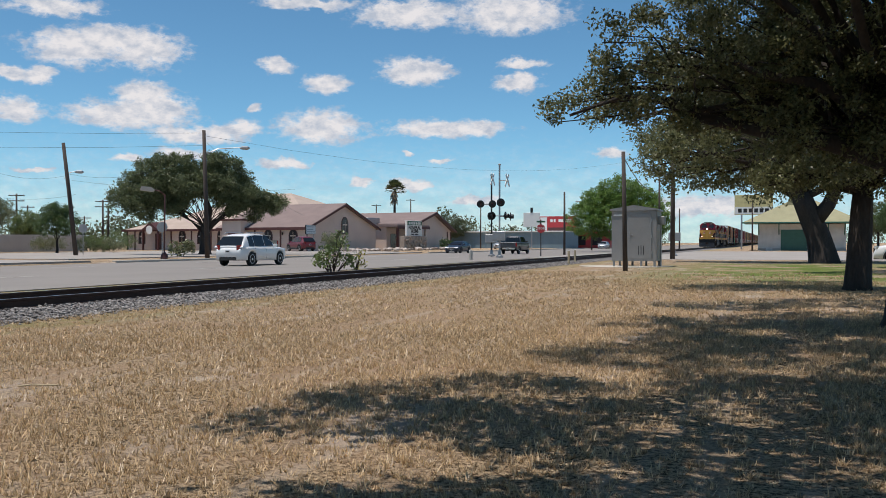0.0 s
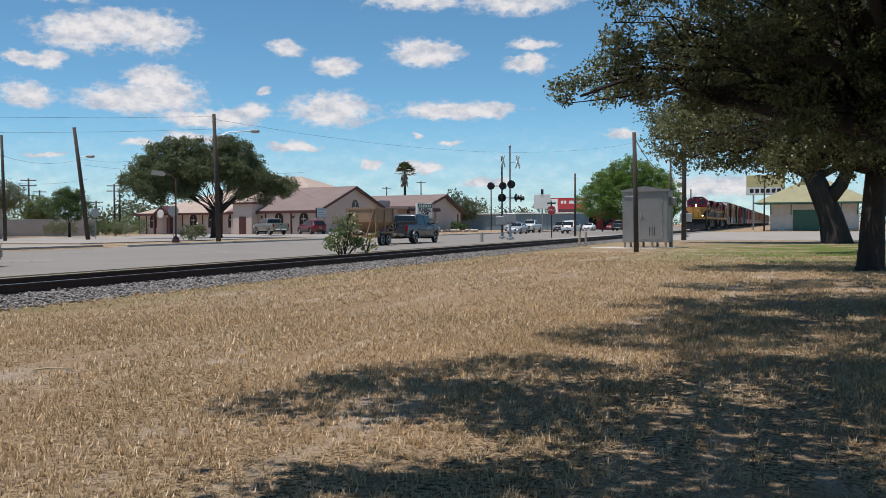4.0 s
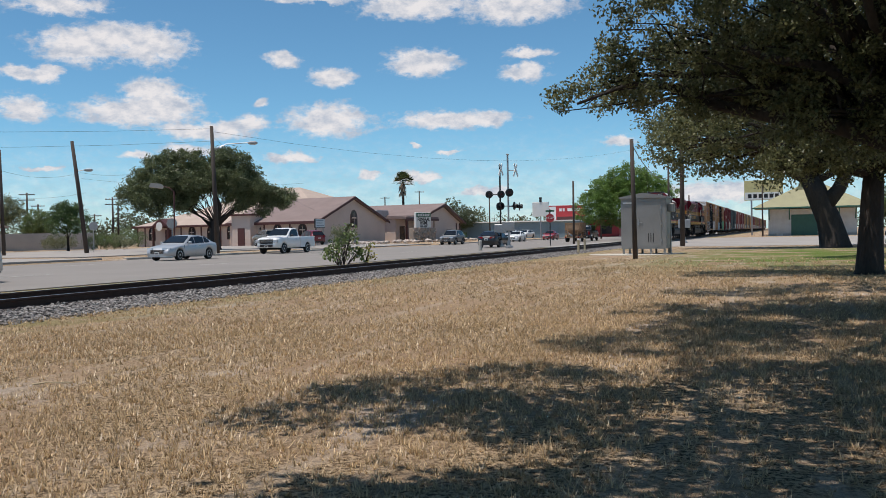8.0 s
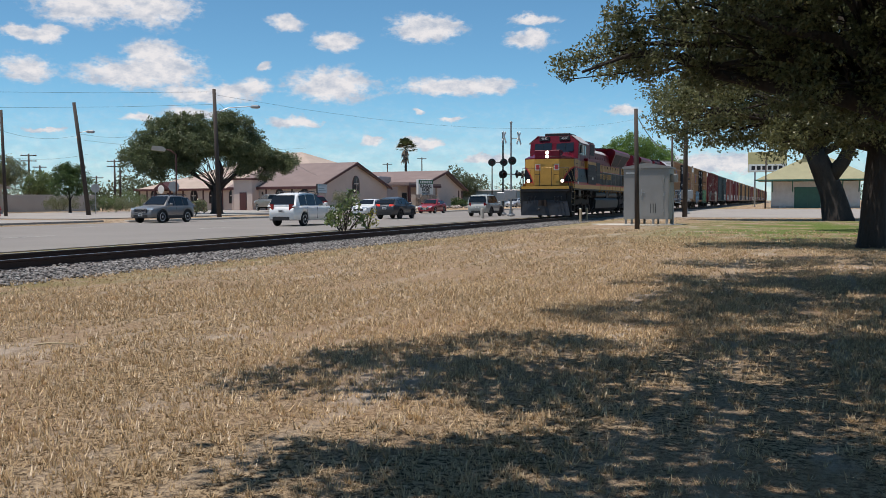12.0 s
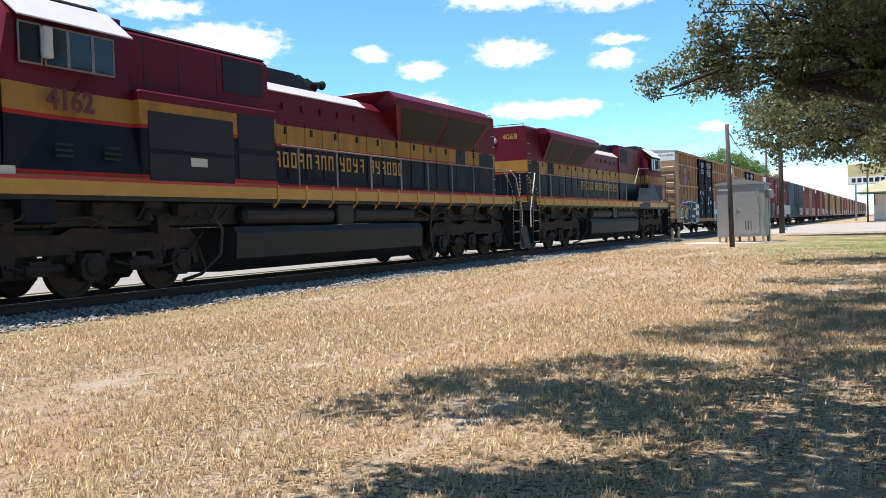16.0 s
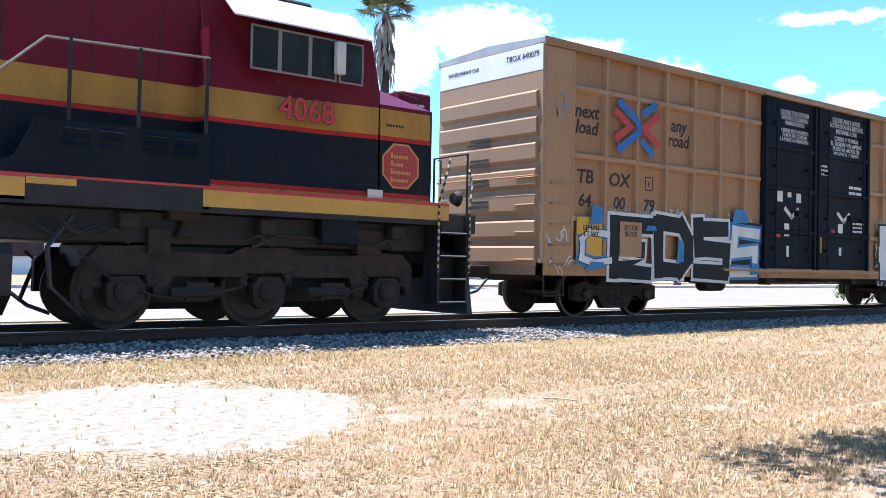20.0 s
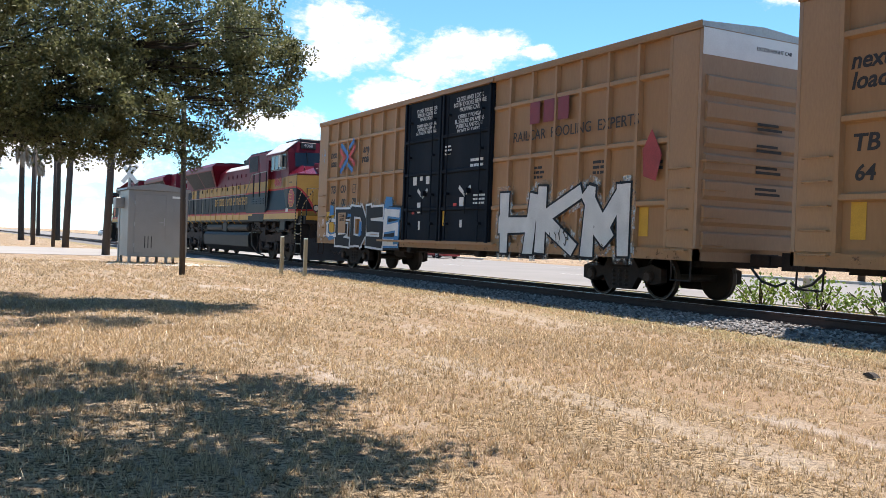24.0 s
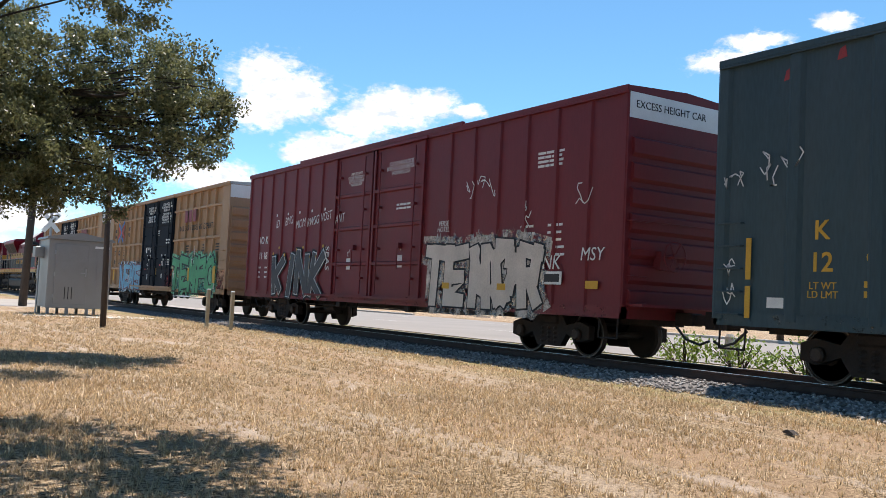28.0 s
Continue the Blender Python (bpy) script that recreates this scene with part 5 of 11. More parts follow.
def teal_wagon():
    w, rng = plain_wagon("boxcar", "dark teal boxcar with flat wide posts and yellow numbers", M["teal"], M["teal"], 9, 0.30, 1.35, roof=M["teal"], white_end=False)
    ye = M["stencil_yellow"]
    text("reporting_mark", "K", 0.40, ye, w, side_pose(1.474, 1.92, 2.27), bold=0.006)
    text("reporting_mark", "C", 0.40, ye, w, side_pose(1.474, 2.82, 2.27), bold=0.006)
    text("car_number", "12", 0.40, ye, w, side_pose(1.474, 1.92, 1.80), bold=0.006)
    text("car_number", "96", 0.40, ye, w, side_pose(1.474, 2.82, 1.80), bold=0.006)
    text("weight_words", "LT WT\nLD LMT", 0.15, ye, w, side_pose(1.474, 1.95, 1.40))
    stencils(w, ye, 2.6, 3.1, 1.45, 2, rng, 0.09, 0.14)
    for a, b in ((0.95, 1.45), (1.55, 2.2)):
        patch(w, ye, 0.62, 0.72, a, b, 1.518, "reflector_strip")
    patch(w, M["stencil_white"], 1.0, 1.42, 1.12, 1.28, 1.474, "placard")
    scribble(w, 0.4, 3.2, 0.3, M["sp_white"], rng, 3, 1.519)
    scribble(w, 1.25, 3.3, 0.3, M["sp_white"], rng, 5, 1.519)
    scribble(w, 0.35, 1.8, 0.2, M["sp_white"], rng, 3, 1.519)
    scribble(w, 0.35, 1.35, 0.2, M["sp_white"], rng, 3, 1.519)
    for y, z in ((1.2, 4.6), (2.1, 4.75), (3.4, 4.3), (1.3, 4.0)):
        part("rust_spot", prism(BM(), [(y, z), (y + 0.16, z + 0.03), (y + 0.13, z + 0.2), (y + 0.04, z + 0.16)], 1.474, 1.476, "x"), M["sp_red"], w)
    double_door(w, 7.0, 12.0, M["teal"], rng)
    ladder(w, 0.95, 0.0, 1.1, 2.6, 0.45, "x-", M["teal"])
    ladder(w, 1.50, 0.1, 1.0, 2.44, 0.45, "y", M["teal"], 5)
    spray(w, "SOKE", 15.2, 1.5, 1.3, M["sp_white"], M["sp_black"], wide=1.3)
    return w


PITCH = 21.15
for i, maker in enumerate((tan_one, tan_two, maroon_wagon, teal_wagon)):
    MOVES.append((maker(), train_rows(i * PITCH)))


def far_wagon(body, label, seed, door):
    w, rng = plain_wagon("boxcar", label, body, body, seed, 0.16, 0.98, roof=M["roof"], far=True)
    part("door", box(BM(), 1.47, 1.54, 7.0, 12.0, 1.0, 5.0, 0.02), door, w)
    spray(w, rng.choice(("VEST", "ROAK", "SIKE", "DUNE")), 3.6, 1.5, 1.3, M["sp_white"], M["sp_black"], wide=1.3)
    spray(w, rng.choice(("ORKA", "ZENO", "BLAM")), 15.2, 1.5, 1.3, M["sp_cream"], M["sp_red"], wide=1.4)
    return w


_red = far_wagon(M["red_car"], "faded red boxcar with white graffiti", 21, M["red_car"])
_och = far_wagon(M["tan_far"], "ochre boxcar with dark doors and graffiti", 22, M["navy_door"])
_mar = far_wagon(M["maroon"], "dark red boxcar with pale graffiti", 23, M["maroon"])
for i, src in enumerate((_red, _mar, _och, _och, _och, _red, _och, _och, _mar, _och, _och, _och, _red, _och)):
    if i in (0, 1, 2):
        ob = src
    else:
        ob = copy_thing(src, pose(TRACK_X, 0, RAIL_Z))
    MOVES.append((ob, train_rows((4 + i) * PITCH)))

# ---- locomotives ----
_MAROON, _GOLD, _NAVY, _RED = (0.128, 0.008, 0.021), (0.37, 0.195, 0.040), (0.0055, 0.0085, 0.0145), (0.40, 0.022, 0.018)
M["livery"] = bands("locomotive_livery", ((0.0, _NAVY), (1.75, _GOLD), (2.0, _RED), (2.08, _NAVY), (2.90, _RED), (2.965, _GOLD), (3.39, _MAROON)), 0.45, dirt=(0.03, 0.02, 0.016), dirt_amt=0.45)
M["loco_red"] = mat("maroon_roof_paint", _MAROON, 0.4, 0, 1.2, 0.15, 30, 0.05, (0.06, 0.02, 0.02), 0.5)
M["rail_dull"] = mat("dull_handrail_paint", (0.20, 0.19, 0.17), 0.5, 0.2, 5, 0.15, 40, 0.03)
M["plow"] = mat("plow_steel", (0.030, 0.038, 0.050), 0.75, 0.0, 3, 0.3, 40, 0.2, (0.03, 0.025, 0.02), 0.6)
M["loco_black"] = mat("black_underframe", (0.013, 0.013, 0.014), 0.6, 0.0, 3, 0.35, 40, 0.25, (0.034, 0.026, 0.021), 0.6)
M["loco_gloss"] = mat("glossy_maroon_paint", _MAROON, 0.22, 0, 1.2, 0.1, 30, 0.02, coat=0.6)
M["loco_navy"] = mat("navy_panel_paint", _NAVY, 0.4, 0, 2, 0.3, 40, 0.08, (0.03, 0.028, 0.028), 0.5)
M["grille"] = mat("dark_grille_mesh", (0.010, 0.011, 0.015), 0.7, 0.1, 20, 0.4, 120, 0.6)
M["emblem_red"] = mat("emblem_red_paint", (0.33, 0.03, 0.028), 0.5, 0, 3, 0.1, 40, 0.02)
M["gold"] = mat("gold_letter_paint", (0.47, 0.255, 0.042), 0.5, 0, 3, 0.15, 40, 0.02)
M["num_red"] = mat("red_number_paint", (0.42, 0.03, 0.03), 0.5, 0, 3, 0.1, 40, 0.02)
M["num_dark"] = mat("dark_red_number_paint", (0.13, 0.016, 0.016), 0.5, 0, 3, 0.1, 40, 0.02)
M["roof_grey"] = mat("pale_roof_plate", (0.55, 0.52, 0.50), 0.5, 0, 3, 0.1, 40, 0.05)
M["lamp_on"] = mat("lit_headlight", (1.0, 0.86, 0.62), 0.3, 0, 3, 0.02, 40, 0, emit=6.0)
M["lamp_off"] = mat("unlit_headlight", (0.5, 0.5, 0.48), 0.15, 0.3, 3, 0.05, 40, 0)
M["cabglass"] = glass_mat("cab_window_glass", (0.016, 0.022, 0.028))
M["rail_white"] = mat("pale_handrail_paint", (0.55, 0.52, 0.46), 0.5, 0, 5, 0.15, 40, 0.03)
for _n, _k in (("livery", 0.13), ("loco_red", 0.15), ("loco_navy", 0.1), ("loco_black", 0.35), ("truck", 0.3), ("wheel", 0.25), ("navy_door", 0.1), ("maroon", 0.25), ("teal", 0.2), ("sp_black", 0.15), ("tan", 0.3)):
    M[_n].node_tree.nodes["Principled BSDF"].inputs["Specular IOR Level"].default_value = _k
M["rail_cream"] = mat("cream_handrail_paint", (0.42, 0.33, 0.16), 0.6, 0, 5, 0.2, 40, 0.03)
DECK = 1.82


def both(x, y, z, s):
    """A place for words on the +x side (s > 0) or the -x side."""
    return side_pose(x, y, z) if s > 0 else Matrix.Rotation(math.pi, 4, "Z") @ side_pose(x, -y, z)


def loco_truck(lo, y):
    for s in (-1, 1):
        a, b = (1.06, 1.22) if s > 0 else (-1.22, -1.06)
        bm = prism(BM(), [(-2.62, 0.46), (-2.62, 0.92), (-2.42, 1.12), (-1.75, 1.16), (-1.5, 1.08), (-0.6, 1.06), (-0.35, 1.17), (0.35, 1.17), (0.6, 1.06), (1.5, 1.08), (1.75, 1.16), (2.42, 1.12), (2.62, 0.92), (2.62, 0.46), (2.5, 0.46), (2.46, 0.76),
                   (1.72, 0.76), (1.66, 0.44), (1.5, 0.44), (1.42, 0.74), (0.42, 0.74), (0.36, 0.80), (-0.36, 0.80), (-0.42, 0.74), (-1.42, 0.74), (-1.5, 0.44), (-1.66, 0.44), (-1.72, 0.76), (-2.46, 0.76), (-2.5, 0.46)], a, b, "x")
        fr = part("truck_frame", bm, M["truck"], lo, "cast three-axle truck frame")
        fr.location = (0, y, 0)
    for k in (-2.08, 0.0, 2.08):
        bm = BM()
        for s in (-1, 1):
            lathe(bm, [(0.66 * s, 0.47), (0.69 * s, 0.545), (0.72 * s, 0.535), (0.80 * s, 0.53), (0.81 * s, 0.46), (0.77 * s, 0.42), (0.77 * s, 0.2), (0.83 * s, 0.15)], "x", 30)
        cyl(bm, (-1.2, 0, 0), (1.2, 0, 0), 0.09, 10)
        wh = part("wheelset", bm, M["wheel"], lo, "driving wheels on an axle")
        wh.location = (0, y + k, 0.535)
        for s in (-1, 1):
            bm = BM()
            x0, x1 = (1.1, 1.3) if s > 0 else (-1.3, -1.1)
            prism(bm, [(-0.24, 0.36), (-0.26, 0.62), (-0.16, 0.74), (0.16, 0.74), (0.26, 0.62), (0.24, 0.36), (0.12, 0.28), (-0.12, 0.28)], x0, x1, "x")
            lathe(bm, [(s * 1.29, 0.17), (s * 1.34, 0.16), (s * 1.36, 0.1)], "x", 14, (0, 0, 0.535))
            for d in (-0.36, 0.36):
                prof = [(0.60 + j * 0.045, 0.07 if j % 2 == 0 else 0.092) for j in range(7)]
                sp = part("coil_spring", lathe(BM(), prof, "z", 8, (s * 1.16, d, 0)), M["truck"], lo)
                sp.location = (0, y + k, 0)
            jb = part("journal_box", bm, M["truck"], lo)
            jb.location = (0, y + k, 0)
    for k in (-1.1, 1.0):
        mo = part("traction_motor", box(BM(), -0.6, 0.6, k - 0.55, k + 0.55, 0.26, 1.1, 0.1), M["loco_black"], lo)
        mo.location = (0, y, 0)
    tb = part("truck_bolster", box(BM(), -1.0, 1.0, -2.3, 2.3, 0.80, 1.2, 0.05), M["loco_black"], lo)
    tb.location = (0, y, 0)
    for s in (-1, 1):
        bm = BM()
        for k in (-1.06, 1.06):
            cyl(bm, (s * 1.27, k - 0.42, 0.52), (s * 1.27, k + 0.30, 0.52), 0.085, 10)
            box(bm, s * 1.20, s * 1.32, k - 0.2, k + 0.2, 0.42, 0.66)
            cyl(bm, (s * 1.30, k + 0.28, 0.52), (s * 1.30, k + 0.62, 0.60), 0.028, 6)
        pipe(bm, [(s * 1.28, -2.7, 1.05), (s * 1.33, -2.3, 0.72), (s * 1.33, -1.8, 0.5), (s * 1.3, -1.3, 0.42)], 0.022, 6)
        pipe(bm, [(s * 1.28, 1.0, 1.2), (s * 1.34, 0.7, 1.32), (s * 1.34, 0.1, 1.34), (s * 1.3, -0.3, 1.16)], 0.03, 6)
        box(bm, s * 1.12, s * 1.3, 1.5, 1.95, 1.12, 1.48)
        box(bm, s * 1.12, s * 1.3, -1.8, -1.5, 1.05, 1.38)
        cyl(bm, (s * 1.2, -2.55, 0.95), (s * 1.28, -2.75, 0.35), 0.035, 6)
        rg = part("brake_rigging", bm, M["truck"], lo)
        rg.location = (0, y, 0)


def rail_run(lo, pts, r, material, name="handrail"):
    return part(name, pipe(BM(), pts, r, 6), material, lo)


def striped_rail(lo, pts, r=0.024):
    """A pale handrail with dark bands wound round it."""
    o = rail_run(lo, pts, r, M["rail_cream"], "striped_handrail")
    for a, b in zip(pts[:-1], pts[1:]):
        a, b = Vector(a), Vector(b)
        n = max(1, int((b - a).length / 0.11))
        for i in range(n):
            p, q = a.lerp(b, (i + 0.1) / n), a.lerp(b, (i + 0.62) / n)
            part("dark_band", cyl(BM(), p, q, r + 0.003, 6), M["black"], o)


def steps(lo, y, d):
    """Corner steps at one end, both sides."""
    for s in (-1, 1):
        bm = BM()
        for i, z in enumerate((0.36, 0.74, 1.12, 1.50)):
            box(bm, min(s * 1.16, s * 1.50), max(s * 1.16, s * 1.50), y - 0.28, y + 0.28, z - 0.02, z + 0.012)
        for k in (-0.30, 0.30):
            box(bm, min(s * 1.14, s * 1.50), max(s * 1.14, s * 1.50), y + k - 0.02, y + k + 0.02, 0.32, DECK)
        box(bm, s * 1.12, s * 1.15, y - 0.34, y + 0.34, 0.36, DECK)
        st = part("boarding_step", bm, M["loco_black"], lo, "black boarding steps")
        for i, z in enumerate((0.36, 0.74, 1.12, 1.50)):
            part("step_edge", box(BM(), s * 1.495, s * 1.515, y - 0.27, y + 0.27, z - 0.004, z + 0.012), M["rail_white"], st, "pale step edge")
        striped_rail(lo, [(s * 1.52, y - 0.33, 0.85), (s * 1.52, y - 0.33, 2.0), (s * 1.50, y - 0.33 + d * 0.10, 2.25), (s * 1.42, y - 0.33 + d * 0.30, 2.75)], 0.018)
        striped_rail(lo, [(s * 1.52, y + 0.33, 0.85), (s * 1.52, y + 0.33, 2.0), (s * 1.45, y + 0.33 + d * 0.10, 2.3), (s * 1.15, y + 0.33 + d * 0.22, 2.8)], 0.018)


def locomotive(number, num_mat, lit, label, seed):
    rng = random.Random(seed)
    lo = root("locomotive", label, "locomotive", group="locomotives of the train")
    LV, BK = M["livery"], M["loco_black"]
    # frame, deck, tank
    part("underframe", box(BM(), -1.15, 1.15, -11.3, 11.2, 1.18, 1.62, 0.02), BK, lo)
    bm = BM()
    box(bm, -1.5, 1.5, -10.6, 10.6, 1.62, DECK)
    part("walkway", bm, BK, lo)
    for s in (-1, 1):
        for a, b in ((-10.7, 4.15), (6.42, 10.7)) if s > 0 else ((-10.7, 10.7),):
            part("side_sill", box(BM(), s * 1.5, s * 1.512, a, b, 1.70, 1.93), M["gold"], lo, "gold painted sill stripe")
        if s > 0:
            part("side_sill", box(BM(), 1.5, 1.514, 4.152, 6.418, 1.64, 1.95), BK, lo, "sooty sill with its paint worn off")
            part("sill_patch", box(BM(), 1.5145, 1.519, 4.16, 4.75, 1.86, 1.945), M["gold"], lo, "remains of gold paint")
        part("sill_stripe", box(BM(), s * 1.5, s * 1.511, -10.7, 10.7, 1.932, 1.985), M["num_red"], lo, "red stripe over the sill")
    bm = BM()
    prism(bm, [(-1.02, 0.24), (1.02, 0.24), (1.42, 0.5), (1.46, 1.0), (1.36, 1.14), (-1.36, 1.14), (-1.46, 1.0), (-1.42, 0.5)], -3.92, 4.05, "y")
    part("fuel_tank", bm, BK, lo, "black fuel tank", smooth=False)
    for s in (-1, 1):
        for a, b in ((-3.6, -0.5), (0.35, 3.7)):
            part("air_reservoir", lathe(BM(), [(a, 0.1), (a + 0.08, 0.2), (b - 0.08, 0.2), (b, 0.1)], "y", 14, (s * 1.22, 0, 1.37)), BK, lo)
        part("filter_box", box(BM(), s * 1.05, s * 1.42, -0.42, 0.28, 1.15, 1.62, 0.03), BK, lo)
        part("cable_run", pipe(BM(), [(s * 1.3, -3.9, 1.5), (s * 1.36, -4.6, 1.32), (s * 1.34, -5.4, 1.44), (s * 1.3, -6.2, 1.3)], 0.035, 6), BK, lo)
        part("cable_run", pipe(BM(), [(s * 1.3, 4.1, 1.5), (s * 1.38, 4.6, 1.2), (s * 1.34, 5.1, 1.4)], 0.03, 6), BK, lo)
        part("bell", lathe(BM(), [(1.28, 0.15), (1.32, 0.14), (1.45, 0.08), (1.55, 0.05)], "z", 12, (s * 1.25, 6.3, 0)), M["truck"], lo)
    for s in (-1, 1):
        part("sand_box", box(BM(), min(s * 1.2, s * 1.44), max(s * 1.2, s * 1.44), 8.35, 9.0, 1.24, 1.66, 0.03), M["loco_navy"], lo)
        part("bell_bracket", box(BM(), min(s * 1.1, s * 1.4), max(s * 1.1, s * 1.4), 6.0, 6.45, 1.5, 1.64, 0.02), M["truck"], lo)
        for y, a in ((5.0, 0.5), (7.0, 0.6), (9.3, 0.45), (-5.2, 0.6), (-7.2, 0.5), (-9.2, 0.5)):
            part("air_line", pipe(BM(), [(s * 1.38, y - a, 1.60), (s * 1.42, y - a * 0.6, 1.32), (s * 1.40, y, 1.24), (s * 1.36, y + a * 0.6, 1.34), (s * 1.3, y + a, 1.18)], 0.026, 6), M["truck"], lo)
            part("junction_box", box(BM(), min(s * 1.2, s * 1.4), max(s * 1.2, s * 1.4), y + 0.35, y + 0.62, 1.36, 1.58, 0.02), M["truck"], lo)
        part("sand_hose", pipe(BM(), [(s * 1.36, 4.75, 1.5), (s * 1.42, 4.45, 1.1), (s * 1.40, 4.5, 0.6), (s * 1.25, 4.9, 0.25), (s * 1.0, 5.15, 0.14)], 0.035, 6), M["black"], lo)
        part("sand_hose", pipe(BM(), [(s * 1.36, -4.75, 1.5), (s * 1.42, -4.45, 1.1), (s * 1.40, -4.5, 0.6), (s * 1.25, -4.9, 0.25), (s * 1.0, -5.15, 0.14)], 0.035, 6), M["black"], lo)
        for i in range(13):
            y = -9.9 + i * 1.05
            part("sill_bracket", prism(BM(), [(s * 1.40, 1.52), (s * 1.535, 1.66), (s * 1.535, 2.0), (s * 1.51, 2.0), (s * 1.40, 1.62)], y, y + 0.05, "y"), M["gold"], lo)
    loco_truck(lo, 7.56)
    loco_truck(lo, -7.56)
    # hoods
    hood = [(-0.95, DECK), (0.95, DECK), (0.95, 4.12), (0.72, 4.34), (-0.72, 4.34), (-0.95, 4.12)]
    part("long_hood", prism(BM(), hood, -10.25, 3.4, "y"), LV, lo, "engine hood in maroon, gold and navy bands")
    high = [(-1.02, DECK), (1.02, DECK), (1.02, 4.64), (0.92, 4.72), (-0.92, 4.72), (-1.02, 4.64)]
    part("equipment_hood", prism(BM(), high, 2.3, 6.55, "y"), LV, lo)
    part("hood_roof", prism(BM(), [(-0.96, 4.724), (0.96, 4.724), (0.90, 4.775), (-0.90, 4.775)], 2.28, 6.5, "y"), BK, lo, "black hood roof")
    for s in (-1, 1):
        for y in (3.95, 5.05, 5.95):
            part("panel_seam", box(BM(), min(s * 1.0202, s * 1.026), max(s * 1.0202, s * 1.026), y, y + 0.02, 3.42, 4.62), BK, lo)
    part("rear_cap", prism(BM(), [(-0.985, DECK), (0.985, DECK), (0.985, 4.60), (0.93, 4.67), (-0.93, 4.67), (-0.985, 4.60)], -10.27, -8.6, "y"), LV, lo)
    for s in (-1, 1):
        part("rear_doorway", box(BM(), min(s * 0.9855, s * 0.992), max(s * 0.9855, s * 0.992), -10.12, -8.98, 2.3, 3.36), M["grille"], lo, "dark screened opening")
        for i in range(4):
            for j in range(3):
                part("louvre", box(BM(), min(s * 0.985, s * 1.0), max(s * 0.985, s * 1.0), -9.95 + j * 0.36, -9.67 + j * 0.36, 4.22 + i * 0.07, 4.25 + i * 0.07), M["loco_red"], lo)
    part("rear_rail", pipe(BM(), [(-0.9, -10.2, 4.67), (-0.9, -10.2, 4.74), (0.9, -10.2, 4.74), (0.9, -10.2, 4.67)], 0.014, 5), BK, lo)
    part("rear_vent", box(BM(), -0.2, 0.2, -9.6, -9.2, 4.67, 4.75, 0.02), BK, lo)
    for s in (-1, 1):
        part("hood_edge", prism(BM(), [(s * 0.69, 4.345), (s * 0.955, 4.125), (s * 0.965, 4.145), (s * 0.70, 4.365)], -1.9, 2.28, "y"), M["roof_grey"], lo, "pale strip along the hood edge")
    # radiator wings
    wing = [(-0.97, 3.44), (0.97, 3.44), (1.48, 4.28), (1.48, 4.46), (1.26, 4.64), (-1.26, 4.64), (-1.48, 4.46), (-1.48, 4.28)]
    bm = prism(BM(), wing, -8.9, -2.6, "y")
    for v in bm.verts:
        if v.co.z < 3.7:
            v.co.y += 0.4 if v.co.y < -5 else -0.95
    part("radiator_wing", bm, M["loco_red"], lo, "flared maroon radiator housing")
    for s in (-1, 1):
        bm = BM()
        for half in ([(-8.35, 0.04), (-5.9, 0.04), (-5.9, 0.95), (-8.7, 0.95)], [(-5.78, 0.04), (-3.72, 0.04), (-2.9, 0.95), (-5.78, 0.95)]):
            bm.faces.new([bm.verts.new((s * (0.982 + 0.51 * k), y, 3.435 + 0.84 * k)) for y, k in half])
        part("radiator_grille", bm, M["grille"], lo, "dark intake mesh")
    part("wing_roof", prism(BM(), [(-1.24, 4.643), (1.24, 4.643), (1.16, 4.68), (-1.16, 4.68)], -8.8, -2.8, "y"), BK, lo, "black roof screen")
    for y in (-7.8, -6.4, -5.0, -3.6):
        part("radiator_fan", lathe(BM(), [(4.68, 0.55), (4.74, 0.55), (4.75, 0.48)], "z", 20, (0, y, 0)), BK, lo)
    bm = BM()
    box(bm, -0.55, 0.55, -1.7, -0.5, 4.2, 4.42, 0.04)
    prism(bm, [(-0.3, 4.30), (0.75, 4.72), (2.29, 4.72), (2.29, 4.30)], -0.62, 0.62, "x")
    part("exhaust_housing", bm, BK, lo)
    bm = BM()
    box(bm, -0.07, 0.07, -0.85, -0.65, 4.33, 4.62)
    for dx, d, zz in ((-0.24, 1, 4.66), (0.0, 1, 4.78), (0.24, 1, 4.66), (-0.12, -1, 4.72), (0.14, -1, 4.68)):
        lathe(bm, [(-0.75 - d * 0.12, 0.035), (-0.75 + d * 0.1, 0.045), (-0.75 + d * 0.30, 0.07), (-0.75 + d * 0.42, 0.12), (-0.75 + d * 0.44, 0.12)], "y", 12, (dx, 0, zz))
    box(bm, -0.32, 0.32, -0.8, -0.7, 4.58, 4.68)
    part("air_horn", bm, BK, lo)
    for s in (-1, 1):
        part("brake_grid_grille", box(BM(), min(s * 1.022, s * 1.034), max(s * 1.022, s * 1.034), 2.5, 3.78, 3.9, 4.6), M["grille"], lo)
        for i in range(5):
            y = -1.2 + i * 0.72
            part("hood_door", box(BM(), s * 0.952, s * 0.968, y, y + 0.62, 2.2, 3.5, 0.006), LV, lo)
        for i in range(7):
            y = -7.4 + i * 0.80
            part("hood_door", box(BM(), s * 0.952, s * 0.968, y, y + 0.70, 2.15, 3.52, 0.006), LV, lo)
        part("open_louvre", box(BM(), s * 0.969, s * 0.976, -7.9, -7.25, 2.1, 3.42), M["grille"], lo)
        part("open_louvre", box(BM(), s * 0.982, s * 0.99, -9.75, -9.2, 2.1, 3.4), M["grille"], lo)
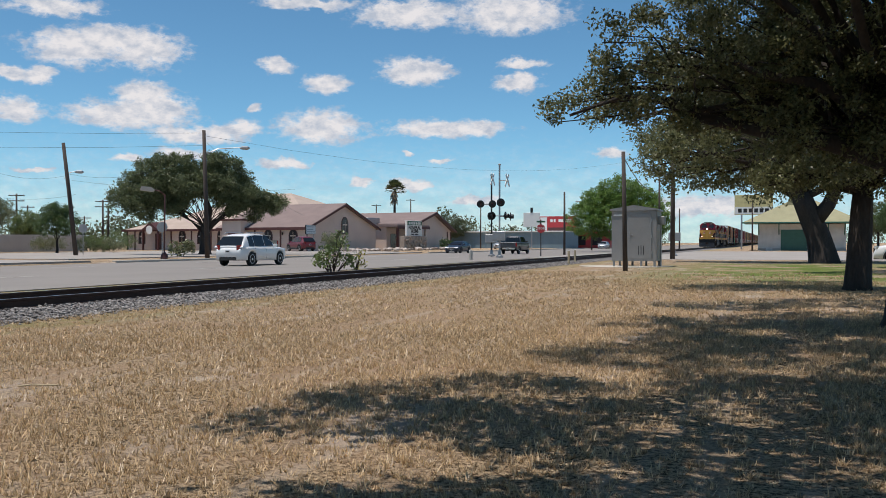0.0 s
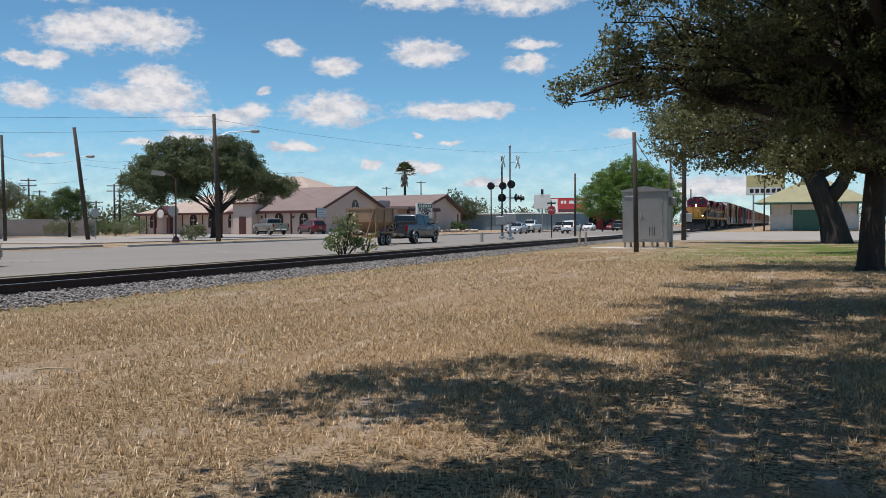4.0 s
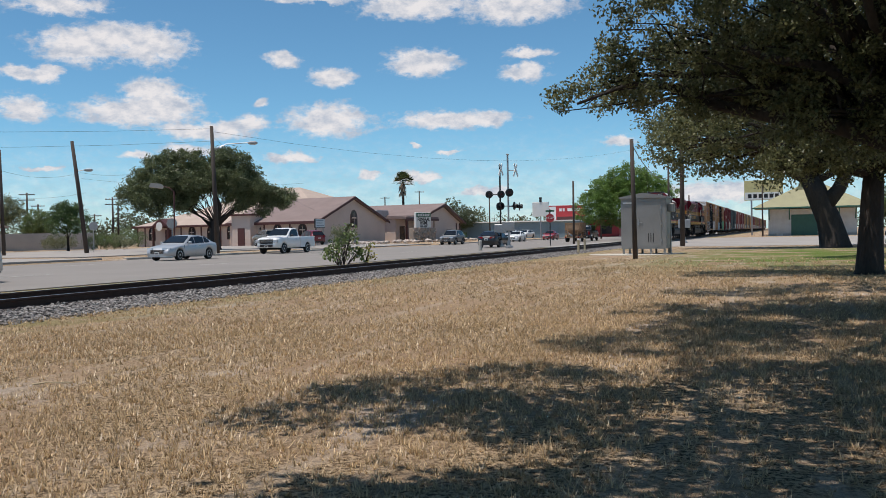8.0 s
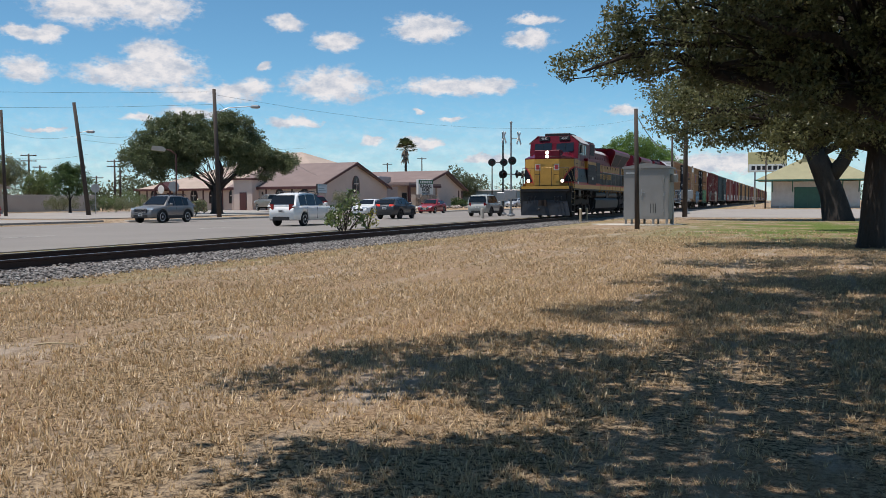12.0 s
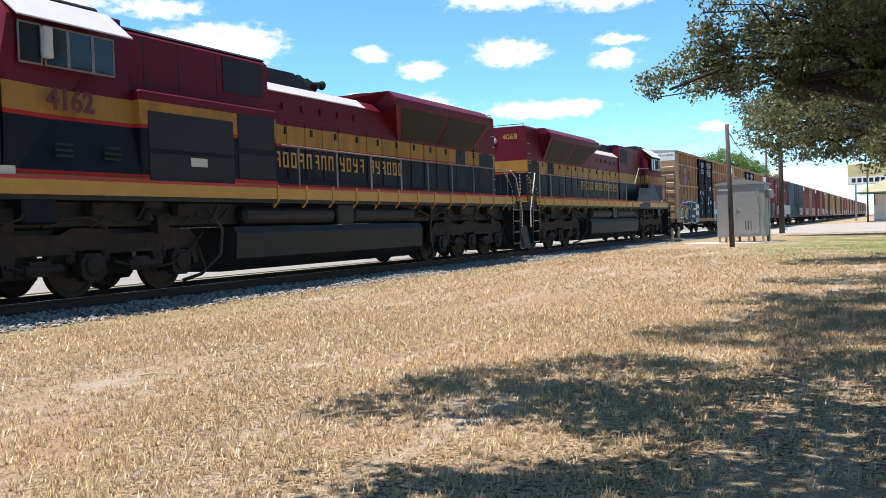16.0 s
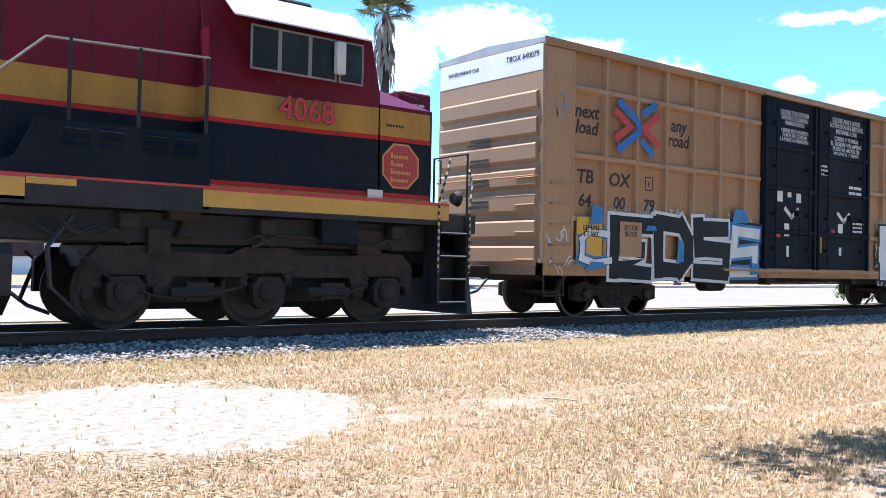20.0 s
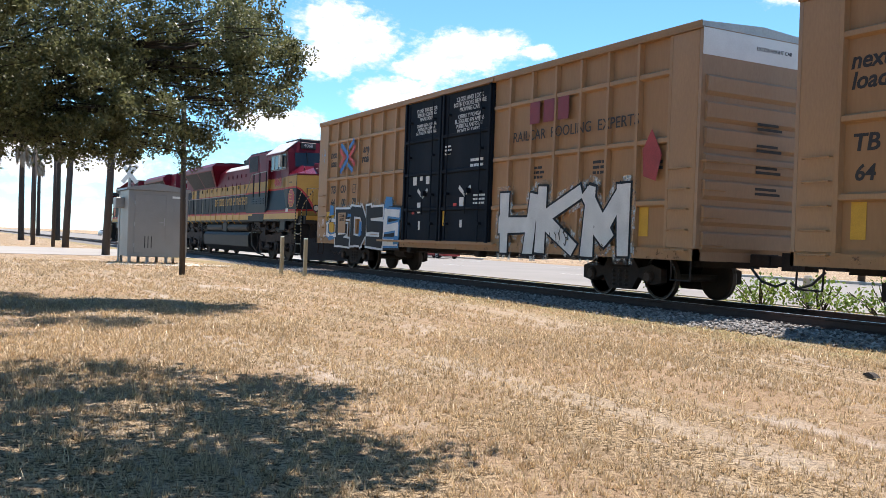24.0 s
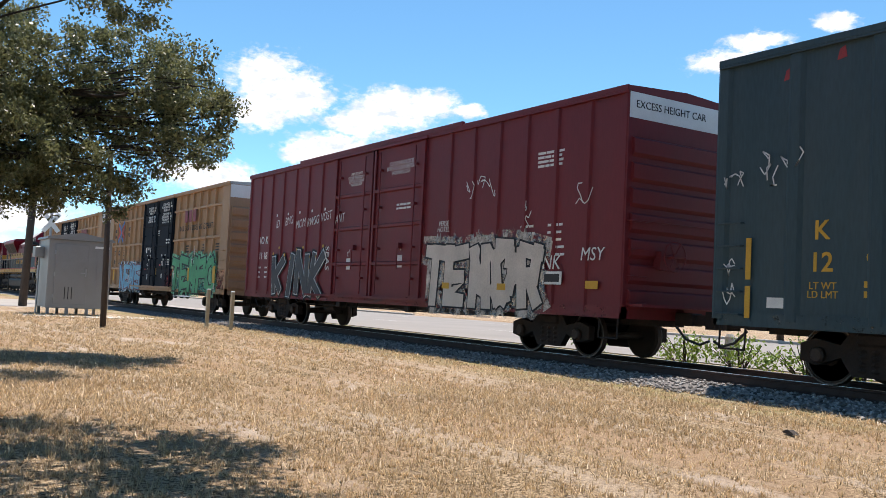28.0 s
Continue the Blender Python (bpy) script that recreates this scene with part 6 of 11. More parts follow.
        for i in range(12):
            y = -9.6 + i * 1.02
            bm = BM()
            box(bm, s * 0.968, s * 1.0, y, y + 0.06, 3.2, 3.36)
            part("door_latch", bm, BK, lo)
        for i in range(5):
            part("lift_lug", box(BM(), s * 0.95, s * 0.985, -1.4 + i * 0.75, -1.28 + i * 0.75, 3.75, 3.9), LV, lo)
    # inverter cabinet on the left side
    part("inverter_cabinet", box(BM(), -1.45, -1.0, 2.6, 6.52, DECK - 0.06, 3.58, 0.03), LV, lo, "full-width electrical cabinet")
    for a, b, c, d in ((2.7, 3.9, 2.72, 3.42), (4.05, 6.35, 2.56, 3.22), (4.05, 6.35, 1.98, 2.48), (2.7, 3.9, 2.12, 2.6)):
        part("cabinet_grille", box(BM(), -1.462, -1.448, a, b, c, d), M["grille"], lo)
    part("cabinet_plate", box(BM(), -1.468, -1.4625, 4.85, 5.3, 2.28, 2.44), M["rail_white"], lo)
    # cab and nose
    cabp = [(6.52, DECK - 0.07), (9.35, DECK - 0.07), (9.32, 3.62), (9.15, 4.40), (9.02, 4.83), (6.52, 4.83)]
    bm = prism(BM(), cabp, -1.46, 1.46, "x")
    for v in bm.verts:
        if v.co.z > 4.6:
            v.co.x *= 0.72
    part("cab", bm, LV, lo, "operator's cab in maroon, gold and navy bands")
    bm = BM()
    nz = [(-1.46, 9.30), (-1.46, 10.33), (-0.74, 10.86), (0.74, 10.86), (1.46, 10.33), (1.46, 9.30)]
    prism(bm, nz, DECK - 0.07, 3.46, "z")
    part("nose", bm, LV, lo, "short nose with bevelled corners")
    bm = BM()
    low = [bm.verts.new((x, y, 3.462)) for x, y in nz]
    up = [bm.verts.new((x, y, z)) for x, y, z in ((-0.95, 9.30, 3.86), (-0.74, 10.25, 3.74), (-0.74, 10.86, 3.60), (0.74, 10.86, 3.60), (0.74, 10.25, 3.74), (0.95, 9.30, 3.86))]
    for a, b, c, d in ((0, 1, 1, 0), (1, 2, 2, 1), (2, 3, 3, 2), (3, 4, 4, 3), (4, 5, 5, 4), (5, 0, 0, 5)):
        bm.faces.new((low[a], low[b], up[c], up[d]))
    bm.faces.new(up)
    part("nose_top", bm, M["loco_gloss"], lo, "glossy sloping maroon nose top")
    part("nose_box", box(BM(), -0.75, 0.75, 10.2, 10.88, 3.40, 3.90, 0.03), M["loco_red"], lo, "raised maroon headlight box")
    for s in (-1, 1):
        part("nose_grab", pipe(BM(), [(s * 1.0, 9.9, 3.70), (s * 1.0, 9.9, 3.80), (s * 1.15, 10.3, 3.70), (s * 1.15, 10.3, 3.60)], 0.012, 5), BK, lo)
        part("nose_grab", pipe(BM(), [(s * 0.2, 10.9, 3.52), (s * 0.2, 10.96, 3.52), (s * 0.66, 10.96, 3.52), (s * 0.66, 10.9, 3.52)], 0.012, 5), BK, lo)
        part("nose_plate", box(BM(), min(s * 0.751, s * 0.757), max(s * 0.751, s * 0.757), 10.45, 10.72, 3.66, 3.70), M["rail_white"], lo)
        part("corner_seam", box(BM(), min(s * 1.452, s * 1.472), max(s * 1.452, s * 1.472), 10.32, 10.345, 1.76, 3.46), BK, lo)
    for s in (-1, 1):
        pl = part("nose_mark", box(BM(), min(s * 0.40, s * 0.71), max(s * 0.40, s * 0.71), 10.8735, 10.879, 2.74, 3.10), M["rail_white"], lo, "small white plate with a red mark")
        part("mark_field", box(BM(), min(s * 0.45, s * 0.66), max(s * 0.45, s * 0.66), 10.8795, 10.883, 2.79, 3.05), M["num_red"], pl)
        part("nose_rung", pipe(BM(), [(s * 0.42, 10.87, 2.5), (s * 0.42, 10.95, 2.5), (s * 0.70, 10.95, 2.5), (s * 0.70, 10.87, 2.5)], 0.014, 5), BK, lo)
    part("nose_door", box(BM(), -0.36, 0.36, 10.874, 10.89, 1.9, 2.9, 0.006), M["gold"], lo, "gold nose door")
    part("nose_panel", box(BM(), -0.73, 0.73, 10.862, 10.873, 1.9, 3.39), M["gold"], lo, "gold painted nose front")
    for s in (-1, 1):
        a, b = Vector((s * 1.46, 10.33, 0)), Vector((s * 0.74, 10.86, 0))
        n = Vector((s * 0.53, 0.72, 0)).normalized()

        def facet(pts, off, nm, mt):
            bm = BM()
            lo_ = [bm.verts.new(a.lerp(b, u) + Vector((0, 0, z)) + n * off) for u, z in pts]
            hi_ = [bm.verts.new(a.lerp(b, u) + Vector((0, 0, z)) + n * (off + 0.004)) for u, z in pts]
            bm.faces.new(lo_[::-1]), bm.faces.new(hi_)
            for i in range(len(pts)):
                bm.faces.new((lo_[i], lo_[(i + 1) % len(pts)], hi_[(i + 1) % len(pts)], hi_[i]))
            part(nm, bm, mt, lo)
        facet([(0.01, 2.955), (0.25, 2.84), (0.5, 2.60), (0.72, 2.32), (0.88, 2.04), (0.93, 1.9), (0.99, 1.9), (0.99, 3.39), (0.01, 3.39)], 0.003, "nose_panel", M["gold"])
        facet([(0.01, 2.895), (0.22, 2.78), (0.46, 2.53), (0.66, 2.26), (0.80, 2.0), (0.93, 1.9), (0.88, 2.06), (0.72, 2.34), (0.5, 2.62), (0.25, 2.86), (0.01, 2.965)], 0.009, "nose_stripe", M["num_red"])
    # roof plate and visor of the cab
    for s in (-1, 1):
        part("cab_roof_edge", prism(BM(), [(s * 1.02, 4.84), (s * 1.60, 4.37), (s * 1.60, 4.395), (s * 1.03, 4.87)], 6.78, 9.08, "y"), M["roof_grey"], lo, "pale sun visor over the side windows")
        for a, b in ((7.12, 7.52), (7.58, 8.02), (8.08, 8.48), (8.58, 8.96)):
            w = part("cab_window", box(BM(), s * 1.462, s * 1.468, a, b, 3.74, 4.30), M["cabglass"], lo, "dark side window")
            bm = BM()
            for p in ((a - 0.03, b + 0.03, 3.69, 3.72), (a - 0.03, b + 0.03, 4.30, 4.33), (a - 0.03, a, 3.72, 4.3), (b, b + 0.03, 3.72, 4.3)):
                box(bm, s * 1.462, s * 1.478, *p)
            part("window_frame", bm, M["rail_dull"], w)
        part("mirror", box(BM(), min(s * 1.50, s * 1.60), max(s * 1.50, s * 1.60), 8.44, 8.60, 3.80, 4.28, 0.01), M["rail_white"], lo)
        # windscreens on the sloping front
        bm = BM()
        x0, x1 = (0.14, 1.18) if s > 0 else (-1.18, -0.14)
        bm.faces.new([bm.verts.new(p) for p in ((x0, 9.297, 3.90), (x1, 9.297, 3.80), (x1 * 1.0, 9.185, 4.36), (x0, 9.175, 4.42))])
        part("windscreen", bm, M["cabglass"], lo, "dark windscreen")
        part("wiper", pipe(BM(), [(s * 0.7, 9.20, 4.44), (s * 0.66, 9.31, 3.95)], 0.012, 5), BK, lo)
        nb = part("number_board", box(BM(), min(s * 0.30, s * 0.92), max(s * 0.30, s * 0.92), 8.98, 9.16, 4.55, 4.80, 0.01), M["black"], lo)
        text("board_number", number, 0.19, M["stencil_white"], nb, Matrix.Translation((s * 0.61, 9.164, 4.675)) @ pose(0, 0, 0, 90, 0, 180))
        text("number_outline", number, 0.47, M["num_dark"], lo, both(1.464, 8.03, 3.19, s), bold=0.018, extrude=0.001)
        text("cab_number", number, 0.47, num_mat, lo, both(1.469, 8.03, 3.19, s), bold=0.004)
        # company emblem and name as plain shapes
        def octagon(r):
            return [(9.74 + r * math.cos(radians(22.5 + 45 * k)), 2.52 + r * math.sin(radians(22.5 + 45 * k))) for k in range(8)]
        em = part("emblem", prism(BM(), octagon(0.355), s * 1.467, s * 1.471, "x"), M["num_red"], lo, "red octagonal emblem with a gold rim")
        part("emblem_rim", prism(BM(), octagon(0.385), s * 1.462, s * 1.466, "x"), M["gold"], em)
        part("emblem_field", prism(BM(), octagon(0.325), s * 1.472, s * 1.474, "x"), M["emblem_red"], em)
        for i, wd in enumerate((0.36, 0.26, 0.42, 0.36)):
            bm = BM()
            y0 = 9.74 - s * 0.20
            for k in range(int(wd / 0.05)):
                h = 0.085 if k == 0 else 0.05
                ya, yb = sorted((y0 + s * k * 0.05, y0 + s * (k * 0.05 + 0.034)))
                box(bm, min(s * 1.475, s * 1.478), max(s * 1.475, s * 1.478), ya, yb, 2.64 - i * 0.125, 2.64 + h - i * 0.125)
            part("emblem_mark", bm, M["gold"], em)
        y = -3.72
        for n in (6, 4, 8):
            for i in range(n):
                bm = BM()
                xa, xb = min(s * 0.972, s * 0.978), max(s * 0.972, s * 0.978)
                kind = rng.randint(0, 3)
                box(bm, xa, xb, y, y + 0.055, 2.45, 2.80)
                if kind != 2:
                    box(bm, xa, xb, y + 0.15, y + 0.205, 2.45 if kind != 1 else 2.62, 2.80)
                for z in ((2.745, 2.80), (2.45, 2.505), (2.60, 2.655), (2.745, 2.80))[kind:kind + 2]:
                    box(bm, xa, xb, y + 0.055, y + 0.15, *z)
                part("name_bar", bm, M["gold"], lo)
                y += 0.305
            y += 0.20
        stencil = BM()
        for i in range(6):
            box(stencil, s * 1.463, s * 1.467, 9.45 + i * 0.06, 9.49 + i * 0.06, 3.13, 3.17)
        part("stencil_line", stencil, M["stencil_dark"], lo)
        for yy, zz in ((7.2, 2.3), (8.2, 2.3)) if s < 0 else ():
            for j in range(3):
                part("vent_slot", box(BM(), s * 1.462, s * 1.472, yy - 0.18, yy + 0.18, zz + j * 0.09, zz + 0.035 + j * 0.09), BK, lo)
        part("cab_placard", box(BM(), min(s * 1.463, s * 1.468), max(s * 1.463, s * 1.468), 9.12, 9.40, 1.86, 2.12), M["rail_white"], lo)
    # air conditioner, antenna
    part("roof_unit", box(BM(), -0.75, 0.75, 6.7, 8.5, 4.82, 5.03, 0.04), BK, lo)
    # headlights
    for z in (3.54, 3.76):
        h = part("headlight", lathe(BM(), [(10.88, 0.10), (10.91, 0.09), (10.92, 0.02)], "y", 14, (0, 0, z)), M["lamp_on"] if lit else M["lamp_off"], lo, "lit headlight" if lit else "")
    for s in (-1, 1):
        bm = BM()
        lathe(bm, [(11.20, 0.10), (11.30, 0.14)], "y", 14, (s * 1.0, 0, 2.12))
        part("ditch_light_case", bm, BK, lo)
        part("ditch_light", lathe(BM(), [(11.30, 0.095), (11.32, 0.08)], "y", 14, (s * 1.0, 0, 2.12)), M["lamp_on"] if lit else M["lamp_off"], lo)
        # front platform rails
        rail_run(lo, [(s * 0.35, 11.28, DECK), (s * 0.35, 11.28, 2.86), (s * 1.35, 11.22, 2.86), (s * 1.35, 11.22, DECK)], 0.022, BK)
        rail_run(lo, [(s * 1.0, 10.86, 2.75), (s * 1.0, 10.92, 2.75), (s * 1.0, 10.92, 2.35), (s * 1.0, 10.86, 2.35)], 0.012, BK)
        rail_run(lo, [(s * 0.35, -11.3, DECK), (s * 0.35, -11.3, 2.86), (s * 1.35, -11.25, 2.86), (s * 1.35, -11.25, DECK)], 0.022, BK)
        rail_run(lo, [(s * 1.42, -10.6, 2.86), (s * 1.5, -10.9, 2.6), (s * 1.5, -11.35, 1.5), (s * 1.5, -11.35, 0.9)], 0.022, M["rail_white"])
        rail_run(lo, [(s * 1.46, -10.2, DECK), (s * 1.46, -10.2, 2.85), (s * 1.46, -8.0, 2.85), (s * 1.46, -4, 2.84), (s * 1.46, 0, 2.85), (s * 1.46, 2.5 if s < 0 else 3.5, 2.87)], 0.02, M["rail_dull"])
        for i in range(8):
            part("rail_post", cyl(BM(), (s * 1.46, -9.0 + i * 1.55, DECK - 0.1), (s * 1.46, -9.0 + i * 1.55, 2.85), 0.022, 6), M["rail_dull"], lo)
        if s > 0:
            rail_run(lo, [(s * 1.46, 3.5, 2.87), (s * 1.46, 4.36, 3.68), (s * 1.46, 6.5, 3.74)], 0.02, M["rail_dull"])
            for y in (4.65, 5.53, 6.46):
                part("rail_post", cyl(BM(), (s * 1.46, y, 2.6), (s * 1.46, y, 3.72), 0.028, 6), BK, lo)
            part("cab_door", box(BM(), 1.03, 1.4, 6.49, 6.515, DECK, 4.2), LV, lo)
            part("walkway_screen", prism(BM(), [(3.75, 1.66), (3.75, 2.05), (4.02, 2.2), (4.25, 2.67), (6.515, 2.69), (6.515, 1.66)], 1.475, 1.50, "x"), M["loco_navy"], lo, "navy louvred walkway screen")
            for yy in (4.75, 5.75):
                for j in range(3):
                    for q in (0, 0.42):
                        part("screen_louvre", prism(BM(), [(1.5, 2.38 + j * 0.1), (1.53, 2.37 + j * 0.1), (1.5, 2.42 + j * 0.1)], yy + q - 0.16, yy + q + 0.16, "y"), M["loco_navy"], lo)
    part("front_platform", box(BM(), -1.45, 1.45, 10.6, 11.35, 1.50, DECK, 0.02), BK, lo)
    part("front_stripe", box(BM(), -1.4, 1.4, 11.35, 11.362, 1.66, DECK), M["gold"], lo)
    part("rear_platform", box(BM(), -1.45, 1.45, -11.4, -10.2, 1.50, DECK, 0.02), BK, lo)
    steps(lo, 10.82, 1)
    steps(lo, -10.82, -1)
    for y, d in ((11.35, 1), (-11.4, -1)):
        bm = BM()
        prism(bm, [(-1.45, 0.14), (1.45, 0.14), (1.3, 0.95), (0.5, 1.02), (-0.5, 1.02), (-1.3, 0.95)], y - d * 0.15, y - d * 0.05, "y")
        for v in bm.verts:
            v.co.y += d * (0.32 * (1 - abs(v.co.x) / 1.45)) * (1.25 - v.co.z)
        part("plow", bm, M["plow"], lo, "dark blue-grey steel snow plow")
        part("end_sheet", box(BM(), -1.2, 1.2, y - d * 0.2, y - d * 0.1, 0.95, 1.5), BK, lo)
        for i in range(3):
            for q in (-1, 1):
                x = q * (0.55 + i * 0.2)
                part("air_hose", pipe(BM(), [(x, y - d * 0.12, 1.25), (x + q * 0.03, y + d * 0.06, 1.18), (x + q * 0.08, y + d * 0.07, 0.95 - 0.06 * i), (x + q * 0.14, y + d * 0.02, 0.85)], 0.02, 6), BK, lo)
        coupler(lo, y - d * 0.5, d)
    # rear end
    for x in (-0.16, 0.16):
        part("rear_headlight", lathe(BM(), [(-10.27, 0.11), (-10.31, 0.1), (-10.32, 0.02)], "y", 12, (x - 0.45, 0, 4.18)), M["lamp_off"], lo)
    text("rear_number", number, 0.30, M["gold"], lo, Matrix.Translation((0.35, -10.275, 4.28)) @ pose(0, 0, 0, 90, 0, 0))
    for s in (-1, 1):
        bm = BM()
        for i in range(6):
            z = 2.2 + i * 0.36
            pipe(bm, [(s * 0.96, -10.15, z), (s * 1.04, -10.15, z), (s * 1.04, -10.0, z), (s * 0.96, -10.0, z)], 0.012, 5)
        part("grab_iron", bm, M["rail_white"], lo)
    return lo


trailing = locomotive("4068", M["num_red"], False, "maroon, gold and navy diesel locomotive running cab-last before the wagons", 1)
MOVES.append((trailing, train_rows(-12.83)))
leading = locomotive("4162", M["num_dark"], True, "maroon, gold and navy diesel locomotive leading with lit headlights", 2)
MOVES.append((leading, train_rows(-36.38, 180)))

# ---- trees and shrubs ----
M["bark"] = mat("oak_bark", (0.040, 0.032, 0.027), 0.95, 0, 4, 0.4, 25, 0.9, streak=0.3, depth=0.04)
M["oak_leaf"] = leaf_mat("live_oak_leaf", (0.024, 0.034, 0.014), (0.255, 0.262, 0.118), 0.9, 0.42)
M["oak_leaf_far"] = leaf_mat("far_oak_leaf", (0.034, 0.048, 0.022), (0.14, 0.165, 0.075), 0.4, 0.2)
M["chapel_leaf"] = leaf_mat("grey_green_oak_leaf", (0.050, 0.070, 0.031), (0.21, 0.24, 0.11), 0.5, 0.3)
M["bright_leaf"] = leaf_mat("bright_green_leaf", (0.06, 0.12, 0.02), (0.22, 0.34, 0.07), 0.5, 0.3)
M["bush_leaf"] = leaf_mat("bush_leaf", (0.06, 0.09, 0.032), (0.21, 0.27, 0.09), 1.0, 0.3)
M["brush_leaf"] = leaf_mat("brush_leaf", (0.10, 0.115, 0.06), (0.27, 0.28, 0.14), 0.3, 0.25)
M["hedge_leaf"] = leaf_mat("hedge_leaf", (0.06, 0.11, 0.015), (0.26, 0.36, 0.06), 1.2, 0.35)
M["bush_dark"] = leaf_mat("dark_green_leaf", (0.03, 0.06, 0.018), (0.12, 0.19, 0.055), 1.0, 0.25)
M["yellowish"] = leaf_mat("olive_leaf", (0.09, 0.09, 0.02), (0.26, 0.24, 0.06), 1.0, 0.3)
M["yellow_leaf"] = leaf_mat("yellowish_leaf", (0.16, 0.17, 0.03), (0.42, 0.38, 0.06), 1.0, 0.3)
M["frond"] = leaf_mat("palm_frond", (0.03, 0.045, 0.015), (0.12, 0.14, 0.055), 0.6, 0.2)
M["dead_frond"] = leaf_mat("dead_palm_frond", (0.14, 0.11, 0.075), (0.36, 0.30, 0.22), 0.8, 0.15)


def leaf_cloud(clumps, per, size, rng, flat=0.55):
    """Leaves round the given clump centres (x, y, z, radius), as arrays of corners: four to a leaf, folded along its middle."""
    c = np.repeat(np.array(clumps), per, axis=0)
    n = len(c)
    d = rng.normal(size=(n, 3))
    d /= np.linalg.norm(d, axis=1, keepdims=True) + 1e-9
    r = c[:, 3:4] * rng.random((n, 1)) ** 0.45
    p = c[:, :3] + d * r * np.array([1, 1, flat + 0.25])
    a = rng.normal(size=(n, 3))
    a[:, 2] -= 0.25
    a /= np.linalg.norm(a, axis=1, keepdims=True)
    up = rng.normal(size=(n, 3)) * 0.7 + np.array([0, 0, 0.8])
    b = np.cross(a, up)
    b /= np.linalg.norm(b, axis=1, keepdims=True) + 1e-9
    L = size * rng.uniform(0.7, 1.3, (n, 1))
    w = L * 0.27
    v = np.stack([p - a * L * 0.5, p + b * w, p + a * L * 0.5, p - b * w], 1)
    return v.reshape(-1, 3)


def leaf_mesh(name, v, material):
    n = len(v) // 4
    me = bpy.data.meshes.new(name)
    me.vertices.add(4 * n)
    me.vertices.foreach_set("co", v.ravel())
    me.loops.add(4 * n)
    me.loops.foreach_set("vertex_index", np.arange(4 * n))
    me.polygons.add(n)
    me.polygons.foreach_set("loop_start", np.arange(n) * 4)
    me.update(calc_edges=True)
    me.materials.append(material)
    return me


def limb(bm, pts, r0, r1, seg=8):
    """A tapered, bent limb through the points."""
    pts = [Vector(p) for p in pts]
    rings = []
    n = len(pts)
    for i, p in enumerate(pts):
        d = (pts[min(i + 1, n - 1)] - pts[max(i - 1, 0)]).normalized()
        u = d.orthogonal().normalized() if abs(d.z) < 0.9 else (Vector((1, 0, 0)) - d * d.x).normalized()
        v = d.cross(u)
        r = r0 + (r1 - r0) * i / (n - 1)
        rings.append([bm.verts.new(p + (u * math.cos(2 * math.pi * k / seg) + v * math.sin(2 * math.pi * k / seg)) * r * (1 + 0.12 * math.sin(3 * k + i))) for k in range(seg)])
    for a, b in zip(rings[:-1], rings[1:]):
        for k in range(seg):
            bm.faces.new((a[k], a[(k + 1) % seg], b[(k + 1) % seg], b[k]))
    bm.faces.new(rings[-1])
    bm.faces.new(rings[0][::-1])


def bend(a, b, rng, n=6, sag=0.15):
    a, b = Vector(a), Vector(b)
    L = (b - a).length
    out = []
    for i in range(n + 1):
        t = i / n
        p = a.lerp(b, t)
        p.z += math.sin(t * math.pi) * sag * L
        if 0 < i < n:
            p += Vector((rng.uniform(-1, 1), rng.uniform(-1, 1), rng.uniform(-1, 1))) * L * 0.035
        out.append(p)
    return out


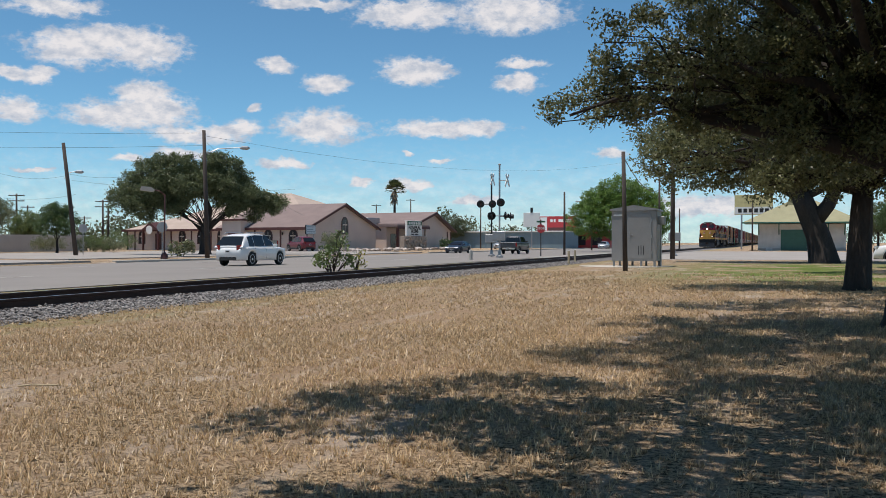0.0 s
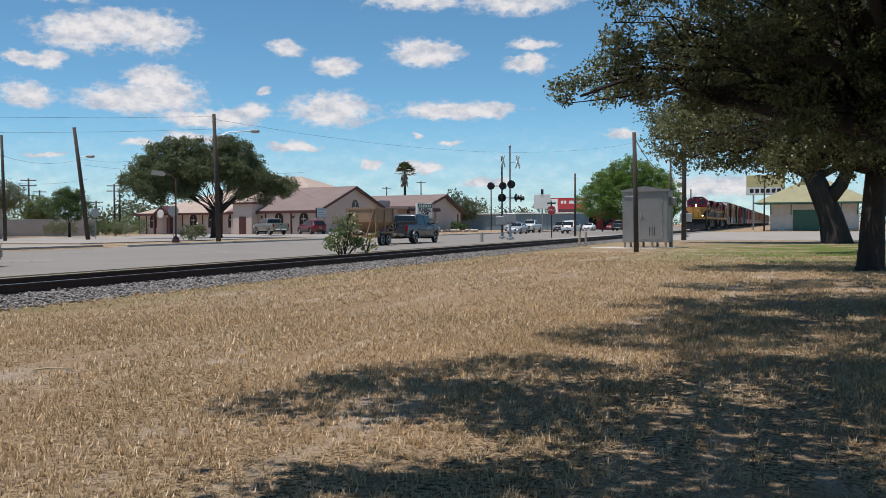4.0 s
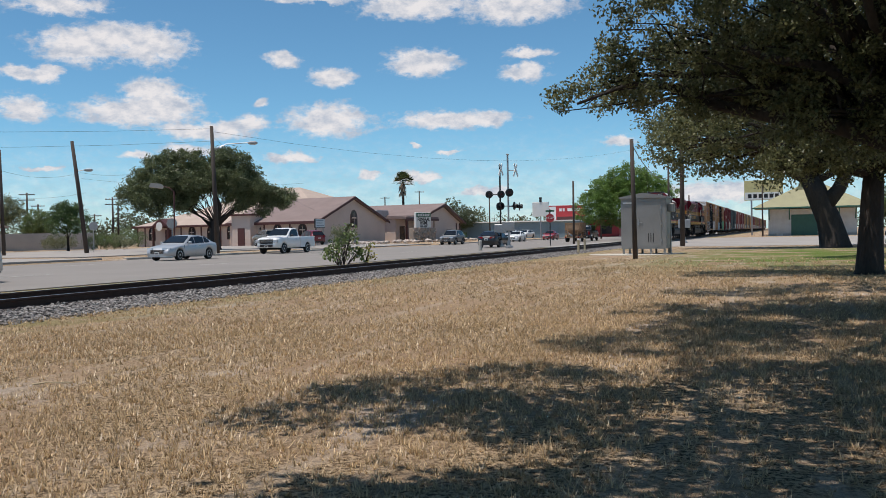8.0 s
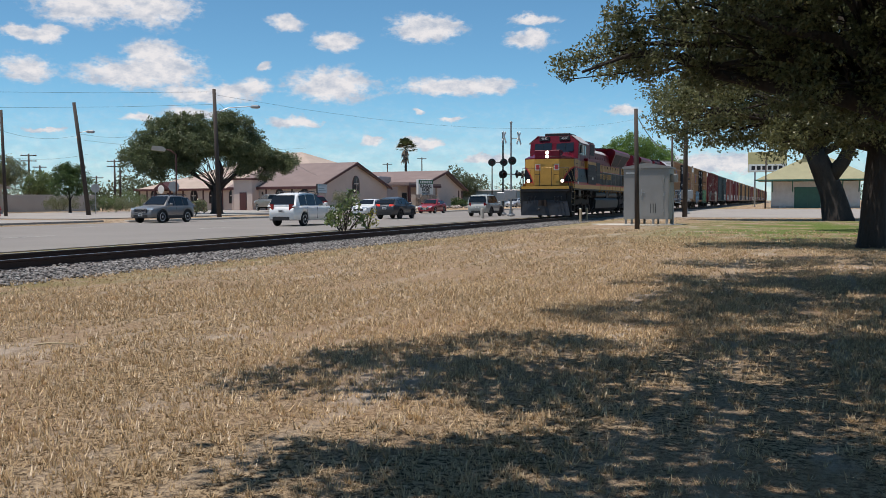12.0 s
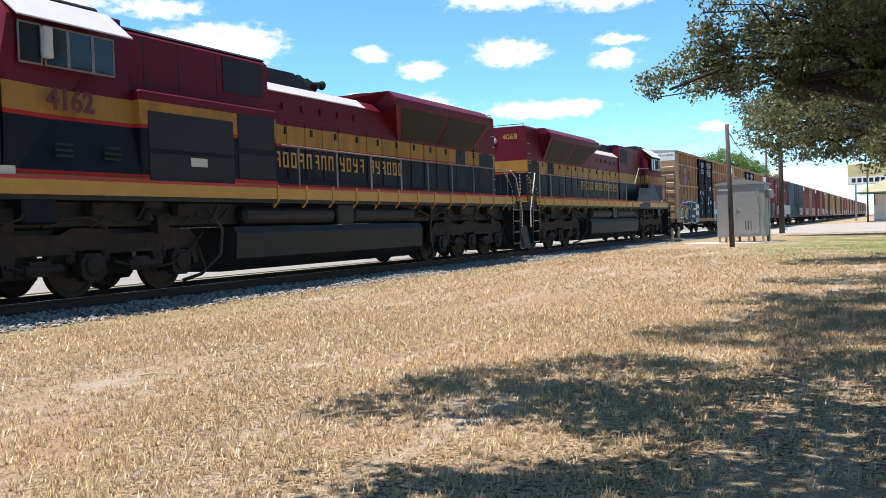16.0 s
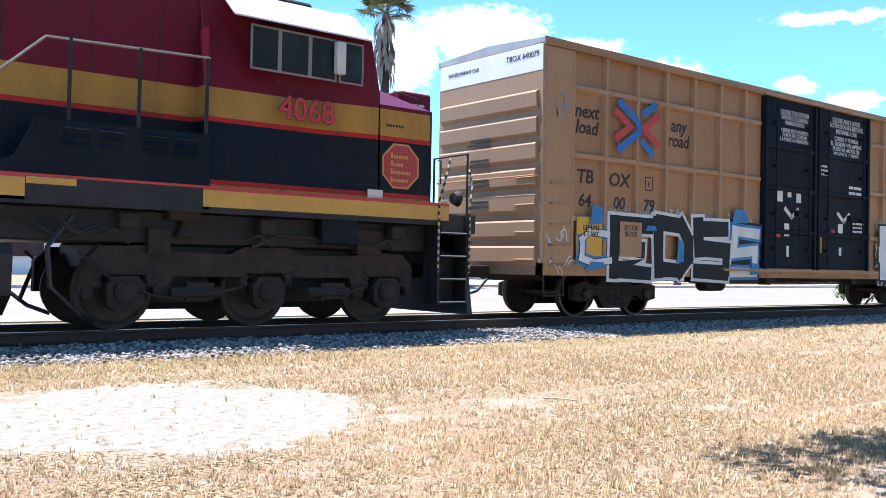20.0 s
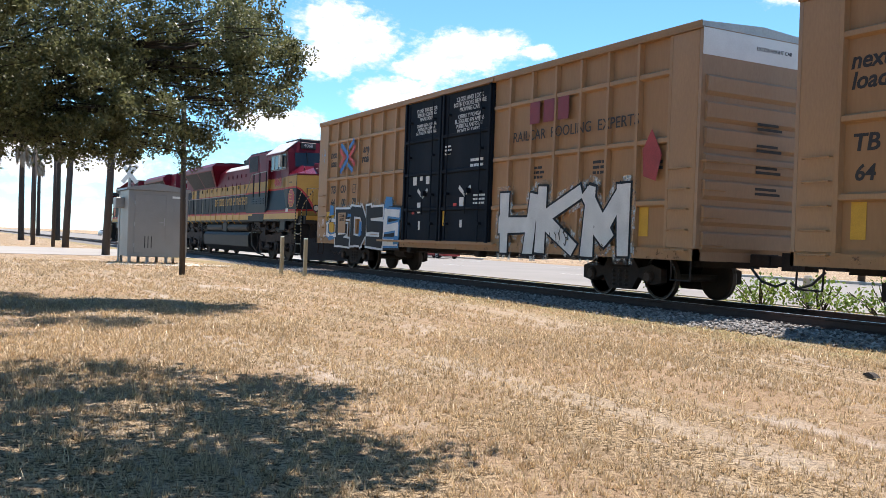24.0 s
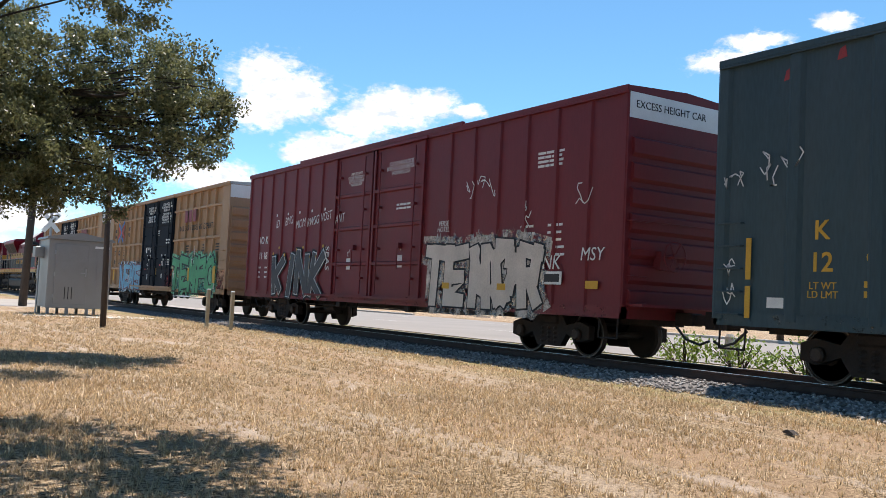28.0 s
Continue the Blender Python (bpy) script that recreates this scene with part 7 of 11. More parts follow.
def oak(name, label, at, trunk_r, fork, blobs, leaf, clump_r, per, clumps_per_m2, material, seed, category="tree", lean=(0, 0), twigs=True, slim=1.0, boughs=()):
    """A live oak: trunk, heavy boughs, forked limbs out to each mass of foliage, and leaves in clumps near the masses' outsides. Blobs are (x, y, z, radius, flatness) from the foot."""
    rng, prng = np.random.default_rng(seed), random.Random(seed)
    t = root(name, label, category, at=at)
    bm = BM()
    limb(bm, [(0, 0, -0.15), (0.0, 0, 0.12), (lean[0] * 0.3, lean[1] * 0.3, fork * 0.4), (lean[0] * 0.7, lean[1] * 0.7, fork * 0.75), (lean[0], lean[1], fork)], trunk_r, trunk_r * 0.82, 14)
    for v in bm.verts:
        if v.co.z < 0.3:
            k = 1.35 if v.co.z < 0.05 else 1.12
            v.co.x *= k
            v.co.y *= k
    part("trunk", bm, M["bark"], t, smooth=True)
    for r0, r1, *pts in boughs:
        bm = BM()
        limb(bm, pts, r0, r1, 9)
        part("bough", bm, M["bark"], t, smooth=True)
    top = Vector((lean[0], lean[1], fork * 0.93))
    cl = []
    for i, (x, y, z, r, fl) in enumerate(blobs):
        bm = BM()
        pts = bend(top, (x, y, z - r * fl * 0.25), prng, 7, 0.10)
        limb(bm, pts, trunk_r * slim * prng.uniform(0.38, 0.52), 0.02, 7)
        for _ in range(5 if twigs else 2):
            s = pts[prng.randint(3, 6)]
            e = Vector((x, y, z)) + Vector((prng.uniform(-1, 1), prng.uniform(-1, 1), prng.uniform(-0.6, 0.8) * fl)) * r * 0.85
            limb(bm, bend(s, e, prng, 4, 0.06), trunk_r * slim * 0.13, 0.008, 4)
        part("limb", bm, M["bark"], t, smooth=True)
        n = max(6, int(4 * math.pi * r * r * clumps_per_m2))
        d = rng.normal(size=(n, 3))
        d /= np.linalg.norm(d, axis=1, keepdims=True)
        rad = r * (0.45 + 0.58 * rng.random((n, 1)) ** 0.6)
        p = np.array([x, y, z]) + d * rad * np.array([1, 1, fl])
        cl.append(np.hstack([p, clump_r * rng.uniform(0.55, 1.25, (n, 1))]))
    cl = np.vstack(cl)
    me = leaf_mesh("crown", leaf_cloud(cl, per, leaf, rng), material)
    o = new("crown", me)
    o.parent = t
    return t


def park_oaks():
    lab = "large live oak with dark bark and spreading dense crown"
    # nearest oak on the north side: reaches out over the lawn towards the track
    low = [(-4.52, -1.6, 3.07, 0.38), (-4.21, -0.72, 3.59, 0.55), (-3.65, -1.24, 3.9, 0.66), (-4.1, 0.11, 3.2, 0.40), (-3.25, -1.39, 3.2, 0.58), (-3.1, -0.57, 4.2, 0.8), (-2.67, -1.13, 2.95, 0.47), (-2.7, 0.27, 3.85, 0.85), (-2.0, -1.3, 3.95, 0.9),
           (-2.04, -0.5, 3.2, 0.75), (-1.74, -1.1, 2.75, 0.48), (-1.37, 0.29, 3.75, 1.0), (-1.26, -1.31, 2.85, 0.65), (-0.6, -0.9, 2.75, 0.6), (-0.94, -1.12, 4.0, 1.0), (-0.3, 0.24, 3.4, 1.0), (0.6, -1.36, 3.0, 0.9)]
    high = [(-2.0, 0.8, 5.2, 1.3), (-1.2, -1.2, 5.6, 1.4), (0.4, 0.2, 5.8, 1.6), (1.6, -1.0, 5.0, 1.6), (2.6, 1.0, 5.2, 1.7), (0.4, 2.4, 5.0, 1.6)]
    # mostly above the view: masses placed so their shadows fall on the lawn
    wide = [(-3.5, -3.0, 6.2, 1.5), (-1.2, -4.4, 6.3, 1.5), (1.6, -4.2, 6.5, 1.6), (-4.2, 2.6, 6.9, 1.4), (-2.2, 4.2, 7.2, 1.6), (1.4, 4.4, 7.0, 1.6), (4.0, 1.4, 6.6, 1.7), (4.2, -2.2, 6.6, 1.7), (0.2, 0.0, 8.2, 1.9), (2.2, 2.2, 8.0, 1.8),
            (-2.0, -1.6, 7.2, 1.6), (-3.0, -4.6, 6.4, 1.1), (0.2, -5.6, 6.4, 1.2), (0.4, -2.4, 3.7, 0.8), (1.0, -0.6, 4.1, 1.0), (-1.25, -0.4, 2.62, 0.42), (-0.75, 0.3, 2.5, 0.45), (-0.2, -0.5, 2.55, 0.45), (-0.45, -1.3, 2.75, 0.4), (-4.5, -5.5, 6.3, 1.2), (-2.9, -6.7, 6.3, 1.3), (-3.9, -4.1, 6.4, 1.2), (-1.4, -6.2, 6.6, 1.3)]
    oak("oak_tree", lab, (1.75, 14.3, 0), 0.34, 2.3, [(*b, 0.85) for b in low + high + wide], 0.060, 0.25, 112, 4.8, M["oak_leaf"], 1, lean=(0.1, 0), slim=0.55,
        boughs=[(0.17, 0.02, (0.1, 0, 2.0), (-0.35, -0.8, 2.25), (-1.1, -1.0, 2.55), (-1.9, -1.0, 2.72), (-2.75, -1.0, 2.95), (-3.3, -1.0, 3.2), (-3.6, -1.0, 3.45)),
                (0.16, 0.02, (0.1, 0, 2.1), (-0.1, -0.4, 2.75), (-0.45, -0.5, 3.5), (-1.1, -0.5, 4.0), (-2.1, -0.5, 4.35)),
                (0.13, 0.02, (0.1, 0, 2.1), (-0.6, -0.9, 2.9), (-1.3, -1.3, 3.3), (-2.0, -1.4, 3.45), (-2.6, -1.3, 3.8))])
    # second oak, and the thick one before the depot
    b2 = [(-4.87, -1.39, 3.3, 0.6), (-4.34, 0.18, 3.1, 0.7), (-3.54, 1.25, 3.25, 0.85), (-3.8, -1.28, 3.7, 0.95), (-2.78, 0.28, 3.5, 1.0), (-2.38, 1.29, 2.85, 0.6), (-1.82, -1.2, 2.9, 0.7), (-4.92, 0.11, 4.0, 0.7), (-1.27, 1.29, 3.6, 1.0),
          (-0.58, -1.23, 3.3, 0.95), (-3.4, 0.2, 5.2, 1.4), (-1.4, 0.0, 5.6, 1.6), (0.8, 0.4, 5.4, 1.8), (2.4, 0, 4.8, 1.6), (0.6, 0.2, 4.0, 1.2)]
    oak("oak_tree", lab, (1.85, 25.2, 0), 0.30, 2.6, [(*b, 0.8) for b in b2 + [(-2.1, -0.4, 2.75, 0.5), (-1.5, 0.4, 2.9, 0.6), (-0.8, -0.4, 2.75, 0.6), (0.0, 0.4, 2.95, 0.6), (0.7, -0.3, 2.8, 0.65), (1.5, 0.2, 3.0, 0.8), (-1.3, -0.6, 3.2, 0.8), (-0.3, 0.5, 3.4, 0.9), (0.8, -0.5, 3.5, 1.0), (-2.4, 3.2, 5.6, 1.6), (1.6, 3.4, 5.8, 1.7), (-1.0, -3.2, 5.8, 1.5), (1.8, -3.0, 5.8, 1.6)]], 0.09, 0.34, 70, 3.2, M["oak_leaf"], 2, lean=(0.15, 0.1), slim=0.55,
        boughs=[(0.15, 0.05, (0.15, 0.1, 2.4), (-0.6, 0, 2.9), (-1.7, 0, 3.2), (-3.0, 0, 3.4), (-4.2, 0, 3.6)), (0.16, 0.06, (0.15, 0.1, 2.4), (0.1, 0, 3.2), (-0.5, 0, 4.0), (-1.2, 0, 4.8))])
    b3 = [(-7.2, 0, 6.6, 2.0, 0.75), (-8.9, 0.5, 7.6, 1.7, 0.75), (-5.2, -1.2, 7.4, 2.4, 0.7), (-3.2, 0.8, 6.2, 2.0, 0.65), (-2.6, -1.0, 9.0, 2.8, 0.7), (-6.2, 0.4, 9.6, 2.4, 0.7), (0.4, 0.2, 8.2, 2.8, 0.7), (0.6, -0.5, 11.0, 3.0, 0.7), (3.4, 0.5, 8.0, 2.8, 0.7),
          (6.6, 0.2, 7.6, 2.6, 0.7), (3.2, -1.5, 10.5, 2.8, 0.7), (-3.5, 0, 12.0, 2.6, 0.7), (0, 4.5, 8.5, 3.0, 0.7), (6.0, 3.5, 9.0, 2.6, 0.7)]
    oak("oak_tree", "huge live oak with a thick dark forked trunk", (2.5, 57.6, 0), 0.70, 4.0, b3, 0.22, 0.7, 38, 1.4, M["oak_leaf"], 3, lean=(-1.3, 0.1), slim=0.7,
        boughs=[(0.5, 0.2, (-0.7, 0.05, 2.2), (0.2, 0, 3.4), (0.8, 0, 4.8), (1.2, 0, 6.5)), (0.42, 0.15, (-1.2, 0.1, 3.7), (-2.4, 0, 4.9), (-3.8, 0, 5.8), (-5.6, 0, 6.6))])
    # oak kept out of view, added to shade the ground farther up the lawn
    b8 = [(-5.4, -0.6, 5.4, 1.3), (-4.0, 1.2, 6.0, 1.5), (-2.6, -1.2, 6.2, 1.7), (-1.0, 1.4, 6.6, 1.9), (0.6, -1.4, 6.8, 2.0), (2.6, 0.8, 6.8, 2.1), (4.4, -1.0, 6.4, 2.0), (0.4, 3.6, 6.4, 1.9), (-3.2, 3.4, 6.0, 1.6), (1.0, 0.2, 8.4, 2.2)]
    oak("oak_tree", lab, (6.2, 38.5, 0), 0.34, 2.9, [(*b, 0.75) for b in b8], 0.2, 0.55, 30, 1.6, M["oak_leaf"], 7, slim=0.6)
    # unseen oaks beside and behind the viewpoint, placed to cast the lawn's shade
    b4 = [(-6.0, 0.4, 5.4, 0.9), (-5.2, 1.4, 5.2, 0.9), (-4.3, 0.2, 5.6, 1.1), (-3.4, 1.6, 5.6, 1.2), (-2.6, -0.6, 5.8, 1.2), (-1.6, 1.0, 6.0, 1.5), (-0.4, -0.6, 6.2, 1.6), (0.4, 1.8, 6.0, 1.7), (1.6, -0.4, 6.4, 1.8), (-0.6, 3.2, 6.0, 1.5), (1.0, 4.2, 6.2, 1.6),
          (2.6, 2.6, 6.2, 1.8), (-2.4, 2.6, 5.8, 1.0), (-4.4, -1.6, 5.6, 0.55), (-3.3, -1.2, 5.6, 0.6), (-2.2, -1.8, 5.8, 0.7), (-1.2, -2.4, 6.0, 0.9), (-5.3, -2.0, 5.6, 0.3), (-4.2, -1.1, 5.6, 0.4), (-5.0, -2.0, 5.6, 0.5), (-4.6, -2.15, 5.7, 0.5), (-3.9, -2.2, 5.7, 0.5)]
    # b4 plus eastern and upper masses, added to block sky light from the shade
    oak("oak_tree", lab, (2.0, 4.6, 0), 0.34, 3.4, [(*b, 0.75) for b in b4 + [(4.6, 0.4, 6.2, 2.2), (6.6, 2.6, 6.6, 2.2), (4.8, 4.6, 6.4, 2.2), (3.0, -2.2, 6.8, 2.2), (6.4, -1.6, 7.0, 2.4), (0.6, 0.6, 8.0, 2.0), (3.4, 1.8, 8.6, 2.4)]], 0.13, 0.45, 45, 3.2, M["oak_leaf"], 4, slim=0.6)
    b5 = [(-4.9, -0.4, 5.2, 0.9), (-4.7, 1.7, 5.0, 0.8), (-3.6, 2.0, 5.2, 0.9), (-2.4, 1.6, 5.4, 1.0), (-4.4, 0.9, 5.3, 0.8), (-3.8, -1.6, 5.4, 1.1), (-3.0, 0.2, 5.6, 1.2), (-2.0, -1.4, 5.8, 1.4), (-1.0, 0.6, 6.0, 1.4), (0.4, -1.0, 6.2, 1.7), (1.6, 0.8, 6.2, 1.7), (0.8, -3.0, 6.0, 1.6), (-1.4, -3.0, 5.8, 1.2), (2.6, -1.4, 6.0, 1.7)]
    # b5 likewise gets unseen masses east and above that cut the sky's fill
    oak("oak_tree", lab, (1.85, -7.15, 0), 0.34, 3.4, [(*b, 0.75) for b in b5 + [(4.6, 0.2, 6.2, 2.2), (4.6, -3.6, 6.4, 2.2), (2.4, -5.0, 6.2, 2.0), (6.8, -1.8, 6.8, 2.4), (0.8, -0.8, 8.0, 2.0), (3.4, -1.8, 8.4, 2.4)]], 0.13, 0.45, 58, 3.2, M["oak_leaf"], 5, slim=0.6)
    # oak on the south side, seen over the cabinet
    b6 = [(-2.87, 3.75, 4.3, 1.1), (-4.16, 2.9, 4.75, 1.25), (-5.49, 2.45, 4.95, 1.1), (-5.89, 4.3, 4.65, 0.72), (-6.47, 3.44, 4.2, 0.6), (-7.0, 2.87, 3.75, 0.38), (-6.0, 4.34, 3.5, 0.5), (-5.64, 3.2, 3.95, 0.85), (-4.77, 2.3, 3.85, 1.1),
          (-3.3, 3.8, 3.4, 1.1), (-2.66, 2.73, 3.4, 0.95), (-5.56, 2.46, 3.2, 0.62), (-4.4, 3.96, 2.9, 0.62), (-3.7, 2.83, 2.9, 0.6), (-3.08, 2.06, 2.85, 0.55), (-2.2, 3.6, 2.9, 0.6), (-5.1, 3.08, 2.7, 0.42), (-4.5, 2.25, 2.7, 0.4), (-1.4, 2.6, 2.7, 0.6), (-0.6, 1.8, 2.75, 0.6), (-2.2, 2.4, 2.6, 0.5), (-3.0, 3.4, 2.65, 0.5), (-3.9, 2.6, 2.6, 0.45), (-1.8, 3.3, 3.4, 0.7), (-0.2, 2.4, 3.2, 0.8), (0.6, 1.4, 2.9, 0.7), (-6.3, 3.0, 4.7, 0.6), (-6.9, 3.4, 4.4, 0.4)]
    b7 = [(-1.2, 1.5, 4.6, 1.5), (0.6, 0.3, 5.2, 1.8), (-1.4, -1.2, 5.0, 1.6), (1.8, 2.0, 5.0, 1.7), (1.2, -2.0, 5.0, 1.7), (-3.2, 0.4, 5.6, 1.3), (-1.0, 4.4, 5.0, 1.3), (0.8, 4.4, 4.8, 1.3), (-4.6, 5.6, 5.8, 0.9), (-3.0, 6.4, 6.0, 0.9), (-1.2, 0.6, 3.5, 1.0), (-1.0, 2.6, 3.3, 0.8)]
    oak("oak_tree", lab, (1.6, -19.2, 0), 0.34, 2.5, [(*b, 0.85) for b in b6 + b7], 0.07, 0.26, 100, 5.0, M["oak_leaf"], 6, slim=0.5,
        boughs=[(0.16, 0.05, (0, 0, 2.3), (-1.0, 1.0, 3.0), (-2.3, 2.0, 3.6), (-3.6, 2.7, 4.0), (-5.0, 3.0, 4.2)), (0.12, 0.04, (0, 0, 2.3), (-1.2, 1.6, 2.9), (-2.6, 2.7, 3.2), (-4.0, 3.2, 3.2))])


park_oaks()


def far_trees():
    b = [(-8.4, 0, 5.0, 1.3, 0.8), (-7.2, 1.0, 6.4, 1.4, 0.8), (-7.0, -1.2, 4.4, 1.2, 0.8), (-5.8, 0.2, 7.6, 1.4, 0.8), (-5.2, -1.0, 5.9, 1.5, 0.8), (-4.2, 1.2, 8.3, 1.4, 0.75), (-3.8, -0.4, 6.8, 1.5, 0.75), (-2.4, 0.2, 8.2, 1.5, 0.75),
         (-2.0, -1.4, 6.0, 1.4, 0.75), (-0.6, 0.8, 7.6, 1.3, 0.8), (0.2, -0.8, 6.6, 1.4, 0.75), (1.2, 0.4, 8.4, 1.5, 0.75), (2.6, -0.2, 7.9, 1.4, 0.8), (2.2, -1.2, 6.0, 1.4, 0.75), (3.6, 0.6, 6.8, 1.4, 0.75), (4.4, -0.6, 5.4, 1.3, 0.8),
         (5.6, 0.2, 5.0, 1.3, 0.75), (6.8, -0.3, 4.6, 1.2, 0.75), (7.6, 0.3, 4.9, 0.9, 0.8), (-6.0, 0.6, 3.6, 0.9, 0.8), (-3.0, 0.5, 4.6, 1.0, 0.75), (3.4, 0.3, 4.4, 0.9, 0.75), (5.2, 0.0, 3.7, 0.8, 0.8), (-0.5, 2.2, 6.6, 1.8, 0.75), (-4.5, 2.5, 6.4, 1.8, 0.75), (3.0, 2.4, 6.2, 1.8, 0.75),
         (-4.6, 0, 5.4, 1.9, 0.8), (-1.6, 0, 6.4, 2.0, 0.8), (1.8, 0, 6.2, 2.0, 0.8), (4.2, 0, 5.2, 1.6, 0.8), (-6.6, 0, 5.2, 1.6, 0.8), (-3.0, -0.6, 4.4, 1.2, 0.8), (2.6, -0.6, 4.6, 1.3, 0.8)]
    c, s = math.cos(radians(35)), math.sin(radians(35))
    oak("oak_tree", "broad live oak before the pink chapel", (-50.2, 72.3, 0.2), 0.5, 2.6, [(x * 0.88 * c - y * s, x * 0.88 * s + y * c, z, q, f) for x, y, z, q, f in b], 0.17, 0.55, 74, 2.5, M["chapel_leaf"], 11, twigs=False, slim=0.2,
        boughs=[(0.34, 0.12, (0, 0, 2.0), (-1.6, -1.2, 3.6), (-3.4, -2.4, 5.2)), (0.36, 0.12, (0, 0, 2.0), (0.4, 0.3, 4.0), (-0.4, 0.2, 6.0)), (0.30, 0.1, (0, 0, 2.0), (1.6, 1.1, 3.8), (3.6, 2.6, 5.2))])
    oak("round_tree", "rounded bright green tree beside the street", (-20.9, 126, 0), 0.3, 2.2, [(0, 0, 5.2, 4.2, 0.85), (-4.2, 0, 4.4, 3.0, 0.9), (4.4, 0, 4.6, 3.2, 0.9), (0.5, 0, 8.0, 2.9, 0.85), (-2.6, 0.6, 6.6, 2.7, 0.85), (3.4, 0.4, 6.8, 2.6, 0.85)], 0.22, 0.6, 60, 1.7, M["bright_leaf"], 12, twigs=False, slim=0.5)
    oak("small_tree", "small dark green tree at the roadside", (-71.7, 76.7, 0.1), 0.14, 1.4, [(0, 0, 3.3, 1.8, 0.9), (-1.4, 0, 2.9, 1.3, 0.9), (1.5, 0, 3.0, 1.3, 0.9), (0, 0, 4.5, 1.2, 0.8), (0.9, 0.2, 4.0, 1.1, 0.9), (-0.8, -0.2, 4.1, 1.1, 0.9)], 0.13, 0.38, 60, 3.0, M["bush_dark"], 13, twigs=False, slim=0.6)
    for x, y, h, k, m in ((-76, 63, 4.0, 1.7, "brush_leaf"), (-82.5, 78.5, 6.4, 2.0, "brush_leaf"), (-62.0, 52.0, 3.0, 1.2, "yellowish"), (-79, 70, 4.6, 2.2, "bush_leaf"), (-95, 96, 5.0, 2.2, "bush_leaf"), (-98, 82, 6.5, 3.0, "oak_leaf_far"), (-104, 92, 6.0, 2.8, "oak_leaf_far"), (-98, 66, 6.0, 2.6, "oak_leaf_far"), (-112, 84, 7.0, 3.2, "brush_leaf"), (15.5, 128, 6.5, 3.4, "bush_dark"), (22, 118, 7.0, 3.6, "oak_leaf"), (13.5, 146, 6.0, 3.0, "oak_leaf"), (-76, -6.2, 7.2, 2.4, "bush_leaf"), (-77, -1.4, 7.6, 2.6, "bush_leaf"), (-75, 2.2, 6.4, 2.2, "brush_leaf"), (-78, 6.0, 6.2, 2.3, "bush_leaf"), (-64, 178, 6, 3.2, "oak_leaf_far"), (-72, 172, 5.5, 3, "oak_leaf_far")):
        oak("roadside_tree", "grey-green ragged tree at the roadside", (x, y, 0.4), 0.16, h * 0.4, [(0, 0, h * 0.7, k, 0.8), (-k * 0.6, 0.3, h * 0.6, k * 0.7, 0.8), (k * 0.6, 0, h * 0.62, k * 0.7, 0.8)], 0.16, 0.5, 60, 2.0, M[m], int(abs(x) * 3), twigs=False)


far_trees()


def bush(name, label, at, blobs, leaf, per, clump, dens, material, seed):
    rng, prng = np.random.default_rng(seed), random.Random(seed)
    t = root(name, label, "shrub", at=at)
    bm = BM()
    cl = []
    for x, y, z, r, fl in blobs:
        for _ in range(4):
            limb(bm, bend((x * 0.3, y * 0.3, 0), (x + prng.uniform(-r, r) * 0.6, y + prng.uniform(-r, r) * 0.6, z + r * fl * 0.6), prng, 4, 0.02), 0.02, 0.006, 5)
        n = max(5, int(4 * math.pi * r * r * dens))
        d = rng.normal(size=(n, 3))
        d /= np.linalg.norm(d, axis=1, keepdims=True)
        p = np.array([x, y, z]) + d * r * (0.4 + 0.6 * rng.random((n, 1))) * np.array([1, 1, fl])
        p[:, 2] = np.maximum(p[:, 2], 0.05)
        cl.append(np.hstack([p, clump * rng.uniform(0.6, 1.3, (n, 1))]))
    part("stem", bm, M["bark"], t)
    o = new("foliage", leaf_mesh("foliage", leaf_cloud(np.vstack(cl), per, leaf, rng, 0.8), material))
    o.parent = t
    return t


bush("oleander_shrub", "ragged green shrub between track and road", (-17.3, 33.7, -0.03), [(0, 0, 0.75, 0.7, 0.9), (-0.5, 0.2, 0.5, 0.5, 0.8), (0.45, 0, 1.2, 0.35, 1.2), (0.2, 0.3, 1.55, 0.22, 1.3), (0.75, 0.4, 0.5, 0.4, 0.9)], 0.16, 9, 0.2, 5, M["bush_leaf"], 31)
bush("yellow_shrub", "small yellowish shrub beside the track", (-16.5, 34.4, -0.03), [(0, 0, 0.4, 0.4, 1.0), (0.1, 0.1, 0.8, 0.2, 1.2)], 0.12, 8, 0.15, 6, M["yellow_leaf"], 32)
bush("dark_shrub", "dense dark shrub before the chapel", (-47.5, 92.5, 0.2), [(0, 0, 1.0, 1.2, 0.9), (1.0, 0, 0.9, 0.9, 0.9), (-0.6, 0.5, 1.5, 0.7, 1.0)], 0.12, 40, 0.35, 2.8, M["brush_leaf"], 33)
bush("roadside_shrub", "low green shrub at the road's far side", (-18.0, -19.9, -0.02), [(0, 0, 0.35, 0.55, 0.75), (0.5, 0.8, 0.35, 0.5, 0.75), (-0.4, -0.7, 0.3, 0.5, 0.7)], 0.10, 10, 0.18, 6, M["bush_leaf"], 34)
for i in range(5):
    bush("roadside_shrub", "low green shrub at the road's far side", (-16.9 + 0.25 * math.sin(i * 2.1), -9.2 - i * 1.5, -0.02), [(0, 0, 0.4, 0.6, 0.75), (0.2, 0.5, 0.38, 0.5, 0.75), (0.1, -0.6, 0.3, 0.45, 0.7)], 0.10, 10, 0.18, 6, M["hedge_leaf"], 35 + i)
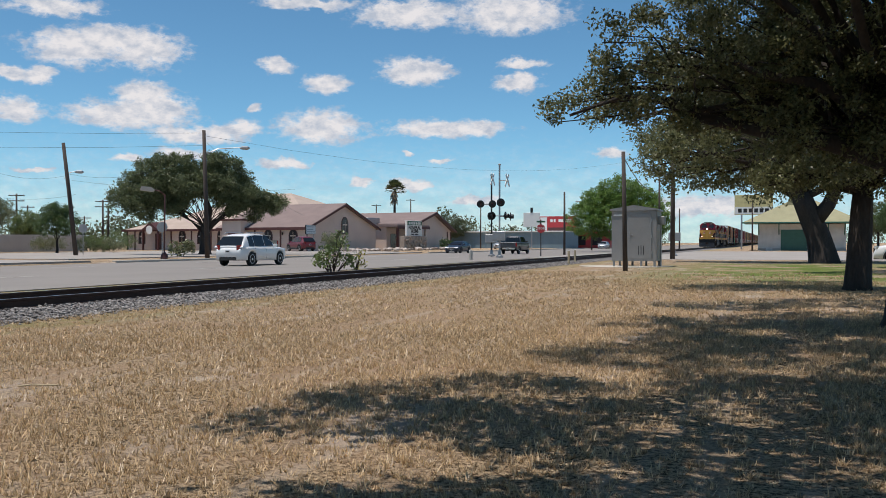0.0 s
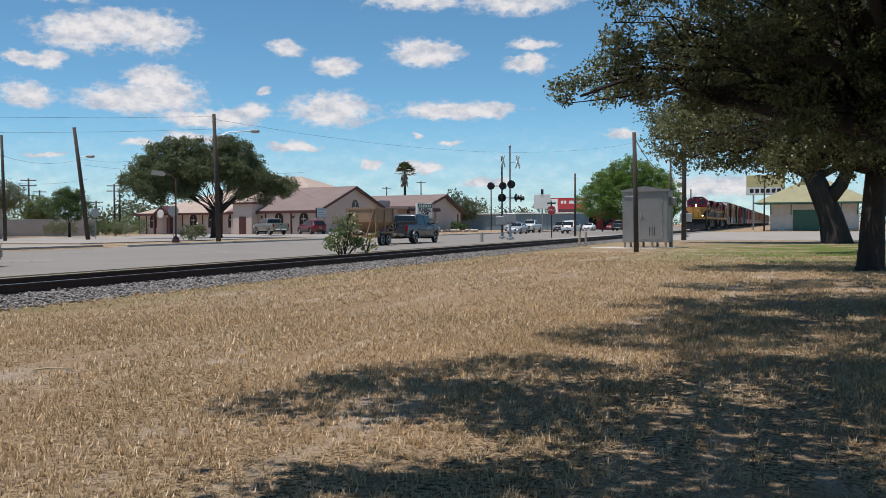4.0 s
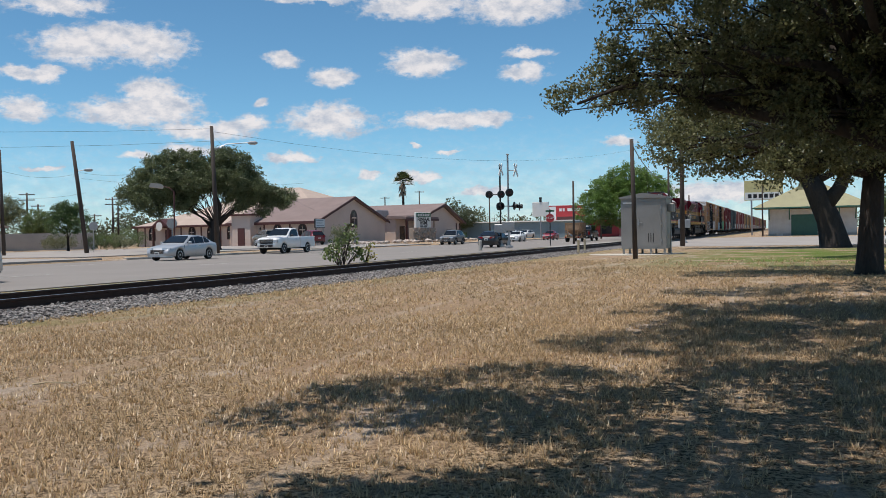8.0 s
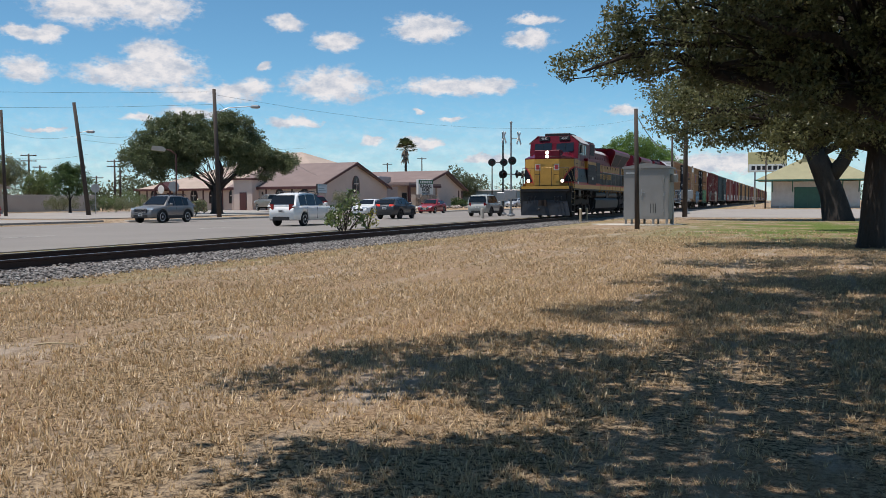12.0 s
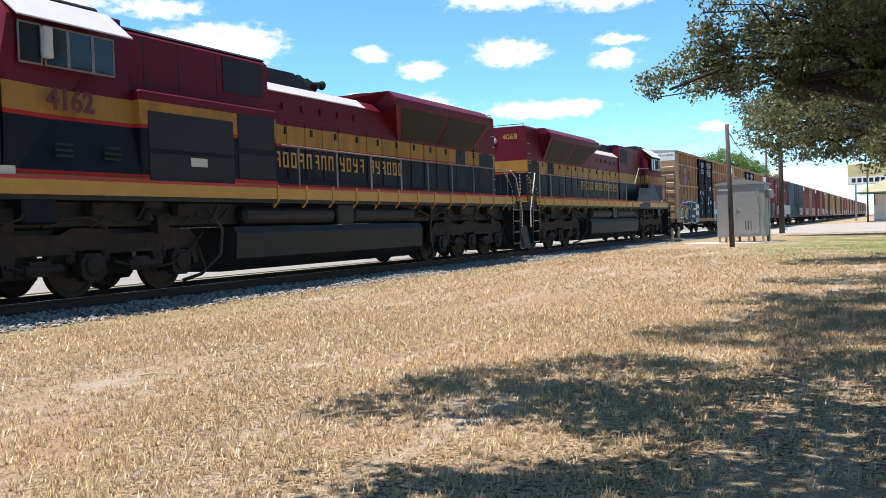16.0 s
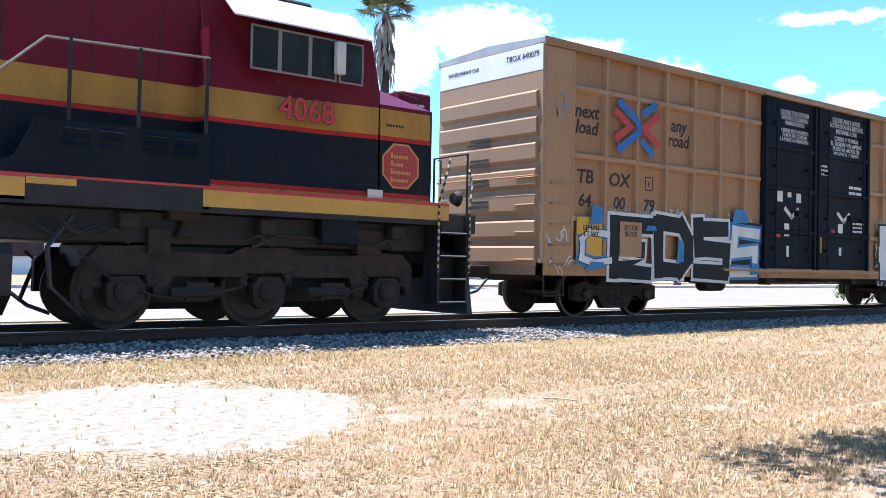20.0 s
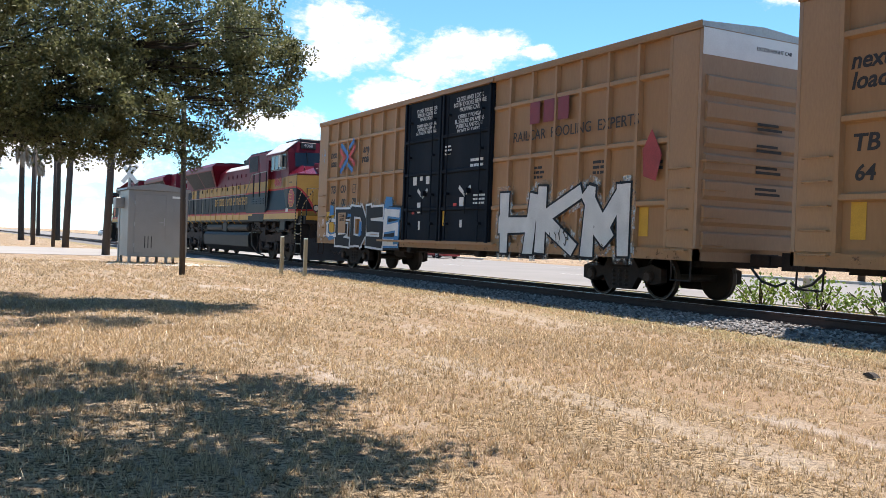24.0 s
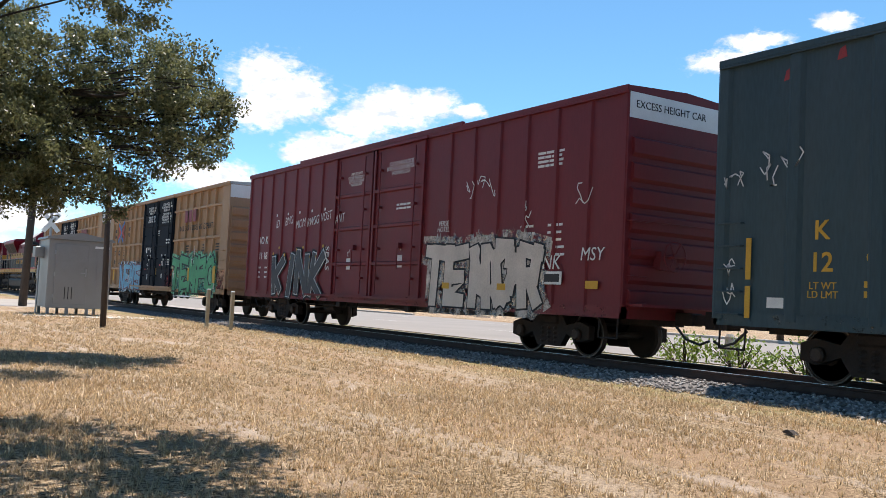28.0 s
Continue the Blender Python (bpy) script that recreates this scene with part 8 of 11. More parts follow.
bush("dark_shrub", "rounded dark green shrub beside the blue shed", (-51, 140, 0.2), [(0, 0, 0.8, 1.2, 0.7), (1.2, 0, 0.7, 0.9, 0.7)], 0.2, 20, 0.3, 3, M["bush_dark"], 44)
for i, (x, y, k) in enumerate(((-77, 92, 1.6), (-82, 86, 1.4), (-88, 95, 1.6), (-69.0, 78.5, 1.2), (-67.2, 79.5, 1.0))):
    bush("brush_clump", "grey-green brush at the lot's edge", (x, y, 0.3), [(0, 0, k * 0.7, k, 0.8), (k, 0.3, k * 0.6, k * 0.8, 0.8), (-k, 0.2, k * 0.55, k * 0.8, 0.8)], 0.085, 64, 0.32, 2.8, M["brush_leaf"] if i % 3 else M["bush_leaf"], 50 + i)
bush("agave_clump", "spiky grey-green plants round a pole", (-44.6, 60.8, 0.1), [(0, 0, 0.6, 0.8, 0.9), (0.7, 0.5, 0.8, 0.6, 1.0)], 0.22, 26, 0.3, 2.6, M["brush_leaf"], 61)


def palm(name, label, at, h, crown_r, skirt, seed, thick=1.0):
    """A fan palm: slim trunk, a head of fans and a skirt of dead ones."""
    rng = random.Random(seed)
    t = root(name, label, "palm tree", group="palms", at=at)
    bm = BM()
    limb(bm, [(0, 0, -0.1), (0, 0, 0.3), (0.08, 0.05, h * 0.4), (0.12, 0.02, h * 0.75), (0.1, 0, h)], 0.3 * thick, 0.21 * thick, 10)
    part("trunk", bm, M["bark"], t, smooth=True)

    def fans(n, el0, el1, length, droop, mt, nm):
        bm = BM()
        for i in range(n):
            az, el = rng.uniform(0, 6.283), radians(rng.uniform(el0, el1))
            d = Vector((math.cos(az) * math.cos(el), math.sin(az) * math.cos(el), math.sin(el)))
            base = Vector((0.1, 0, h)) + d * length * 0.05
            hub = base + d * length * 0.5
            limb(bm, [base, hub], 0.025, 0.015, 4)
            side = d.cross(Vector((0, 0, 1))).normalized()
            for k in range(13):
                a = radians(-78 + k * 13)
                e = (d * math.cos(a) + side * math.sin(a)).normalized()
                tip = hub + e * length * 0.55 * rng.uniform(0.85, 1.1) + Vector((0, 0, -droop * length * abs(math.sin(a)) - droop * 0.25))
                w = e.cross(d.cross(side)).normalized() * 0.035 * length
                bm.faces.new([bm.verts.new(p) for p in (hub - w * 0.4, hub + e * length * 0.3 + w, tip, hub + e * length * 0.3 - w)])
        o = part(nm, bm, mt, t)
        return o
    fans(34, -12, 85, crown_r, 0.12, M["frond"], "frond_head")
    if skirt:
        sk = BM()
        for i in range(80):
            az = rng.uniform(0, 6.283)
            z0 = h - rng.uniform(0.0, skirt * 0.55)
            r0, r1 = rng.uniform(0.2, 0.4), rng.uniform(0.45, crown_r * 0.42)
            c, s = math.cos(az), math.sin(az)
            L = rng.uniform(0.8, 1.5)
            for k in range(3):
                q = az + (k - 1) * 0.16
                bot = Vector((math.cos(q) * r1, math.sin(q) * r1, z0 - L))
                a = Vector((c * r0 + 0.1, s * r0, z0))
                w = Vector((-s, c, 0)) * 0.07
                sk.faces.new([sk.verts.new(p) for p in (a - w * 0.3, (a + bot) / 2 - w + Vector((c, s, 0)) * 0.12, bot, (a + bot) / 2 + w + Vector((c, s, 0)) * 0.12)])
        part("dead_frond_skirt", sk, M["dead_frond"], t, "hanging skirt of dead fronds")
    return t


palm("fan_palm", "tall fan palm with a thick skirt of dead fronds", (-41.6, 28.6, 0), 15.0, 1.7, 5.5, 71)
palm("fan_palm", "tall fan palm with a thick skirt of dead fronds", (-45.6, -20.2, 0), 15.6, 3.4, 4.6, 72, thick=1.4)
palm("fan_palm", "slim fan palm behind the chapel", (-73, 170, 0.4), 11.3, 2.4, 3.6, 73)
for i, (x, y, h) in enumerate(((-6.2, -96, 9.5), (-10.2, -104, 10.5), (-4.6, -118, 11.0), (-9.6, -128, 11), (-3.2, -140, 11), (-12, -150, 11.5), (-6, -165, 11))):
    palm("fan_palm", "fan palm in a row beside the street", (x, y, 0), h, 1.9, 2.5, 80 + i)


def far_woods():
    """Low woods on the horizon, all round."""
    rng = np.random.default_rng(77)
    cl = []
    for az0, az1, d0, d1, h, n in ((36, 70, 150, 260, 6.5, 260), (14, 36, 230, 330, 7.5, 200), (-12, 14, 260, 420, 8, 160), (70, 130, 110, 190, 7, 360), (130, 185, 170, 320, 8, 260)):
        az = np.radians(rng.uniform(az0, az1, n))
        d = rng.uniform(d0, d1, n)
        z = h * rng.random(n) ** 0.7 * (0.7 + 0.3 * np.sin(az * 23) + 0.25 * np.sin(az * 57))
        cl.append(np.stack([-np.sin(az) * d, np.cos(az) * d, 0.6 + np.maximum(z, 0.3), rng.uniform(1.6, 3.0, n)], 1))
    cl = np.vstack(cl)
    keep = ~((cl[:, 0] > -42) & (cl[:, 0] < 2))
    v = leaf_cloud(cl[keep], 60, 0.7, rng, 0.7)
    tagged(new("far_woods", leaf_mesh("far_woods", v, M["oak_leaf_far"])), "low grey-green woods along the horizon", "woods", "", "stuff")


far_woods()

# ---- buildings ----
M["stucco"] = mat("pink_stucco", (0.60, 0.49, 0.43), 0.9, 0, 0.6, 0.08, 60, 0.2, (0.42, 0.34, 0.3), 0.35)
M["shingle"] = mat("brown_shingle", (0.21, 0.155, 0.14), 0.9, 0, 0.5, 0.15, 14, 0.5, (0.28, 0.22, 0.2), 0.4)
M["shingle_tan"] = mat("pale_roof_shingle", (0.42, 0.33, 0.27), 0.9, 0, 0.5, 0.15, 14, 0.4)
M["trim"] = mat("maroon_trim", (0.085, 0.028, 0.026), 0.6, 0, 2, 0.2, 30, 0.1)
M["dark_glass"] = glass_mat("dark_window_glass", (0.03, 0.025, 0.03), 0.12)
M["stone"] = mat("rubble_stone", (0.36, 0.30, 0.25), 0.9, 0, 1.5, 0.25, 20, 0.5, rnd=0.3)
M["green_sign"] = mat("green_sign_paint", (0.015, 0.10, 0.045), 0.5, 0, 3, 0.1, 40, 0)
M["sign_white"] = mat("white_sign_face", (0.72, 0.73, 0.70), 0.5, 0, 3, 0.04, 40, 0)
M["sign_grey"] = mat("pale_blue_sign_face", (0.5, 0.58, 0.63), 0.4, 0, 3, 0.05, 40, 0)
M["red_sign"] = mat("red_sign_face", (0.42, 0.035, 0.04), 0.5, 0, 2, 0.1, 40, 0)
M["yellow_sign"] = mat("yellow_sign_face", (0.56, 0.50, 0.24), 0.5, 0, 2, 0.15, 40, 0)
M["depot_white"] = mat("depot_white_boards", (0.66, 0.65, 0.62), 0.7, 0, 1.5, 0.08, 30, 0.1, (0.4, 0.37, 0.33), 0.4)
M["depot_green"] = mat("depot_green_paint", (0.035, 0.13, 0.095), 0.5, 0, 2, 0.15, 30, 0.1)
M["depot_roof"] = mat("olive_shingle", (0.31, 0.29, 0.17), 0.9, 0, 0.8, 0.15, 16, 0.4)
M["shed"] = mat("blue_grey_sheet_metal", (0.19, 0.27, 0.31), 0.5, 0.2, 1, 0.1, 40, 0.1)
M["tan_wall"] = mat("tan_house_wall", (0.42, 0.35, 0.28), 0.9, 0, 1, 0.1, 40, 0.1)
M["cement_wall"] = mat("cement_wall", (0.45, 0.41, 0.37), 0.9, 0, 0.8, 0.12, 30, 0.2)
M["red_metal"] = mat("red_metal_roof", (0.36, 0.04, 0.04), 0.45, 0.1, 1, 0.1, 40, 0.05)
M["bungalow"] = mat("dull_aluminium", (0.27, 0.262, 0.25), 0.5, 0.45, 2.0, 0.10, 30, 0.05, (0.3, 0.28, 0.26), 0.3)
M["lens_red"] = mat("dark_red_lens", (0.10, 0.012, 0.015), 0.15, 0, 5, 0.1, 40, 0)
M["post_wood"] = mat("weathered_post", (0.46, 0.37, 0.24), 0.9, 0, 3, 0.2, 30, 0.3, streak=0.2)


def gothic(w, h):
    pts = [(-w / 2, 0), (w / 2, 0), (w / 2, h * 0.55)]
    pts += [(w / 2 * math.cos(a) ** 1.0, h * 0.55 + h * 0.45 * math.sin(a)) for a in (0.4, 0.8, 1.2)]
    pts += [(0, h)]
    pts += [(-x, y) for x, y in pts[5:2:-1]] + [(-w / 2, h * 0.55)]
    return pts


def gothic_window(parent, x, y, z, w, h, face):
    """A pointed window with a maroon frame and a cross bar; face: 'e' looks along +x, 's' along -y."""
    def put(bm, pts, a, b):
        if face == "e":
            prism(bm, [(y + p, z + q) for p, q in pts], x + a, x + b, "x")
        else:
            prism(bm, [(x + p, z + q) for p, q in pts], y - a, y - b, "y")
        return bm
    win = part("window", put(BM(), gothic(w + 0.24, h + 0.18), 0.0, 0.05), M["trim"], parent, "pointed window in a maroon frame")
    part("pane", put(BM(), [(p, q + 0.08) for p, q in gothic(w, h)], 0.05, 0.06), M["dark_glass"], win)
    bm = BM()
    put(bm, [(-0.03, 0.1), (0.03, 0.1), (0.03, h * 0.9), (-0.03, h * 0.9)], 0.06, 0.085)
    put(bm, [(-w * 0.36, h * 0.55), (w * 0.36, h * 0.55), (w * 0.36, h * 0.62), (-w * 0.36, h * 0.62)], 0.06, 0.084)
    part("cross_bar", bm, M["stucco"], win)


def chapel():
    ch = root("chapel", "pink stucco chapel with brown shingle roof and maroon trim", "building", at=(-58.4, 107.0, 0.3), rz=-8)
    W, D, H, AP = 16.8, 15.0, 3.0, 6.25
    bm = BM()
    prism(bm, [(0, -0.3), (W, -0.3), (W, H), (W / 2, AP - 0.15), (0, H)], -D, 0, "x")
    part("wall", bm, M["stucco"], ch)
    for s in (0, 1):
        bm = BM()
        y0, y1 = (-0.55, W / 2) if s == 0 else (W + 0.55, W / 2)
        z0 = H - 0.2
        prism(bm, [(y0, z0), (y1, AP), (y1, AP + 0.16), (y0, z0 + 0.16)], -D - 0.3, 0.55, "x")
        part("roof", bm, M["shingle"], ch)
        bm = BM()
        prism(bm, [(y0, z0 - 0.2), (y1, AP - 0.2), (y1, AP + 0.1), (y0, z0 + 0.1)], 0.552, 0.60, "x")
        part("gable_board", bm, M["trim"], ch)
    part("eave_board", box(BM(), -D - 0.3, 0.55, -0.60, -0.555, H - 0.42, H - 0.06), M["trim"], ch)
    gothic_window(ch, 0.0, W / 2 + 0.3, 2.05, 1.5, 2.3, "e")
    for x in (-2.3, -6.5):
        gothic_window(ch, x, 0.0, 0.75, 1.25, 1.8, "s")
    for x in (-0.05, -4.4, -8.8):
        part("pilaster", box(BM(), x - 0.12, x + 0.12, -0.07, 0, -0.3, H - 0.2), M["trim"], ch)
    for x in (-4.0, -9.4):
        part("wall_lamp", lathe(BM(), [(1.9, 0.05), (1.98, 0.11), (2.2, 0.10), (2.28, 0.04)], "z", 8, (x, -0.14, 0)), M["black"], ch)
    # low wing with the entrance
    bm = BM()
    box(bm, -34.11, -10, 1.0, 13.0, -0.3, 2.85)
    part("wing_wall", bm, M["stucco"], ch)
    bm = BM()
    a = [(-34.65, 0.4), (-9.6, 0.4), (-9.6, 13.6), (-34.65, 13.6)]
    lo = [bm.verts.new((x, y, 2.75)) for x, y in a]
    hi = [bm.verts.new(p) for p in ((-28.75, 7, 5.0), (-15, 7, 5.0))]
    bm.faces.new(lo)
    bm.faces.new((lo[0], lo[1], hi[1], hi[0])), bm.faces.new((lo[1], lo[2], hi[1])), bm.faces.new((lo[2], lo[3], hi[0], hi[1])), bm.faces.new((lo[3], lo[0], hi[0]))
    part("wing_roof", bm, M["shingle_tan"], ch)
    part("wing_eave", box(BM(), -34.655, -9.6, 0.33, 0.38, 2.55, 2.86), M["trim"], ch)
    for x in (-31.07, -23.04, -19.47, -15.72):
        gothic_window(ch, x, 1.0, 0.7, 1.15, 1.9, "s")
    for x in (-34.02, -32.5, -25.18, -21.25, -17.59, -14.4):
        part("pilaster", box(BM(), x - 0.11, x + 0.11, 0.93, 1.0, -0.3, 2.6), M["trim"], ch)
    bm = BM()
    prism(bm, [(-29.3, 2.75), (-25.9, 2.75), (-27.6, 3.9)], -0.9, 1.0, "y")
    part("porch_gable", bm, M["trim"], ch)
    for x in (-29.1, -26.1):
        part("porch_post", box(BM(), x - 0.12, x + 0.12, -0.8, -0.56, -0.3, 2.75), M["trim"], ch)
    d = part("door", box(BM(), -28.35, -26.85, 0.93, 0.99, -0.1, 2.25), M["trim"], ch, "dark double door")
    part("door_handle", box(BM(), -27.65, -27.55, 0.9, 0.93, 0.9, 1.2), M["steel"], d)
    part("round_sign", lathe(BM(), [(-0.98, 0.62), (-0.92, 0.62)], "y", 20, (-27.6, 0, 2.75)), M["sign_white"], ch, "round white sign")
    part("tall_bay", box(BM(), -13.4, -10.1, -1.4, 1.0, -0.3, 3.9), M["stucco"], ch)
    part("bay_roof", box(BM(), -13.8, -9.7, -1.8, 1.3, 3.9, 4.15, 0.03), M["trim"], ch)
    part("bay_door", box(BM(), -12.3, -11.1, -1.46, -1.4, -0.2, 2.2), M["trim"], ch)
    # lit message board on the corner
    sg = root("message_board", "pale message board on the chapel's corner", "sign", at=(-57.35, 104.6, 0.3), rz=-8)
    part("board", box(BM(), -0.1, 0.1, 0, 2.1, 2.0, 3.2, 0.02), M["black"], sg)
    part("face", box(BM(), 0.1, 0.115, 0.06, 2.04, 2.06, 3.14), M["sign_grey"], sg)
    for i, k in enumerate((1.6, 1.3, 1.7)):
        part("message_bar", box(BM(), 0.115, 0.12, 0.2, 0.2 + k, 2.9 - i * 0.32, 3.0 - i * 0.32), M["shed"], sg)
    for y in (0.3, 1.8):
        part("post", cyl(BM(), (0, y, -0.3), (0, y, 2.1), 0.05, 8), M["steel"], sg)
    # higher hall behind
    hb = root("hall", "taller hall with pale hipped shingle roof behind the chapel", "building", at=(-80, 136, 0.3), rz=-8)
    part("wall", box(BM(), -13, 13, -9, 9, -0.3, 5.0), M["stucco"], hb)
    bm = BM()
    lo = [bm.verts.new(p) for p in ((-14, -10, 4.9), (14, -10, 4.9), (14, 10, 4.9), (-14, 10, 4.9))]
    hi = [bm.verts.new(p) for p in ((-4, 0, 9.2), (3, 0, 9.2))]
    bm.faces.new(lo)
    bm.faces.new((lo[0], lo[1], hi[1], hi[0])), bm.faces.new((lo[1], lo[2], hi[1])), bm.faces.new((lo[2], lo[3], hi[0], hi[1])), bm.faces.new((lo[3], lo[0], hi[0]))
    part("roof", bm, M["shingle_tan"], hb)
    # second building with the columned porch
    pb = root("office_building", "pink stucco office with brown roof and columned porch", "building", at=(-55.6, 126.5, 0.3), rz=-8)
    part("wall", prism(BM(), [(0, -0.3), (21, -0.3), (21, 2.8), (14.5, 5.6), (8.0, 3.6), (0, 3.6)], -14, 0, "x"), M["stucco"], pb)
    part("roof", prism(BM(), [(7.6, 3.75), (14.5, 5.75), (14.5, 5.95), (7.6, 3.95)], -14.3, 0.8, "x"), M["shingle"], pb)
    part("roof", prism(BM(), [(21.6, 2.65), (14.5, 5.75), (14.5, 5.95), (21.6, 2.85)], -14.3, 0.8, "x"), M["shingle"], pb)
    part("gable_board", prism(BM(), [(7.6, 3.55), (14.5, 5.55), (21.6, 2.45), (21.6, 2.75), (14.5, 5.88), (7.6, 3.85)], 0.805, 0.86, "x"), M["trim"], pb)
    part("porch_roof", box(BM(), -14, 2.2, -0.4, 9.5, 3.25, 3.62, 0.03), M["shingle"], pb)
    part("porch_board", box(BM(), 2.2, 2.26, -0.45, 9.55, 3.0, 3.35), M["trim"], pb)
    for y in (0.4, 3.2, 6.0, 8.9):
        part("column", box(BM(), 1.6, 1.95, y - 0.18, y + 0.18, -0.3, 3.25, 0.02), M["stucco"] if y > 1 else M["trim"], pb)
    part("door", box(BM(), 0.0, 0.06, 6.6, 8.2, -0.1, 2.2), M["trim"], pb)
    part("door", box(BM(), 0.0, 0.06, 1.2, 2.6, -0.1, 2.2), M["dark_glass"], pb)
    part("roof_unit", box(BM(), -9, -6.5, 5.0, 8.5, 3.7, 4.9, 0.05), M["steel"], pb)
    for y in (19.6, 20.8):
        part("pilaster", box(BM(), 0.0, 0.08, y - 0.15, y + 0.15, -0.3, 2.7), M["trim"], pb)


chapel()


def name_sign():
    sg = root("roadside_sign", "white and green name sign on a rubble stone base", "sign", at=(-50.4, 124.6, 0.25), rz=-14)
    bm = BM()
    box(bm, -0.5, 0.4, -2.8, 2.8, -0.3, 1.9, 0.05)
    base = part("stone_base", bm, M["stone"], sg, "rubble stone plinth")
    rng = random.Random(8)
    st = None
    for i in range(46):
        y, z = rng.uniform(-2.7, 2.7), rng.uniform(0.0, 1.8)
        if st is None:
            b = BM()
            bmesh.ops.create_icosphere(b, subdivisions=1, radius=0.3)
            st = part("stone", b, M["stone"], base)
            st.location = (0.4, y, z)
        else:
            again(st, (0.4, y, z), rng.uniform(0, 90), scale=(0.5, rng.uniform(0.7, 1.3), rng.uniform(0.6, 1.0)))
    part("board", box(BM(), -0.2, 0.2, -1.85, 1.85, 1.95, 4.15, 0.03), M["sign_white"], sg)
    part("green_band", box(BM(), 0.2, 0.212, -1.78, 1.78, 3.5, 4.08), M["green_sign"], sg)
    for i in range(7):
        part("name_bar", box(BM(), 0.212, 0.22, -1.5 + i * 0.44, -1.5 + i * 0.44 + 0.3, 3.6, 3.96), M["sign_white"], sg)
    text("sign_lettering", "FUNERAL", 0.72, M["stencil_dark"], sg, side_pose(0.205, 0, 3.12), bold=0.03)
    text("sign_lettering", "HOME", 0.66, M["stencil_dark"], sg, side_pose(0.205, 0, 2.6), bold=0.03)
    for i in range(2):
        part("number_bar", box(BM(), 0.2, 0.207, -0.9 + i * 1.0, -0.9 + i * 1.0 + 0.8, 2.08, 2.26), M["stencil_dark"], sg)
    shapes = stone_shapes(random.Random(4))
    pts = [(-51 + rng.uniform(-3, 3.5), 108 + rng.uniform(-9, 34), 0.2 + rng.uniform(0, 0.1)) for _ in range(170)]
    scatter("landscape_rocks", shapes, pts, [rng.random() * 6 for _ in pts], [rng.uniform(0.15, 0.45) for _ in pts], island_mat("landscape_rock", (0.25, 0.20, 0.17), (0.55, 0.48, 0.42)), "pale rubble rocks along the chapel's border", "rocks")


name_sign()


def depot():
    d = root("depot", "white boarded railway depot with olive shingle roof and green doors", "building", at=(-2.9, 144, 0))
    part("wall", box(BM(), 0, 12, 0, 11, -0.2, 3.9), M["depot_white"], d)
    for i in range(19):
        part("board_batten", box(BM(), 0.3 + i * 0.62, 0.36 + i * 0.62, -0.02, 0, -0.1, 3.9), M["depot_white"], d)
    bm = BM()
    lo = [bm.verts.new(p) for p in ((-2.2, -2.2, 4.15), (14.2, -2.2, 4.15), (14.2, 13.2, 4.15), (-2.2, 13.2, 4.15))]
    hi = [bm.verts.new(p) for p in ((4.5, 5.5, 7.6), (8.0, 5.5, 7.6))]
    bm.faces.new(lo)
    bm.faces.new((lo[0], lo[1], hi[1], hi[0])), bm.faces.new((lo[1], lo[2], hi[1])), bm.faces.new((lo[2], lo[3], hi[0], hi[1])), bm.faces.new((lo[3], lo[0], hi[0]))
    part("roof", bm, M["depot_roof"], d)
    part("roof_turret", prism(BM(), [(3.6, 6.6), (8.4, 6.6), (7.0, 8.6), (5.0, 8.6)], 3.8, 7.2, "y"), M["depot_roof"], d)
    part("fascia", box(BM(), -2.25, 14.25, -2.26, -2.2, 4.0, 4.2), M["depot_green"], d)
    for a, b in ((3.3, 4.95), (4.98, 6.6)):
        part("door", box(BM(), a, b, -0.08, -0.02, 0.0, 2.95, 0.01), M["depot_green"], d)
    part("door_frame", box(BM(), 3.15, 6.75, -0.05, 0.0, 0, 3.1), M["depot_green"], d)
    for x in (0.1, 2.9, 9.6, 11.8):
        bm = BM()
        pipe(bm, [(x, 0, 2.4), (x, -1.8, 4.0), (x, 0, 4.0)], 0.08, 6)
        part("eave_bracket", bm, M["depot_green"], d)
    part("corner_board", box(BM(), -0.03, 0.25, -0.03, 0, -0.1, 3.9), M["depot_white"], d)
    part("door", box(BM(), 1.1, 2.0, -0.06, 0, 0, 2.1), M["depot_white"], d)
    part("base_board", box(BM(), 0, 12, -0.04, 0, -0.1, 0.35), M["cement_wall"], d)
    sg = root("billboard", "yellowish billboard on posts behind the depot", "billboard", at=(-4.2, 170, 0))
    part("panel", box(BM(), -3.2, 3.2, -0.1, 0.1, 6.1, 9.6, 0.03), M["yellow_sign"], sg)
    part("lower_band", box(BM(), -3.1, 3.1, -0.115, -0.1, 6.2, 7.5), M["sign_white"], sg)
    for i in range(6):
        part("sign_bar", box(BM(), -2.6 + i * 0.9, -2.6 + i * 0.9 + 0.62, -0.13, -0.115, 6.5, 7.2), M["black"], sg)
    for x in (-2, 2):
        part("post", cyl(BM(), (x, 0, -0.2), (x, 0, 6.2), 0.15, 8), M["steel"], sg)


depot()


